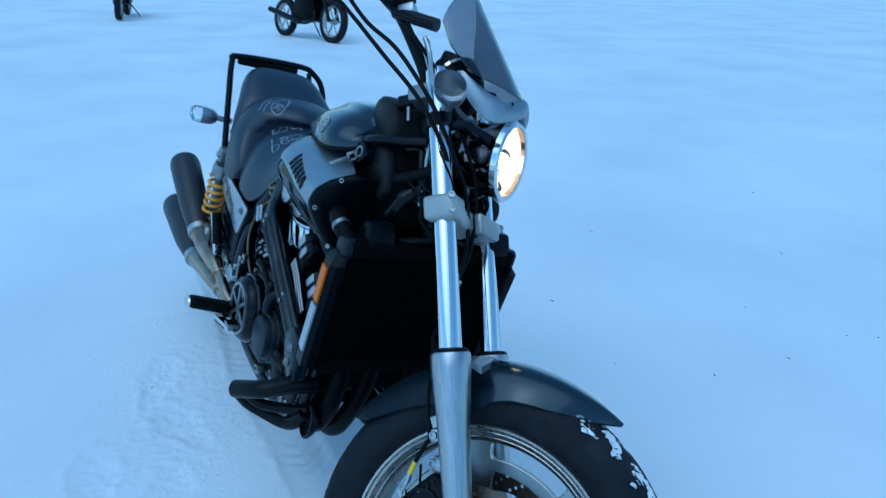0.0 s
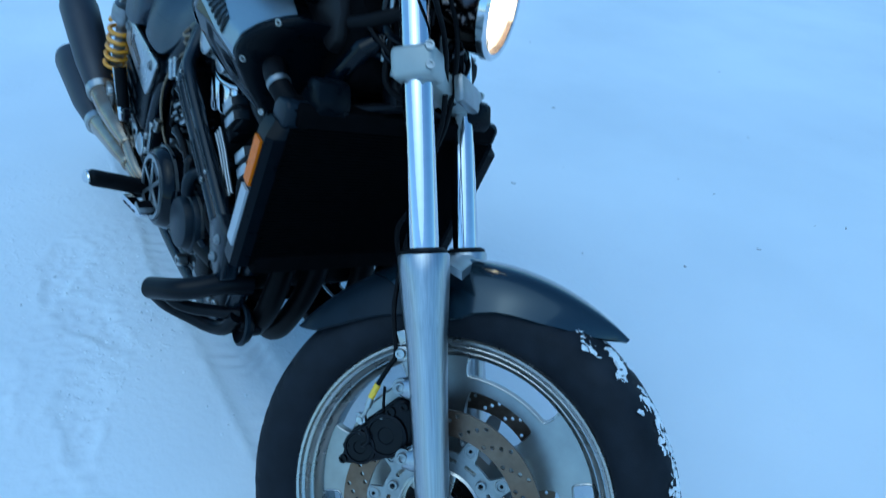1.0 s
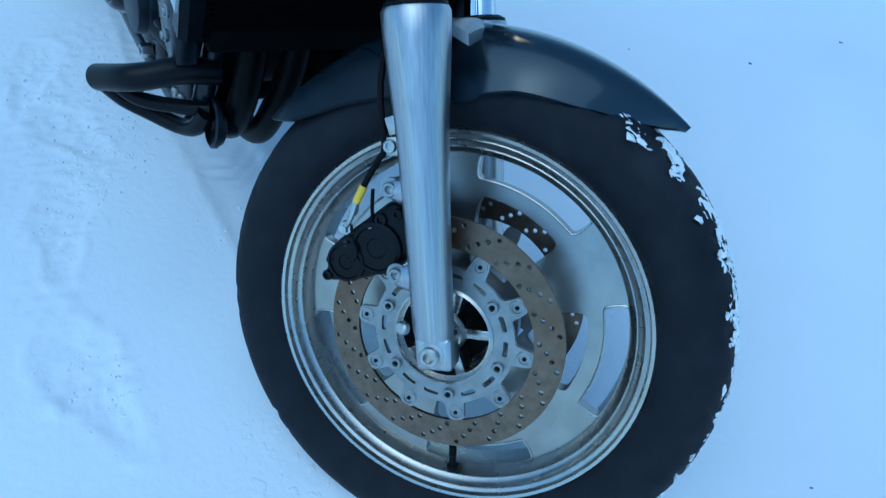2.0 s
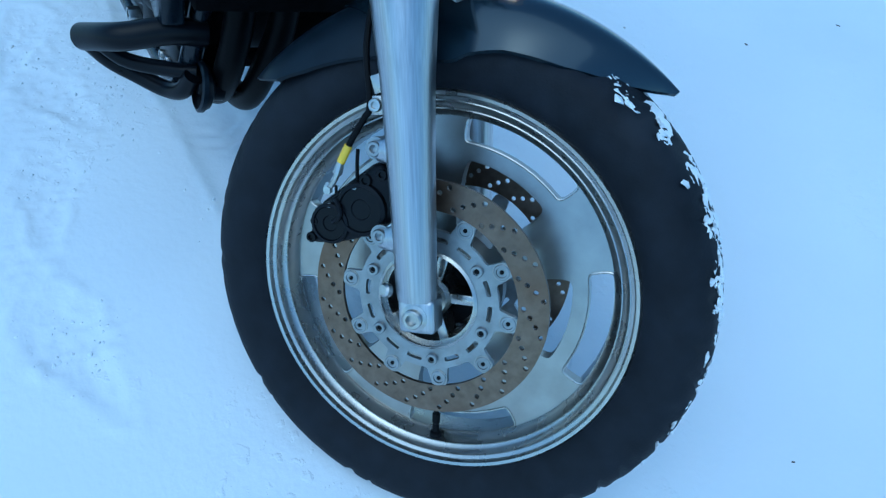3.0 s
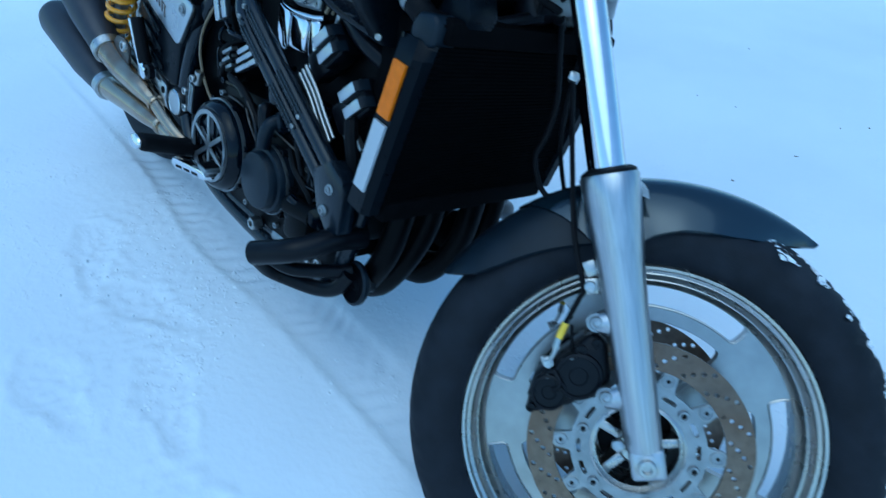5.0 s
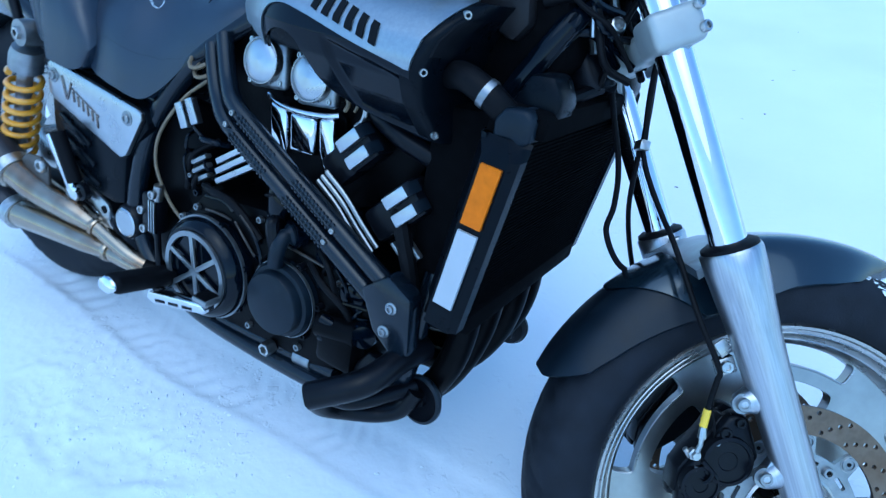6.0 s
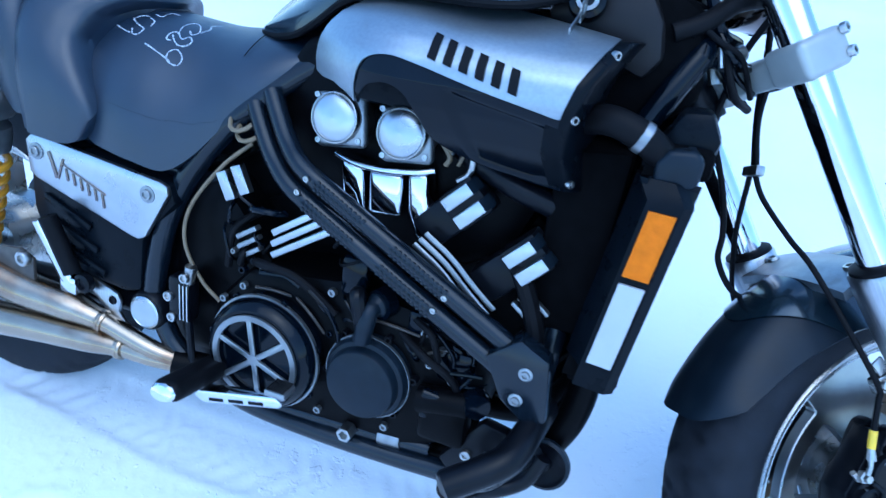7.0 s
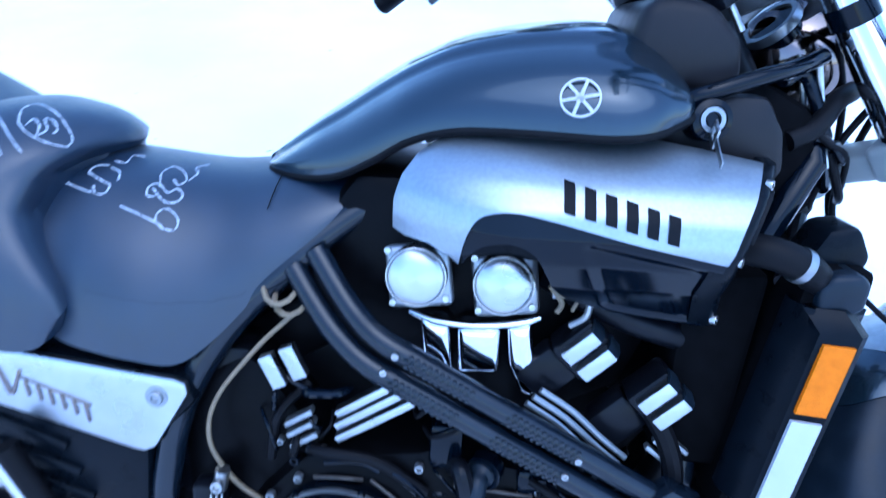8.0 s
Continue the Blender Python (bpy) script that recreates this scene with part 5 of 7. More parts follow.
def build_scoops():
    for side in (-1, 1):
        rows = []
        for i in range(101):
            f = i / 100
            row = []
            for j in range(15):
                g = j / 14
                x0 = -0.828 + 0.328 * f
                top = lerp([(-0.828, 0.83), (-0.822, 0.852), (-0.808, 0.872), (-0.782, 0.89), (-0.745, 0.9), (-0.67, 0.903), (-0.6, 0.9), (-0.55, 0.894), (-0.5, 0.887)], x0)
                low = lerp([(-0.828, 0.8), (-0.815, 0.795), (-0.79, 0.794), (-0.77, 0.785), (-0.757, 0.775), *SEAM], x0)
                z = low + (top - low) * g
                x = x0 + (scoop_front(z) + 0.5) * max(0, (f - 0.6) / 0.4)
                row.append((x, side * scoop_y(x, z), z))
            rows.append(row)
        bm = bmesh.new()
        shell(bm, rows, (0, -side * 0.004, 0))
        scoop = part("air_scoop", bm, SATIN, bike, "satin silver air scoop with dark brand lettering shapes")
        rows = []
        for i in range(121):
            f = i / 120
            row = []
            for j in range(37):
                g = j / 36
                x = -0.756 + 0.245 * f
                top = lerp(SEAM, x)
                low = min(lerp(ARCH, x), top - 0.002)
                z = low + (top - low) * g
                x += (scoop_front(z) + 0.511) * max(0, (f - 0.6) / 0.4)
                field = min(1, max(0, (top - 0.011 - z) / 0.006)) * min(1, max(0, (x + 0.647 - 0.45 * max(0, 0.806 - z)) / 0.012)) * min(1, max(0, (z - low - 0.004) / 0.006))
                dent = 0.0045 * field
                row.append((x, side * (scoop_y(x, z) - 0.003 - dent), z))
            rows.append(row)
        bm = bmesh.new()
        shell(bm, rows, (0, -side * 0.006, 0))
        part("lower_panel", bm, BLACK, scoop, "gloss black lower panel")
        # end plate
        bm = bmesh.new()
        rows = []
        zs = np.linspace(0.716, 0.885, 24)
        for z in zs:
            out = scoop_y(-0.5, z) - 0.0033
            rows.append([(scoop_front(z) - 0.002 + 0.028 * math.cos(math.pi / 2 * k / 16) ** 0.55, side * (0.05 + (out - 0.05) * math.sin(math.pi / 2 * k / 16) ** 0.6), z) for k in range(17)])
        shell(bm, rows, (-0.012, 0, 0))
        part("end_plate", bm, PLASTIC, scoop, "black end plate with screws")
        # dark sheet laid on the plate for the shade of its intake opening
        bm = bmesh.new()
        rows = []
        for z in np.linspace(0.822, 0.866, 8):
            out = scoop_y(-0.5, z) - 0.0033
            rows.append([(scoop_front(z) + 0.0002 + 0.028 * math.cos(math.pi / 2 * k / 16) ** 0.55, side * (0.0515 + (out - 0.05) * math.sin(math.pi / 2 * k / 16) ** 0.6), z) for k in range(7, 13)])
        shell(bm, rows, (-0.004, 0, 0))
        part("intake_slot_shade", bm, DARK, scoop)
        for x, y, z in ((-0.475, 0.186, 0.871), (-0.5, 0.217, 0.804), (-0.495, 0.175, 0.727), (-0.487, 0.14, 0.724)):
            bm = bmesh.new()
            bolt(bm, (x - 0.004, side * y, z), (0.75, side * 0.6, 0), 0.005, 0.006)
            part("screw", bm, STEEL, scoop)
        # inner airbox
        bm = bmesh.new()
        prism(bm, [(-0.8, 0.77), (-0.8, 0.86), (-0.75, 0.885), (-0.52, 0.885), (-0.5, 0.84), (-0.51, 0.74), (-0.64, 0.765)], side * 0.02, side * 0.165, 0.015)
        part("airbox", bm, PLASTIC, scoop)
        # six plain dark shapes in place of the lettering
        for k in range(6):
            f = k / 5
            x, z = -0.662 + 0.094 * f, 0.8535 - 0.021 * f
            bm = bmesh.new()
            rows = []
            for dz in (-0.0125, -0.006, 0, 0.006, 0.0125):
                rows.append([(x + s * 0.005 - dz * 0.02, side * (scoop_y(x, z + dz - 0.0012 * s) + 0.0022), z + dz - 0.0012 * s) for s in (-1, 1)])
            shell(bm, rows, (0, -side * 0.001, 0))
            part("lettering_bar", bm, DARK, scoop)


build_scoops()


# ---- tank cover, seat, side covers ----
def saddle(x_tab, n=15, power=2.4):
    """Rings of a body from a table of (x, half width, z low, z top)."""
    rings = []
    for x, w, lo, hi in x_tab:
        ring = []
        for j in range(n):
            a = math.pi * j / (n - 1)
            c, s = math.cos(a), math.sin(a)
            ring.append((x, -w * math.copysign(abs(c) ** (2 / power), c), lo + (hi - lo) * abs(s) ** (2 / power)))
        rings.append(ring)
    return rings


def resample(table, n):
    """The table with n smooth rows."""
    t = np.array(table, float)
    pts = []
    cols = [spline([(row[0], row[k], 0) for row in table], 8) for k in range(1, t.shape[1])]
    for i in range(len(cols[0])):
        pts.append((cols[0][i].x, *[c[i].y for c in cols]))
    return pts


def build_tank():
    table = [
        (-1.0, 0.034, 0.824, 0.834), (-0.98, 0.06, 0.824, 0.85), (-0.94, 0.086, 0.826, 0.882), (-0.9, 0.107, 0.836, 0.91), (-0.86, 0.124, 0.858, 0.938),
        (-0.82, 0.139, 0.884, 0.962), (-0.77, 0.154, 0.9, 0.985), (-0.7, 0.171, 0.905, 1.002), (-0.63, 0.182, 0.906, 1.008), (-0.59, 0.178, 0.91, 1.0), (-0.562, 0.162, 0.918, 0.986), (-0.544, 0.145, 0.926, 0.97), (-0.534, 0.11, 0.934, 0.957)]
    bm = bmesh.new()
    rings = []
    for ring in saddle(resample(table, 60), 61, 2.3):
        w, top = max(p[1] for p in ring), max(p[2] for p in ring)
        rings.append([(x, y, z - 0.006 * min(1, max(0, (abs(y) / w - 0.56) / 0.05)) * min(1, max(0, (z - ring[0][2]) / (top - ring[0][2]) - 0.25) * 2)) for x, y, z in ring])
    loft(bm, rings, cap=True)
    tank = part("tank_cover", bm, GREY_PAINT, bike, "dark grey metallic tank cover with a round emblem")
    for side in (-1, 1):
        bm2 = bmesh.new()
        sweep(bm2, [(x, side * (w - 0.006), lo - 0.003) for x, w, lo, hi in resample(table, 60)[4:-4]], 0.006, 8)
        part("rubber_edge", bm2, RUBBER, tank)
        bpy.context.view_layer.update()
        _, c, d, _ = tank.closest_point_on_mesh(Vector((-0.6585, side * 0.182, 0.942)))
        bm2 = bmesh.new()
        m = facing(c, d)
        lathe(bm2, [(0.0172, 0.0), (0.0192, 0.0), (0.0192, 0.002), (0.0172, 0.002), (0.0172, 0.0)], m, 40, cap=False)
        for k in range(3):
            rbox(bm2, (0, 0, 0.001), (0.035, 0.0033, 0.002), 0.0004, m @ Matrix.Rotation(radians(60 * k + 15), 4, "Z"))
        lathe(bm2, [(0, 0), (0.0045, 0), (0.0045, 0.002), (0, 0.002)], m, 20)
        part("emblem", bm2, WHITE_PLATE, tank, "round white ring emblem")
    # black instrument pod at the front of the tank
    bm = bmesh.new()
    prism(bm, [(-0.603, 0.985), (-0.595, 1.024), (-0.572, 1.036), (-0.525, 1.03), (-0.492, 0.998), (-0.485, 0.955), (-0.505, 0.94), (-0.57, 0.945)], -0.1, 0.1, 0.014, seg=3)
    part("instrument_pod", bm, NECK, tank, "matt black instrument pod on the tank")
    return tank


tank = build_tank()


def build_seat():
    table = [
        (-0.878, 0.095, 0.8, 0.818), (-0.895, 0.112, 0.785, 0.826), (-0.93, 0.13, 0.75, 0.832), (-0.98, 0.145, 0.7, 0.828), (-1.03, 0.158, 0.645, 0.821), (-1.07, 0.17, 0.618, 0.818),
        (-1.12, 0.178, 0.624, 0.82), (-1.165, 0.175, 0.63, 0.824), (-1.2, 0.166, 0.634, 0.826), (-1.235, 0.155, 0.65, 0.82), (-1.27, 0.13, 0.67, 0.81)]
    bm = bmesh.new()
    loft(bm, saddle(resample(table, 60), 29, 2.15), cap=True)
    seat = part("seat", bm, VINYL, bike, "black vinyl rider seat chalked with white figures")
    # the raised pillion part: its rolled front edge runs down the sides and curls forward at the foot
    front = [
        (-1.196, 0.13, 0.7, 0.828), (-1.2, 0.165, 0.655, 0.841), (-1.21, 0.181, 0.636, 0.853), (-1.235, 0.188, 0.628, 0.868), (-1.265, 0.19, 0.629, 0.877), (-1.3, 0.19, 0.632, 0.882),
        (-1.335, 0.188, 0.634, 0.878), (-1.354, 0.178, 0.642, 0.868), (-1.364, 0.15, 0.66, 0.85)]
    rear = [
        (-1.347, 0.14, 0.67, 0.85), (-1.353, 0.163, 0.658, 0.866), (-1.38, 0.171, 0.655, 0.884), (-1.43, 0.152, 0.7, 0.916), (-1.47, 0.138, 0.74, 0.932), (-1.5, 0.126, 0.78, 0.934), (-1.52, 0.105, 0.82, 0.915)]
    bend = [(0.62, 0.0), (0.64, -0.004), (0.669, 0.014), (0.69, 0.01), (0.714, -0.006), (0.75, -0.03), (0.775, -0.042), (0.81, -0.032), (0.837, -0.004), (0.86, 0.0), (0.9, 0.0)]

    def cushion(table, power):
        rings = []
        for ring in saddle(resample(table, 60), 41, power):
            fade = max(0, min(1, (ring[0][0] + 1.34) / 0.12))
            lean = 0.16 * max(0, min(1, (-1.29 - ring[0][0]) / 0.05))
            rings.append([(x + fade * (lerp(bend, z) + 0.03 * math.exp(-(y / 0.055) ** 2)) + lean * (0.86 - z), y, z) for x, y, z in ring])
        bm = bmesh.new()
        loft(bm, rings, cap=True)
        return bm

    pillion = part("pillion_seat", cushion(front, 2.6), VINYL, bike, "raised black vinyl pillion seat with a rolled edge")
    part("tail_cushion", cushion(rear, 4.0), VINYL, bike, "black vinyl cushion behind the pillion seat")
    # stitched seam over the nose of the seat
    bm = bmesh.new()
    rings = saddle([(-0.972, 0.1445, 0.71, 0.8305)], 41, 2.15)[0]
    sweep(bm, [Vector((p[0] - 0.12 * (0.83 - p[2]), p[1], p[2])) * 1.0 for p in rings[9:-9]], 0.0007, 6)
    part("seam", bm, RUBBER, seat)
    return seat, pillion


seat, pillion = build_seat()


def build_side_covers():
    for side in (-1, 1):
        bm = bmesh.new()
        prism(bm, [(-1.33, 0.6), (-1.3, 0.625), (-1.06, 0.6), (-1.05, 0.57), (-1.112, 0.5), (-1.12, 0.41), (-1.15, 0.4), (-1.29, 0.41), (-1.33, 0.5)], side * 0.1, side * 0.1681, 0.008)
        cover = part("side_cover", bm, PLASTIC, bike, "black ribbed side cover carrying a silver name plate")
        for k in range(3):
            bm = bmesh.new()
            p, q = Vector((-1.3, 0.53 - 0.036 * k)), Vector((-1.21 + 0.012 * k, 0.495 - 0.036 * k))
            prism(bm, bar_poly(p, q, 0.012), side * 0.1681, side * 0.1741, 0.003)
            part("rib", bm, PLASTIC, cover)
        bm = bmesh.new()
        outline = [(-1.322, 0.617), (-1.31, 0.6265), (-1.29, 0.627), (-1.07, 0.6035), (-1.056, 0.598), (-1.054, 0.586), (-1.098, 0.511), (-1.112, 0.504), (-1.125, 0.506), (-1.305, 0.558), (-1.318, 0.566)]
        prism(bm, outline, side * 0.1681, side * 0.1781, 0.003)
        plate = part("name_plate", bm, PLATE, cover, "brushed silver plate with raised lettering shapes")
        strokes = [((-1.275, 0.607), (-1.262, 0.567), 0.006), ((-1.247, 0.6), (-1.26, 0.567), 0.004)]
        for k in range(6):
            x, z = -1.243 + 0.0135 * k, 0.586 - 0.0048 * k
            strokes.append(((x, z), (x + 0.003, z - 0.019 - 0.004 * (k == 5)), 0.0042))
        strokes.append(((-1.25, 0.592), (-1.168, 0.5605), 0.0026))
        # bars darker than the plate, painting the shadow of its embossed letters
        for p, q, w in strokes:
            bm = bmesh.new()
            prism(bm, bar_poly(p, q, w), side * 0.1781, side * 0.1796, 0.0006)
            part("raised_bar", bm, SHADED_CHROME, plate)
        for x, z in ((-1.3, 0.602), (-1.09, 0.58)):
            bm = bmesh.new()
            lathe(bm, [(0, -0.001), (0.013, 0), (0.013, 0.0015), (0.011, 0.002), (0, 0.002)], facing((x, side * 0.1781, z), (0, side, 0)), 24)
            bolt(bm, (x, side * 0.1801, z), (0, side, 0), 0.0085, 0.004)
            part("screw", bm, ALU_DULL, plate)


build_side_covers()


# ---- radiator and what surrounds it ----
def rad_x(z):
    """Front face of the radiator at height z: it leans back towards the ground."""
    return -0.37 + (z - 0.754) * 0.13


def build_radiator():
    bm = bmesh.new()
    rows = [[(rad_x(z) - 0.0, y, z) for y in (-0.19, 0.19)] for z in (0.5, 0.52, 0.77, 0.785)]
    shell(bm, rows, (-0.055, 0, 0.0))
    rad = part("radiator", bm, RADIATOR, bike, "wide black radiator between flared side scoops")
    bm = bmesh.new()
    prism(bm, [(-0.52, 0.53), (-0.52, 0.76), (-0.435, 0.77), (-0.445, 0.53)], -0.15, 0.15, 0.01)
    part("radiator_shroud", bm, RADIATOR, rad)
    bm = bmesh.new()
    for k in range(44):
        z = 0.525 + 0.0055 * k
        rbox(bm, (rad_x(z) + 0.001, 0, z), (0.003, 0.37, 0.0008), 0)
    tagged(part("core_fin", bm, RADIATOR, rad), kind="stuff")
    for z, ma in ((0.505, RADIATOR), (0.776, RADIATOR)):
        bm = bmesh.new()
        rbox(bm, (rad_x(z) - 0.02, 0, z), (0.062, 0.372, 0.032), 0.007)
        part("header_tank", bm, ma, rad)
    for side in (-1, 1):
        bm = bmesh.new()
        rows = []
        for z in (0.505, 0.53, 0.6, 0.7, 0.738, 0.752, 0.758):
            x = rad_x(z)
            cut = 0.0 if z < 0.738 else (z - 0.738) * 0.8
            bot = 0.0 if z > 0.53 else (0.53 - z) * 1.4
            rows.append([(x - 0.004, side * 0.188, z), (x + 0.007, side * 0.194, z), (x + 0.007 - cut, side * (0.212 - cut), z), (x - 0.003 - cut, side * (0.2205 - cut), z), (x - 0.04 - cut, side * (0.2155 - cut), z), (x - 0.046 + bot, side * 0.205, z), (x - 0.06 + bot * 1.3, side * 0.185, z), (x - 0.06 + bot * 1.3, side * 0.17, z), (x - 0.04, side * 0.175, z)])
        loft(bm, rows)
        scoop = part("side_scoop", bm, PLASTIC, rad, "black plastic radiator scoop")
        bm = bmesh.new()
        prism(bm, [(-0.412, 0.752), (-0.413, 0.776), (-0.403, 0.79), (-0.376, 0.793), (-0.366, 0.784), (-0.367, 0.757), (-0.38, 0.748)], side * 0.16, side * 0.201, 0.006, seg=3)
        part("shoulder", bm, COVER, scoop, "glossy black shoulder of the scoop")
        bm = bmesh.new()
        for z in np.arange(0.53, 0.748, 0.0085):
            rbox(bm, (rad_x(z) + 0.002, side * 0.184, z), (0.003, 0.008, 0.0025), 0.0006)
        tagged(part("grille_tooth", bm, RADIATOR, scoop), kind="stuff")
        for z0, z1, ma, nm in ((0.652, 0.728, AMBER, "amber_reflector"), (0.54, 0.643, WHITE_PLATE, "white_label")):
            bm = bmesh.new()
            rows = []
            for z in np.linspace(z0, z1, 4):
                x = rad_x(z)
                rows.append([(x - 0.0065, side * 0.2198, z), (x - 0.0345, side * 0.2162, z)])
            shell(bm, rows, (0, side * 0.0045, 0))
            part(nm, bm, ma, rad, "orange side reflector" if ma is AMBER else "")
        # hose, filler and covers above the radiator
        bm = bmesh.new()
        sweep(bm, spline([(-0.5, side * 0.165, 0.8), (-0.465, side * 0.186, 0.806), (-0.432, side * 0.19, 0.796), (-0.412, side * 0.182, 0.782), (-0.402, side * 0.165, 0.768)], 6), 0.0165, 18)
        duct = part("coolant_hose", bm, RUBBER, bike, "thick black coolant hose")
        bm = bmesh.new()
        sweep(bm, [(-0.436, side * 0.1895, 0.7975), (-0.428, side * 0.1885, 0.794)], 0.018, 18)
        part("hose_clamp", bm, ALU_DULL, duct)
        bm = bmesh.new()
        prism(bm, [(-0.425, 0.775), (-0.41, 0.8), (-0.398, 0.826), (-0.368, 0.83), (-0.352, 0.8), (-0.36, 0.77)], side * 0.11, side * 0.165, 0.008)
        part("filler_neck", bm, PLASTIC, bike, "glossy black radiator filler")
        bm = bmesh.new()
        prism(bm, [(-0.57, 0.895), (-0.565, 0.92), (-0.5, 0.945), (-0.462, 0.945), (-0.44, 0.91), (-0.432, 0.87), (-0.45, 0.845), (-0.49, 0.86)], side * 0.09, side * 0.118, 0.01)
        part("neck_cover", bm, NECK, bike, "matt grey plastic neck cover")
        bm = bmesh.new()
        sweep(bm, spline([(-0.57, side * 0.11, 0.925), (-0.53, side * 0.13, 0.945), (-0.48, side * 0.12, 0.962), (-0.44, side * 0.1, 0.972), (-0.4, side * 0.07, 0.985)], 5), 0.009, 12)
        part("harness", bm, BLACK, bike)
        bm = bmesh.new()
        sweep(bm, spline([(-0.43, side * 0.1, 0.9), (-0.4, side * 0.09, 0.915), (-0.37, side * 0.06, 0.94), (-0.34, side * 0.03, 0.95)], 5), 0.011, 12)
        part("harness", bm, RUBBER, bike)
    bm = bmesh.new()
    prism(bm, [(-0.5, 0.78), (-0.43, 0.79), (-0.38, 0.83), (-0.4, 0.93), (-0.46, 0.96), (-0.52, 0.94)], -0.1, 0.1, 0.02)
    part("inner_fairing", bm, RADIATOR, bike)
    for side in (-1, 1):
        bm = bmesh.new()
        prism(bm, [(-0.52, 0.925), (-0.438, 0.935), (-0.428, 0.9), (-0.465, 0.803), (-0.512, 0.815), (-0.53, 0.87)], side * 0.05, side * 0.075, 0.006)
        part("frame_gusset", bm, PLASTIC, bike)
        bm = bmesh.new()
        sweep(bm, [(-0.39, side * 0.055, 0.905), (-0.396, side * 0.09, 0.876), (-0.43, side * 0.105, 0.81), (-0.445, side * 0.11, 0.775)], 0.016, 16)
        part("down_tube", bm, BLACK, bike)
        bm = bmesh.new()
        sweep(bm, [(-0.4, side * 0.04, 0.93), (-0.37, side * 0.045, 0.85)], 0.0075, 10)
        part("stem_pipe", bm, STEEL, bike)
        rnd = random.Random(21)
        for k in range(7):
            x, z = rnd.uniform(-0.45, -0.4), rnd.uniform(0.9, 0.985)
            bm = bmesh.new()
            sweep(bm, spline([(x, side * rnd.uniform(0.06, 0.1), z), (x + 0.03, side * rnd.uniform(0.05, 0.09), z - rnd.uniform(-0.015, 0.03)), (x + 0.06, side * rnd.uniform(0.04, 0.08), z - rnd.uniform(0.0, 0.06)), (x + 0.085, side * 0.03, z - rnd.uniform(0.02, 0.1))], 5), rnd.choice((0.0035, 0.005, 0.007)), 10)
            part("neck_cable", bm, rnd.choice((BLACK, RUBBER)), bike)
        for x, y in ((-0.418, 0.06), (-0.402, 0.066)):
            bm = bmesh.new()
            sweep(bm, [(x, side * y, 0.985), (x + 0.032, side * (y + 0.006), 0.87)], 0.0033, 8)
            part("bright_rod", bm, STEEL, bike)
    bm = bmesh.new()
    sweep(bm, [(-0.36, -0.02, 0.81), (-0.42, -0.14, 0.76)], 0.009, 10)
    sweep(bm, [(-0.36, 0.02, 0.81), (-0.42, 0.14, 0.76)], 0.009, 10)
    part("radiator_stay", bm, SATIN_BLACK, bike)
    # ignition lock with a key in it, on the right
    c = Vector((-0.524, -0.136, 0.921))
    bm = bmesh.new()
    lathe(bm, [(0, -0.03), (0.021, -0.03), (0.022, 0.0), (0.02, 0.006), (0.014, 0.008), (0.013, 0.004), (0, 0.004)], facing(c, (0.1, -1, 0.15)), 28)
    lock = part("ignition_lock", bm, BLACK, bike, "ignition lock with a key hanging from it")
    bm = bmesh.new()
    lathe(bm, [(0.008, 0.0045), (0.0125, 0.0045), (0.0125, 0.008), (0.008, 0.008), (0.008, 0.0045)], facing(c, (0.1, -1, 0.15)), 24, cap=False)
    part("lock_face", bm, ALU_DULL, lock)
    bm = bmesh.new()
    m = along(c + Vector((0.001, -0.01, -0.006)), c + Vector((-0.003, -0.06, -0.032)))
    spin = m.to_3x3().inverted() @ Vector((1, 0, 0))
    m = m @ Matrix.Rotation(math.atan2(spin.y, spin.x), 4, "Z")
    for y, w in ((-0.0075, 0.006), (0.0075, 0.006)):
        rbox(bm, (0, y, 0.01), (0.0028, w, 0.018), 0.001, m)
    for z in (0.003, 0.018):
        rbox(bm, (0, 0, z), (0.0028, 0.021, 0.006), 0.001, m)
    rbox(bm, (0, 0, 0.039), (0.0018, 0.0075, 0.04), 0.0006, m)
    part("key", bm, STEEL, lock, "bright steel key")


build_radiator()


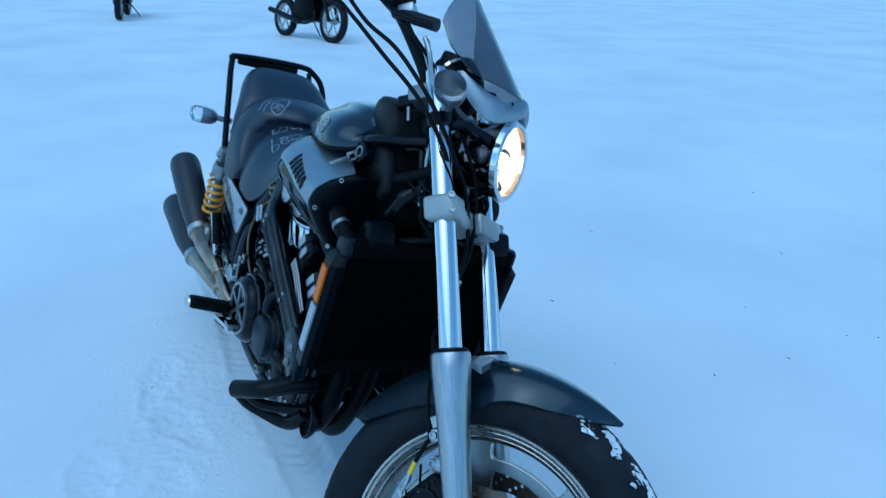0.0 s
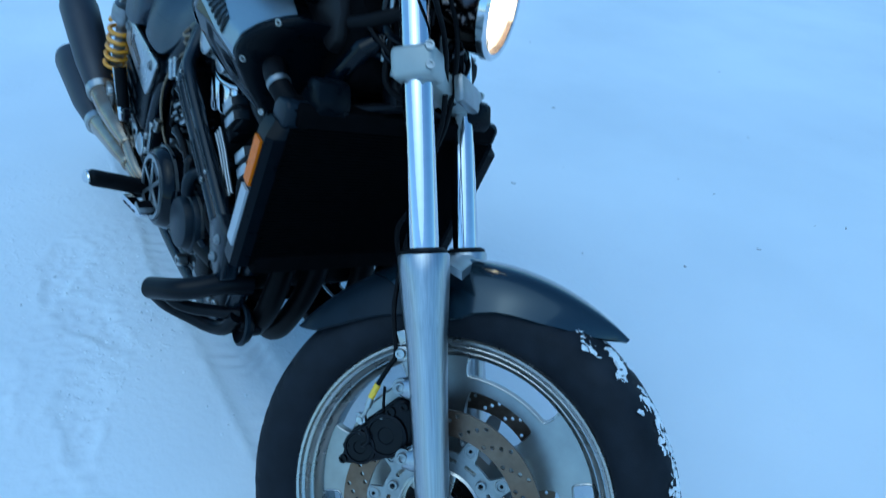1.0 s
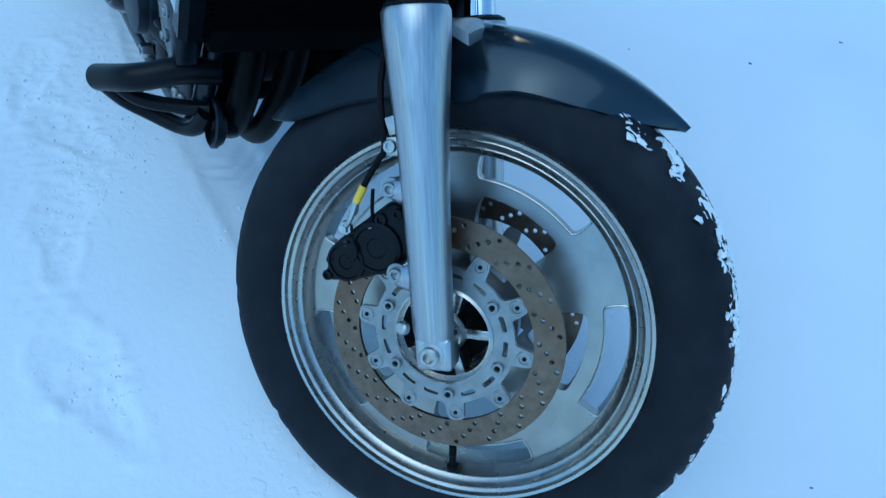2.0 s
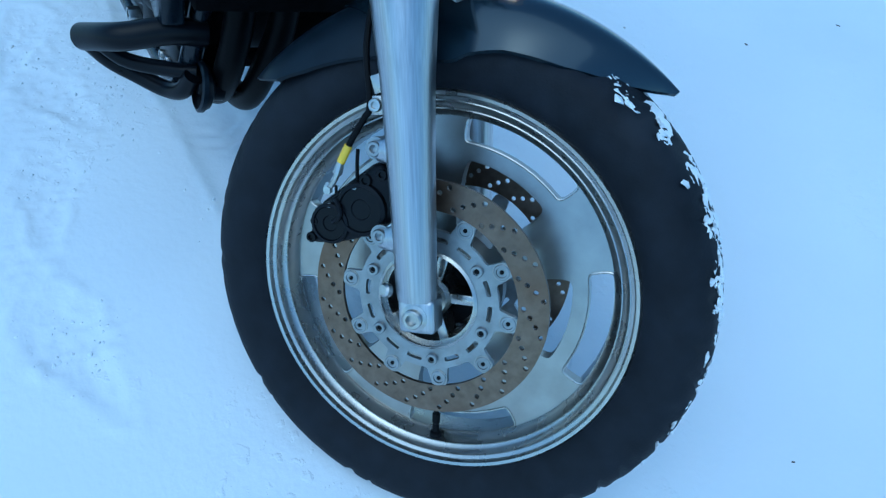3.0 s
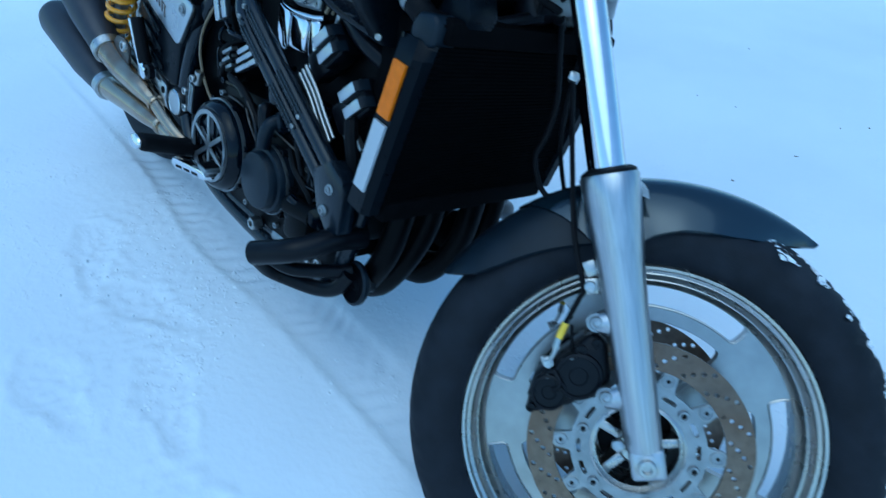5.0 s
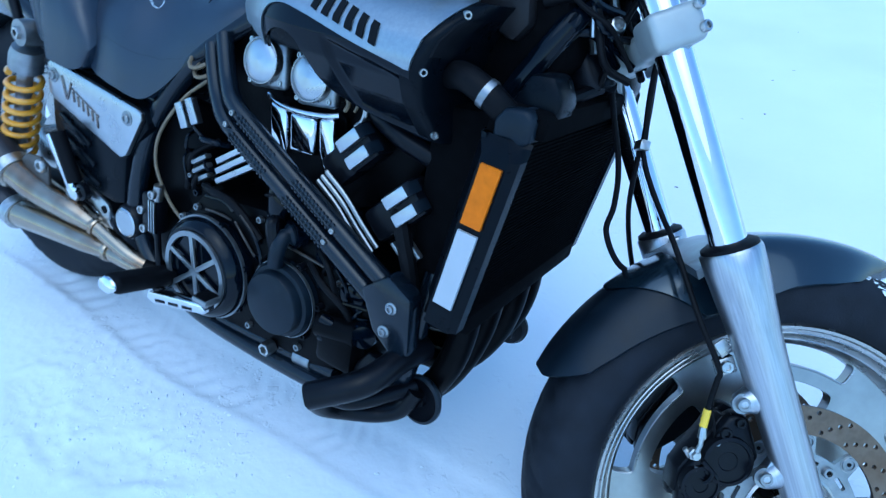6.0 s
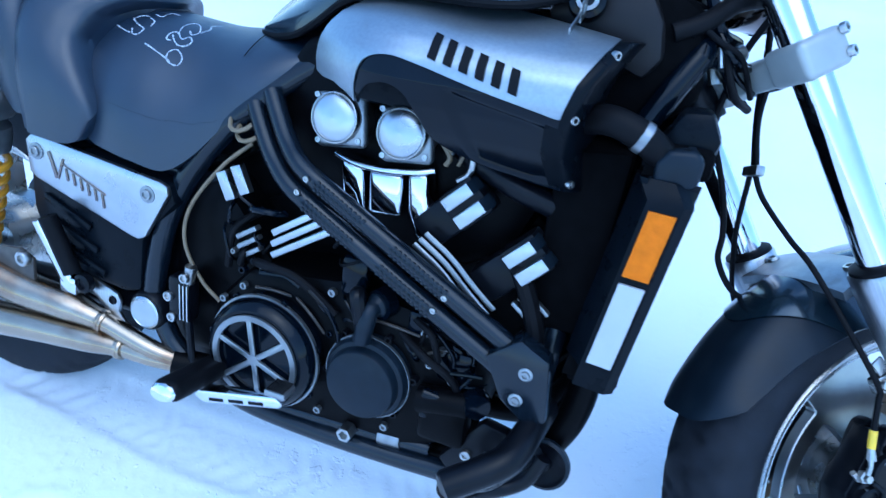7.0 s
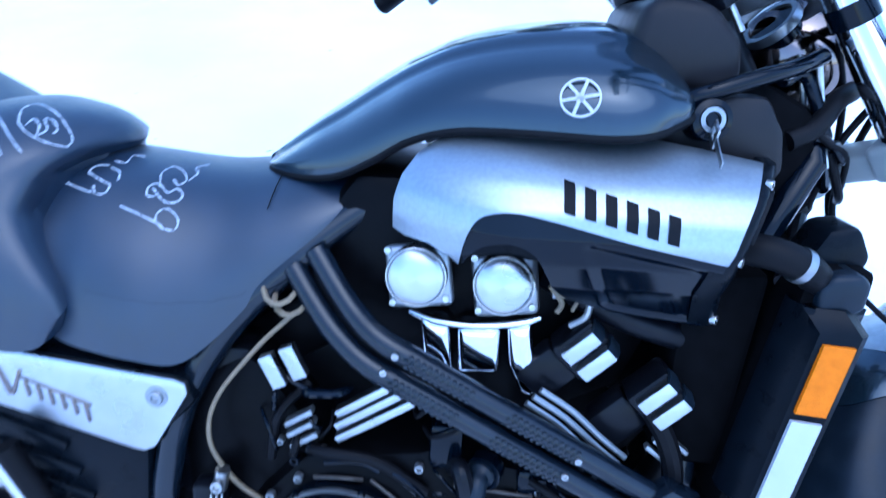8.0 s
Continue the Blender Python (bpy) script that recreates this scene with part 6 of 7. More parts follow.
# ---- exhaust ----
def build_exhaust():
    for side in (-1, 1):
        for pts, r in (
            ([(-0.505, side * 0.085, 0.6), (-0.455, side * 0.1, 0.57), (-0.43, side * 0.11, 0.48), (-0.44, side * 0.115, 0.38), (-0.49, side * 0.11, 0.3), (-0.58, side * 0.1, 0.262), (-0.75, side * 0.1, 0.258)], 0.021),
            ([(-0.505, side * 0.05, 0.58), (-0.44, side * 0.05, 0.55), (-0.425, side * 0.05, 0.46), (-0.445, side * 0.06, 0.36), (-0.5, side * 0.06, 0.275), (-0.6, side * 0.06, 0.25), (-0.75, side * 0.06, 0.25)], 0.021),
        ):
            bm = bmesh.new()
            sweep(bm, spline(pts, 7), r, 16)
            part("header_pipe", bm, ENGINE, bike, "dark exhaust header pipe")
        # horn at the foot of the frame
        m = facing((-0.457, side * 0.15, 0.332), (-0.12, side, 0.1)) @ Matrix.Scale(0.87, 4)
        bm = bmesh.new()
        lathe(bm, [(0, -0.04), (0.02, -0.038), (0.022, -0.02), (0.036, -0.014), (0.042, -0.004), (0.042, 0.003), (0.038, 0.006), (0.034, 0.002), (0.014, -0.002), (0.012, 0.005), (0, 0.005)], m, 36)
        horn = part("horn", bm, SATIN_BLACK, bike, "round black horn with a bright rim")
        bm = bmesh.new()
        lathe(bm, [(0.039, -0.005), (0.0435, -0.004), (0.0435, 0.003), (0.039, 0.0055)], m, 36, cap=False)
        part("rim", bm, COVER, horn)
        bm = bmesh.new()
        sweep(bm, [(-0.95, side * 0.115, 0.28), (-1.04, side * 0.16, 0.301), (-1.058, side * 0.169, 0.3045)], [0.024, 0.0215, 0.02], 20)
        part("collector", bm, ENGINE, bike, "dark exhaust collector")
        # two stacked silencers with tapering pipes
        for line, rad, band_x, end in (
            ([(-0.97, 0.285), (-1.07, 0.312), (-1.185, 0.343), (-1.25, 0.355), (-1.34, 0.363), (-1.43, 0.38)], [0.033, 0.026, 0.0165, 0.0135], -1.185, (-1.745, 0.528)),
            ([(-0.97, 0.285), (-1.07, 0.301), (-1.15, 0.305), (-1.2, 0.305), (-1.32, 0.298), (-1.43, 0.288)], [0.03, 0.0225, 0.0155, 0.013], -1.152, (-1.8, 0.36)),
        ):
            bm = bmesh.new()
            ys = (0.12, 0.172, 0.181, 0.186, 0.192, 0.196)
            sp = spline([(x, side * y, z) for (x, z), y in zip(line, ys)], 6)
            rs = list(np.interp([p.x for p in sp[::-1]], [-1.43, band_x - 0.06, band_x + 0.005, -1.0], rad)[::-1])
            sweep(bm, sp, rs, 28)
            pipe = part("exhaust_pipe", bm, EXHAUST, bike, "tarnished bright steel exhaust cone and grey silencer")
            p = sp[-1]
            d = (Vector((end[0], side * 0.212, end[1])) - p).normalized()
            bm = bmesh.new()
            wide = rad[0] + 0.005
            lathe(bm, [(rad[0] - 0.002, -0.012), (wide, -0.01), (wide, 0.012), (rad[0] - 0.002, 0.014)], along(p, p + d), 28)
            part("clamp_band", bm, STEEL, pipe)
            bm = bmesh.new()
            lathe(bm, [(0, 0.0), (rad[0], 0.0), (rad[0] + 0.003, 0.01), (0.046, 0.11), (0.0495, 0.25), (0.051, 0.315), (0.047, 0.337), (0.034, 0.345), (0.031, 0.32), (0, 0.32)], along(p, p + d), 32)
            part("silencer", bm, CAN, pipe, "dark grey silencer")
            bm = bmesh.new()
            near = min(range(len(sp) - 1), key=lambda n: abs(sp[n].x - band_x))
            q = sp[near]
            d2 = (sp[near + 1] - q).normalized()
            lathe(bm, [(0.013, -0.007), (0.0195, -0.006), (0.0205, -0.002), (0.019, 0.0), (0.0205, 0.002), (0.0195, 0.006), (0.013, 0.007)], along(q, q + d2), 24)
            part("joint_band", bm, EXHAUST, pipe)
    # heat-stained hanger for the right silencer
    for side in (-1, 1):
        bm = bmesh.new()
        prism(bm, [(-1.402, 0.412), (-1.377, 0.432), (-1.335, 0.437), (-1.308, 0.425), (-1.31, 0.387), (-1.329, 0.363)], side * 0.19, side * 0.197, 0.002)
        hang = part("hanger", bm, GLINT_STEEL, bike, "heat-stained steel hanger")
        bm = bmesh.new()
        bolt(bm, (-1.323, side * 0.197, 0.424), (0, side, 0), 0.013, 0.01)
        part("bolt", bm, STEEL, hang)


build_exhaust()


# ---- pegs, pedals, crash bars ----
def build_controls():
    for side in (-1, 1):
        # rider's peg
        p, q = Vector((-0.957, side * 0.17, 0.338)), Vector((-0.946, side * 0.31, 0.37))
        bm = bmesh.new()
        m = along(p, q)
        rbox(bm, (0, 0, 0.075), (0.043, 0.029, 0.15), 0.0125, m, 4)
        peg = part("foot_peg", bm, RUBBER, bike, "black rubber footpeg with a bright end cap")
        bm = bmesh.new()
        lathe(bm, [(0, 0.149), (0.0185, 0.149), (0.019, 0.152), (0.016, 0.155), (0, 0.1565)], m @ Matrix.Diagonal((1, 0.68, 1, 1)), 28)
        part("end_cap", bm, CHROME, peg)
        bm = bmesh.new()
        sweep(bm, [p - (q - p) * 0.5, p + (q - p) * 0.1], 0.014, 12)
        part("peg_mount", bm, SATIN_BLACK, peg)
        # swing arm pivot
        c = Vector((-1.108, side * 0.142, 0.379))
        bm = bmesh.new()
        lathe(bm, [(0, -0.03), (0.034, -0.03), (0.036, 0.01), (0.033, 0.026), (0.03, 0.03), (0, 0.03)], facing(c, (0, side, 0)), 36)
        prism(bm, [(-1.115, 0.41), (-1.09, 0.62), (-1.0, 0.62), (-0.985, 0.3), (-1.03, 0.282), (-1.085, 0.31), (-1.11, 0.35)], side * 0.07, side * 0.125, 0.006)
        arm = part("pivot_boss", bm, SATIN_BLACK, bike, "swing arm pivot with a bright cap")
        bm = bmesh.new()
        lathe(bm, [(0, 0.029), (0.0275, 0.029), (0.0275, 0.033), (0.0245, 0.035), (0.0235, 0.034), (0, 0.0342)], facing(c, (0, side, 0)), 36)
        part("pivot_cap", bm, PLATE, arm)
        # alloy plate for the pillion peg
        bm = bmesh.new()
        prism(bm, [(-1.25, 0.392), (-1.237, 0.41), (-1.205, 0.407), (-1.164, 0.394), (-1.158, 0.383), (-1.163, 0.362), (-1.154, 0.35), (-1.135, 0.335), (-1.134, 0.326), (-1.146, 0.32), (-1.172, 0.333), (-1.186, 0.35), (-1.196, 0.368), (-1.21, 0.378), (-1.232, 0.382)], side * 0.165, side * 0.172, 0.002)
        prism(bm, [(-1.268, 0.36), (-1.252, 0.378), (-1.165, 0.336), (-1.15, 0.32), (-1.165, 0.322)], side * 0.166, side * 0.171, 0.0015)
        plate = part("peg_plate", bm, ALU, bike, "bright alloy plate for the folded pillion peg")
        bm = bmesh.new()
        bolt(bm, (-1.173, side * 0.1715, 0.381), (0, side, 0), 0.0075, 0.003)
        part("bolt", bm, DARK, plate)
        bm = bmesh.new()
        sweep(bm, [(-1.245, side * 0.19, 0.405), (-1.282, side * 0.205, 0.5)], [0.014, 0.0095], 12, flat=0.6)
        rbox(bm, (-1.24, side * 0.182, 0.398), (0.034, 0.03, 0.03), 0.005)
        part("pillion_peg", bm, CHROME, plate)
        bm = bmesh.new()
        sweep(bm, [(-1.236, side * 0.188, 0.418), (-1.268, side * 0.197, 0.508)], 0.014, 12)
        part("pillion_rubber", bm, RUBBER, plate)
        bm = bmesh.new()
        lathe(bm, [(0, 0), (0.016, 0), (0.016, 0.012), (0.01, 0.014), (0.008, 0.008), (0, 0.008)], facing((-1.215, side * 0.18, 0.405), (0, side, 0)), 20)
        part("peg_bolt", bm, SATIN_BLACK, plate)
        # crash bar: stout bent sleeve, inner strut and lower loop
        bm = bmesh.new()
        sweep(bm, [*spline([(-0.472, side * 0.14, 0.412), (-0.478, side * 0.19, 0.413), (-0.488, side * 0.235, 0.4), (-0.505, side * 0.258, 0.388), (-0.556, side * 0.284, 0.358)], 5), (-0.559, side * 0.2865, 0.356), (-0.5605, side * 0.288, 0.3555)], [0.0195] * 21 + [0.017, 0.009], 20)
        bar = part("crash_bar", bm, SATIN_BLACK, bike, "black tubular crash bar")
        bm = bmesh.new()
        sweep(bm, spline([(-0.54, side * 0.268, 0.36), (-0.515, side * 0.235, 0.343), (-0.485, side * 0.18, 0.345), (-0.47, side * 0.15, 0.35)], 6), 0.0115, 14)
        part("loop_tube", bm, SATIN_BLACK, bar)
        bm = bmesh.new()
        sweep(bm, spline([(-0.555, side * 0.275, 0.347), (-0.553, side * 0.25, 0.32), (-0.535, side * 0.215, 0.303), (-0.505, side * 0.185, 0.298), (-0.475, side * 0.17, 0.315), (-0.46, side * 0.16, 0.35)], 6), 0.0135, 14)
        part("brace_tube", bm, SATIN_BLACK, bar)
        bm = bmesh.new()
        prism(bm, [(-0.545, 0.38), (-0.49, 0.37), (-0.48, 0.32), (-0.51, 0.275), (-0.58, 0.28), (-0.6, 0.3)], side * 0.15, side * 0.172, 0.006)
        part("bar_plate", bm, SATIN_BLACK, bar)
        for x, z in ((-0.56, 0.322), (-0.53, 0.33)):
            bm = bmesh.new()
            bolt(bm, (x, side * 0.172, z), (0, side, 0), 0.008, 0.006)
            part("bolt", bm, STEEL, bar)
    # brake pedal on the right
    bm = bmesh.new()
    prism(bm, [(-0.955, 0.318), (-0.949, 0.331), (-0.822, 0.364), (-0.811, 0.356), (-0.815, 0.347), (-0.94, 0.313)], -0.244, -0.222, 0.003)
    sweep(bm, [(-0.95, -0.235, 0.322), (-0.965, -0.2, 0.318), (-0.97, -0.15, 0.316)], 0.008, 12)
    pedal = part("brake_pedal", bm, CHROME, bike, "chromed brake pedal with a ribbed pad")
    # dark strips on the pedal, painting the shade in its slots
    for k in range(3):
        bm = bmesh.new()
        p = Vector((-0.93 + 0.033 * k, 0.3225 + 0.0088 * k))
        prism(bm, bar_poly(p, p + Vector((0.024, 0.0064)), 0.005), -0.2445, -0.2435, 0)
        part("pedal_slot_shade", bm, DARK, pedal)
    bm = bmesh.new()
    rbox(bm, (-0.822, -0.232, 0.369), (0.034, 0.032, 0.012), 0.005)
    part("pad", bm, INSERT, pedal)
    for k in range(7):
        bm = bmesh.new()
        rbox(bm, (-0.834 + 0.004 * k, -0.232, 0.3758), (0.0018, 0.028, 0.002), 0)
        part("pad_rib", bm, RUBBER, pedal)
    # rear brake master cylinder
    bm = bmesh.new()
    rbox(bm, (-1.043, -0.16, 0.42), (0.04, 0.03, 0.075), 0.008)
    sweep(bm, [(-1.03, -0.165, 0.385), (-1.025, -0.165, 0.3)], 0.006, 10)
    mc = part("master_cylinder", bm, SATIN_BLACK, bike, "black rear brake cylinder with bright fins")
    for k in range(3):
        bm = bmesh.new()
        rbox(bm, (-1.036 + 0.0065 * k, -0.177, 0.42), (0.0025, 0.004, 0.06), 0.0005)
        part("fin", bm, PLATE, mc)
    for x, z in ((-1.058, 0.424), (-1.052, 0.39), (-1.028, 0.462)):
        bm = bmesh.new()
        bolt(bm, (x, -0.175, z), (0, -1, 0), 0.008, 0.006)
        part("bolt", bm, STEEL, mc)
    bm = bmesh.new()
    sweep(bm, [(-1.03, -0.165, 0.45), (-1.025, -0.165, 0.478)], 0.009, 12)
    part("banjo", bm, STEEL, mc)


build_controls()


# ---- rear end ----
def build_rear():
    axle = Vector((-1.597, 0.018, 0.343))
    m = Matrix.Translation(axle) @ Matrix.Rotation(radians(90), 4, "X")
    bm = bmesh.new()
    rim_mesh(bm, m, 0.205, 0.05)
    lathe(bm, [(0.045, -0.08), (0.06, -0.07), (0.06, 0.07), (0.045, 0.08)], m, 32)
    polar_plate(bm, m, lambda a, r: abs(((math.degrees(a) + 36) % 72) - 36) > 22 or not 0.08 < r < 0.165, -0.02, 0.02, 0.05, 0.178, 180, 12)
    wheel = part("rear_wheel", bm, ALU_CAST, bike, "wide cast alloy rear wheel")
    bm = bmesh.new()
    tyre_mesh(bm, m, 0.2, 0.322, 0.07, 160, 30)
    part("tyre", bm, TYRE, wheel, "broad black rear tyre")
    for side in (-1, 1):
        bm = bmesh.new()
        sweep(bm, spline([(-1.1, side * 0.12, 0.37), (-1.25, side * 0.125, 0.36), (-1.45, side * 0.125, 0.345), (-1.63, side * 0.12, 0.33)], 5), 0.024, 14)
        part("swing_arm", bm, SATIN_BLACK, bike)
        # shock absorber with a yellow spring
        top, low = Vector((-1.395, side * 0.165, 0.655)), Vector((-1.5, side * 0.155, 0.36))
        bm = bmesh.new()
        mm = along(top, low)
        lathe(bm, [(0, 0.03), (0.026, 0.032), (0.03, 0.05), (0.03, 0.075), (0.02, 0.08), (0.014, 0.085), (0.014, 0.3), (0, 0.3)], mm, 28)
        lathe(bm, [(0.009, -0.018), (0.024, -0.018), (0.026, 0.0), (0.024, 0.018), (0.009, 0.018), (0.009, -0.018)], facing(top, (0, side, 0)), 28, cap=False)
        shock = part("shock_absorber", bm, ALU_DULL, bike, "shock absorber with a yellow coil spring")
        bm = bmesh.new()
        helix = []
        for k in range(7 * 16 + 1):
            a = math.tau * k / 16
            helix.append(mm @ Vector((0.029 * math.cos(a), 0.029 * math.sin(a), 0.085 + 0.19 * k / (7 * 16))))
        sweep(bm, helix, 0.006, 8)
        part("spring", bm, SPRING, shock, "yellow coil spring")
        bm = bmesh.new()
        bolt(bm, top + Vector((0, side * 0.012, 0)), (0, side, 0), 0.012, 0.014, True, 6)
        part("bolt", bm, STEEL, shock)
    # tail and rear mudguard
    bm = bmesh.new()
    loft(bm, saddle(resample([(-1.35, 0.11, 0.62, 0.7), (-1.45, 0.115, 0.64, 0.74), (-1.55, 0.11, 0.65, 0.76), (-1.65, 0.095, 0.64, 0.75), (-1.75, 0.07, 0.58, 0.7), (-1.8, 0.05, 0.52, 0.6)], 40), 19, 2.4))
    part("rear_fender", bm, GREY_PAINT, bike, "dark grey rear mudguard")
    # luggage rack of flat black tube
    bm = bmesh.new()
    loop = [(-1.42, -0.165, 0.66), (-1.5, -0.16, 0.83), (-1.545, -0.155, 0.925), (-1.55, -0.135, 0.945), (-1.555, 0.06, 0.955), (-1.545, 0.12, 0.94), (-1.515, 0.155, 0.88), (-1.44, 0.16, 0.7)]
    sweep(bm, spline(loop, 6), 0.0095, 12)
    rack = part("grab_rail", bm, SATIN_BLACK, bike, "black tubular grab rail behind the seat")
    bm = bmesh.new()
    rbox(bm, (-1.556, -0.035, 0.936), (0.014, 0.2, 0.032), 0.005)
    part("rail_pad", bm, RUBBER, rack)
    bm = bmesh.new()
    sweep(bm, [(-1.46, 0.12, 0.75), (-1.54, 0.1, 0.94)], 0.0085, 12)
    part("rail_post", bm, SATIN_BLACK, rack)
    for side in (-1, 1):
        build_indicator((-1.49, side * 0.14, 0.745), (-1.5, side * 0.255, 0.75), None, AMBER if side > 0 else CLEAR, label="grey rear turn signal on a black stalk")


build_rear()


# ---- chalk figures on the seats ----
def spline2(pts):
    """Pairs along a smooth line through pairs."""
    return [(q.x, q.z) for q in spline([(x, 0, z) for x, z in pts], 8)]


def chalk(lines, ob, parent):
    """Chalk strokes laid on a seat along lists of places."""
    for line in lines:
        pts = []
        for p in spline(line, 5):
            ok, hit, normal, _ = ob.closest_point_on_mesh(p)
            if ok:
                pts.append(hit - normal * 0.0014)
        if len(pts) > 2:
            bm = bmesh.new()
            rnd = random.Random(len(pts))
            sweep(bm, pts, [rnd.uniform(0.0016, 0.0023) for _ in pts], 8)
            part("chalk_stroke", bm, CHALK, parent)


bpy.context.view_layer.update()
for side in (-1, 1):
    bm = bmesh.new()
    line = [seat.closest_point_on_mesh(Vector((x, side * 0.19, z)))[1] for x, z in spline2([(-1.17, 0.705), (-1.13, 0.701), (-1.07, 0.698), (-1.02, 0.7), (-0.985, 0.708)])]
    sweep(bm, line, 0.0002, 6)
    part("skirt_seam", bm, RUBBER, seat)
chalk([
    [(-1.2391, -0.0762, 0.8074), (-1.2236, -0.0906, 0.8026), (-1.1964, -0.1026, 0.7984), (-1.184, -0.105, 0.7968)],
    [(-1.1828, -0.0635, 0.82), (-1.1974, -0.0662, 0.8195), (-1.2018, -0.0768, 0.8146), (-1.1898, -0.0848, 0.8104), (-1.1757, -0.0906, 0.806), (-1.1672, -0.0943, 0.8029), (-1.1685, -0.1051, 0.7957), (-1.1792, -0.1058, 0.7959), (-1.1862, -0.0978, 0.8024)],
    [(-1.1792, -0.066, 0.8184), (-1.1658, -0.0727, 0.8139), (-1.1609, -0.0863, 0.8069)],
    [(-1.1822, -0.0514, 0.8236), (-1.1676, -0.0529, 0.8212), (-1.1694, -0.031, 0.8262), (-1.155, -0.0295, 0.8245)],
    [(-1.1452, -0.1158, 0.7846), (-1.123, -0.1196, 0.7771), (-1.0934, -0.1241, 0.7664)],
], seat, seat)
chalk([
    [(-1.0925, -0.1265, 0.7637), (-1.079, -0.1251, 0.7621), (-1.0788, -0.1152, 0.7724), (-1.0931, -0.1083, 0.7815), (-1.1024, -0.1153, 0.7774), (-1.1001, -0.1233, 0.7688), (-1.0903, -0.1266, 0.763)],
    [(-1.1122, -0.099, 0.7923), (-1.1211, -0.0987, 0.7939), (-1.1239, -0.0876, 0.8008), (-1.1156, -0.0811, 0.8035), (-1.1004, -0.0906, 0.7956), (-1.0924, -0.0832, 0.7988), (-1.083, -0.0899, 0.7935), (-1.0859, -0.0992, 0.7876), (-1.0979, -0.1019, 0.7874), (-1.1089, -0.0966, 0.7933), (-1.1194, -0.0876, 0.8002)],
    [(-1.1137, -0.0805, 0.8035), (-1.12, -0.0611, 0.8123), (-1.1135, -0.045, 0.8163), (-1.1008, -0.0496, 0.8135), (-1.0882, -0.0661, 0.8065), (-1.0926, -0.0774, 0.802), (-1.1024, -0.0702, 0.8064)],
    [(-1.0849, -0.0686, 0.805), (-1.0804, -0.0519, 0.8108), (-1.0877, -0.0399, 0.8147), (-1.0776, -0.0264, 0.8164)],
], seat, seat)
chalk([
    [(-1.2915, -0.0856, 0.8639), (-1.2652, -0.1072, 0.8475), (-1.2479, -0.1158, 0.8316)],
    [(-1.3095, -0.0913, 0.8635), (-1.2825, -0.1134, 0.8474), (-1.263, -0.125, 0.8307)],
], pillion, pillion)
chalk([
    [(-1.2692, -0.0863, 0.8602), (-1.2807, -0.0599, 0.8712), (-1.2761, -0.0403, 0.8744), (-1.2535, -0.047, 0.8699), (-1.2277, -0.0652, 0.8555), (-1.2169, -0.0768, 0.8413), (-1.2208, -0.0876, 0.8346), (-1.2341, -0.0967, 0.8405), (-1.2525, -0.0967, 0.8501), (-1.2692, -0.0863, 0.8602)],
    [(-1.26, -0.0874, 0.8576), (-1.2589, -0.0748, 0.8627), (-1.2484, -0.0817, 0.8566), (-1.2437, -0.0938, 0.848), (-1.2397, -0.082, 0.8529), (-1.2501, -0.0691, 0.8625), (-1.2423, -0.066, 0.8612), (-1.2325, -0.0761, 0.8524), (-1.2326, -0.0836, 0.8484)],
], pillion, pillion)


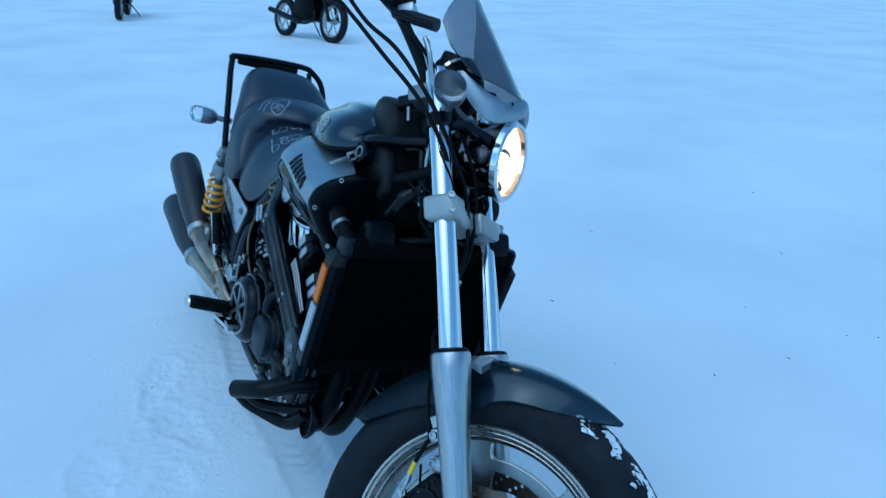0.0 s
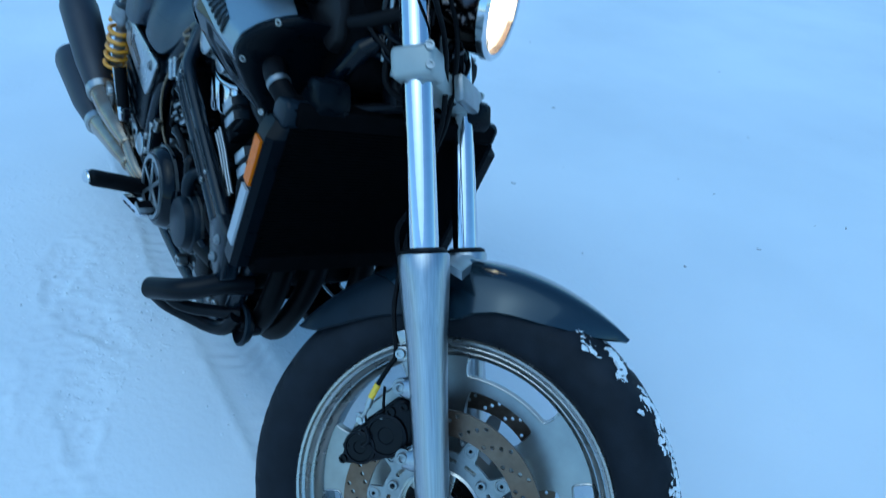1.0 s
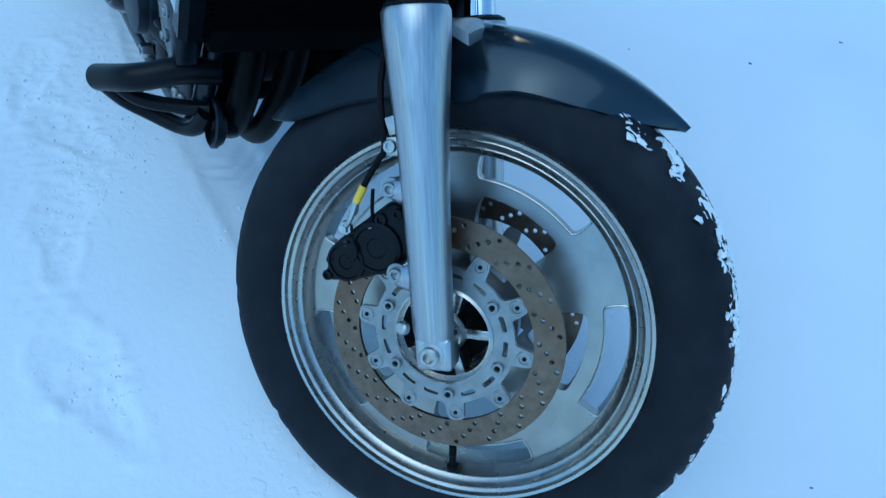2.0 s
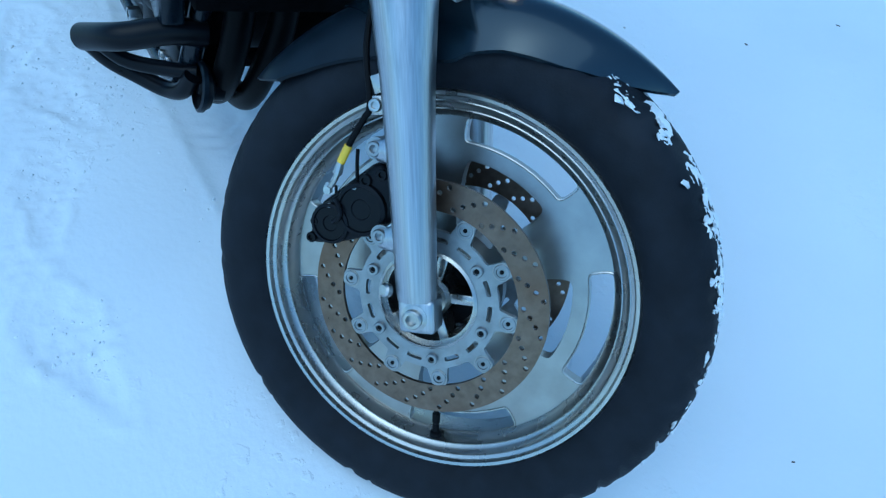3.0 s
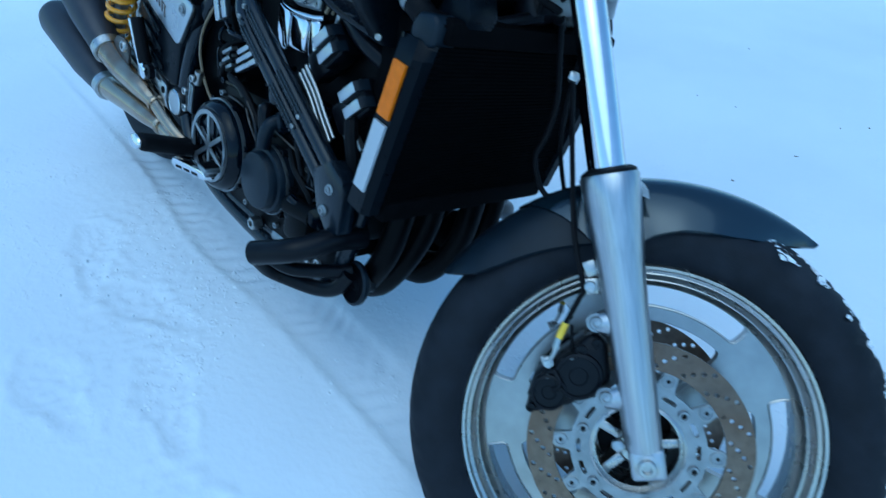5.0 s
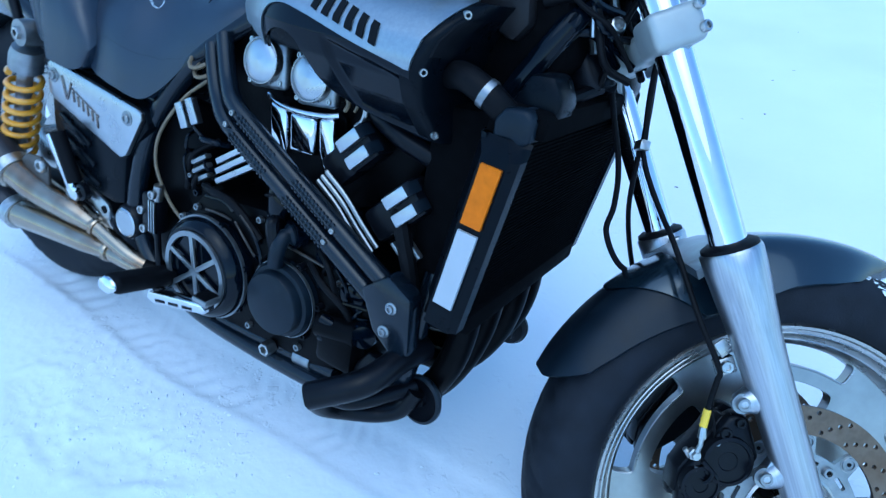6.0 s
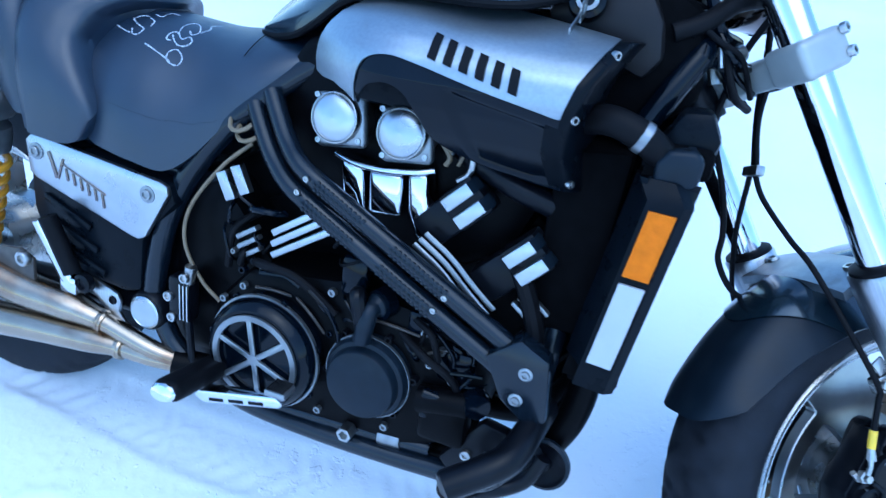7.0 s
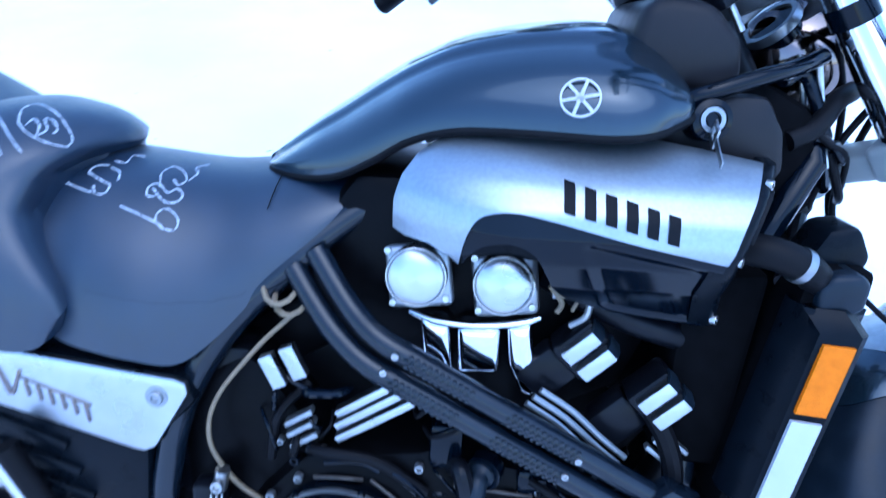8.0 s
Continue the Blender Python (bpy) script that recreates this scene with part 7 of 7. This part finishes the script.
# ---- two more motorcycles, far off on the snow ----
def far_motorcycle(name, label, where, turn, paint, knobbly):
    ob = new(name)
    tagged(ob, label, "motorcycle", "parked motorcycles in the distance")
    for x, r, nm in ((0.0, 0.34, "front_wheel"), (-1.4, 0.32, "rear_wheel")):
        m = Matrix.Translation((x, 0, r)) @ Matrix.Rotation(radians(90), 4, "X")
        bm = bmesh.new()
        rim_mesh(bm, m, r - 0.09, 0.04)
        for k in range(6):
            a = math.tau * k / 6
            sweep(bm, [m @ Vector((0.02 * math.cos(a), 0.02 * math.sin(a), 0)), m @ Vector(((r - 0.11) * math.cos(a), (r - 0.11) * math.sin(a), 0))], 0.014, 8)
        lathe(bm, [(0.0, -0.06), (0.04, -0.06), (0.04, 0.06), (0, 0.06)], m, 20)
        wheel = part(nm, bm, ALU_CAST, ob)
        bm = bmesh.new()
        tyre_mesh(bm, m, r - 0.093, r, 0.06, 120, 30 if knobbly else 20)
        part("tyre", bm, TYRE, wheel)
    for side in (-1, 1):
        bm = bmesh.new()
        sweep(bm, [(0, side * 0.09, 0.34), (-0.32, side * 0.09, 0.95)], [0.03, 0.024], 12)
        part("fork_leg", bm, SATIN_BLACK, ob)
        bm = bmesh.new()
        sweep(bm, [(-0.7, side * 0.1, 0.35), (-1.4, side * 0.1, 0.33)], 0.025, 10)
        part("swing_arm", bm, SATIN_BLACK, ob)
    bm = bmesh.new()
    prism(bm, [(-0.4, 0.32), (-0.35, 0.6), (-0.55, 0.7), (-0.95, 0.65), (-1.0, 0.4), (-0.8, 0.28)], -0.16, 0.16, 0.04)
    part("engine", bm, ENGINE, ob)
    bm = bmesh.new()
    loft(bm, saddle(resample([(-0.25, 0.06, 0.72, 0.86), (-0.4, 0.14, 0.7, 0.98), (-0.6, 0.15, 0.72, 0.98), (-0.8, 0.1, 0.74, 0.86)], 30), 17, 2.3))
    part("tank", bm, paint, ob)
    bm = bmesh.new()
    loft(bm, saddle(resample([(-0.75, 0.09, 0.72, 0.82), (-1.0, 0.14, 0.7, 0.82), (-1.3, 0.13, 0.72, 0.86), (-1.6, 0.07, 0.78, 0.86)], 30), 17, 2.3))
    part("seat", bm, VINYL, ob)
    bm = bmesh.new()
    rows = [[(0.36 * math.sin(a) - 0.0, y, 0.34 + 0.37 * math.cos(a) - 0.02 * abs(y) / 0.06) for y in (-0.06, -0.03, 0, 0.03, 0.06)] for a in (radians(q) for q in range(-50, 56, 8))]
    shell(bm, rows, (0, 0, 0.004))
    part("front_fender", bm, paint, ob)
    bm = bmesh.new()
    sweep(bm, spline([(-0.45, -0.36, 1.08), (-0.36, -0.15, 1.05), (-0.34, 0, 1.0), (-0.36, 0.15, 1.05), (-0.45, 0.36, 1.08)], 5), 0.014, 10)
    part("handlebar", bm, SATIN_BLACK, ob)
    bm = bmesh.new()
    lathe(bm, [(0, -0.1), (0.06, -0.08), (0.09, 0), (0.085, 0.02), (0, 0.03)], along((-0.16, 0, 0.9), (1, 0, 0.8)), 24)
    part("headlight", bm, SATIN_BLACK, ob)
    bm = bmesh.new()
    sweep(bm, [(-0.75, 0.14, 0.3), (-0.8, 0.36, 0.03)], 0.012, 8)
    part("side_stand", bm, SATIN_BLACK, ob)
    bm = bmesh.new()
    sweep(bm, spline([(-0.4, -0.12, 0.5), (-0.35, -0.14, 0.35), (-0.6, -0.16, 0.26), (-1.0, -0.18, 0.32), (-1.6, -0.2, 0.42)], 5), [0.022] * 12 + [0.045] * 9, 12)
    part("exhaust_pipe", bm, SATIN_BLACK, ob)
    ob.matrix_basis = pose(*where, -9, 0, turn)
    return ob


far_motorcycle("motorcycle", "black motorcycle with knobbly tyres parked far off on snow", (-9.74, 3.52, 0.03), 15, BLACK, True)
far_motorcycle("motorcycle", "orange motorcycle parked far off on the snow", (-15.0, 0.84, 0.03), -12, ORANGE, False)


# ---- bits of grit and grass on the snow ----
def build_crumbs():
    """Small broken lumps of snow kicked loose beside the bike."""
    rnd = random.Random(5)
    bm = bmesh.new()
    for cx, cy, r, n in ((-1.03, -0.2, 0.13, 90), (-1.15, -0.18, 0.12, 70), (-0.97, -0.12, 0.07, 40), (-1.22, -0.3, 0.12, 50), (-0.89, -0.19, 0.09, 40), (-0.33, -0.37, 0.075, 60), (-0.72, -0.32, 0.07, 30), (-0.5, -0.12, 0.15, 14)):
        for _ in range(n):
            x, y = rnd.gauss(cx, r * 0.7), rnd.gauss(cy, r * 0.6)
            s = 0.0013 + 0.0033 * rnd.random() ** 3
            m = Matrix.Translation((x, y, snow_height(x, y) + s * 0.05)) @ Matrix.Rotation(rnd.uniform(0, 6), 4, (rnd.random(), rnd.random(), 1)) @ Matrix.Diagonal((rnd.uniform(0.9, 1.6), 1, rnd.uniform(0.6, 0.9), 1))
            tmp = bmesh.new()
            bmesh.ops.create_icosphere(tmp, subdivisions=1, radius=s, matrix=m)
            for v in tmp.verts:
                v.co += Vector((rnd.uniform(-1, 1), rnd.uniform(-1, 1), rnd.uniform(-1, 1))) * s * 0.2
            merge(bm, tmp)
    ob = link("snow_crumbs", bm, SNOW, None, "loose white crumbs of snow lying on packed snow")
    tagged(ob, category="snow crumbs", kind="stuff")


def build_litter():
    bm = bmesh.new()
    rnd = random.Random(11)
    for k in range(70):
        x, y = rnd.uniform(-3.5, 1.5), rnd.uniform(0.45, 3.6)
        if k % 9 == 0:
            x, y = rnd.uniform(-2, 1.0), rnd.uniform(-1.0, 0.0)
        if -2.2 < x < 0.3 and -0.1 < y < 0.45:
            continue
        s = rnd.uniform(0.0015, 0.004) * (1.5 if rnd.random() < 0.12 else 1)
        z = snow_height(x, y)
        m = Matrix.Translation((x, y, z + s * 0.2)) @ Matrix.Rotation(rnd.uniform(0, 6), 4, "Z") @ Matrix.Diagonal((rnd.uniform(1, 3.5), 0.8, 0.5, 1))
        tmp = bmesh.new()
        bmesh.ops.create_icosphere(tmp, subdivisions=1, radius=s, matrix=m)
        merge(bm, tmp)
    ob = link("grit", bm, GRIT, None, "dark specks of grit and straw on the snow")
    tagged(ob, category="grit", kind="stuff")


GRIT = mat("dark_grit", (0.07, 0.06, 0.05), 0.8, vary=0.4)
build_crumbs()
build_litter()
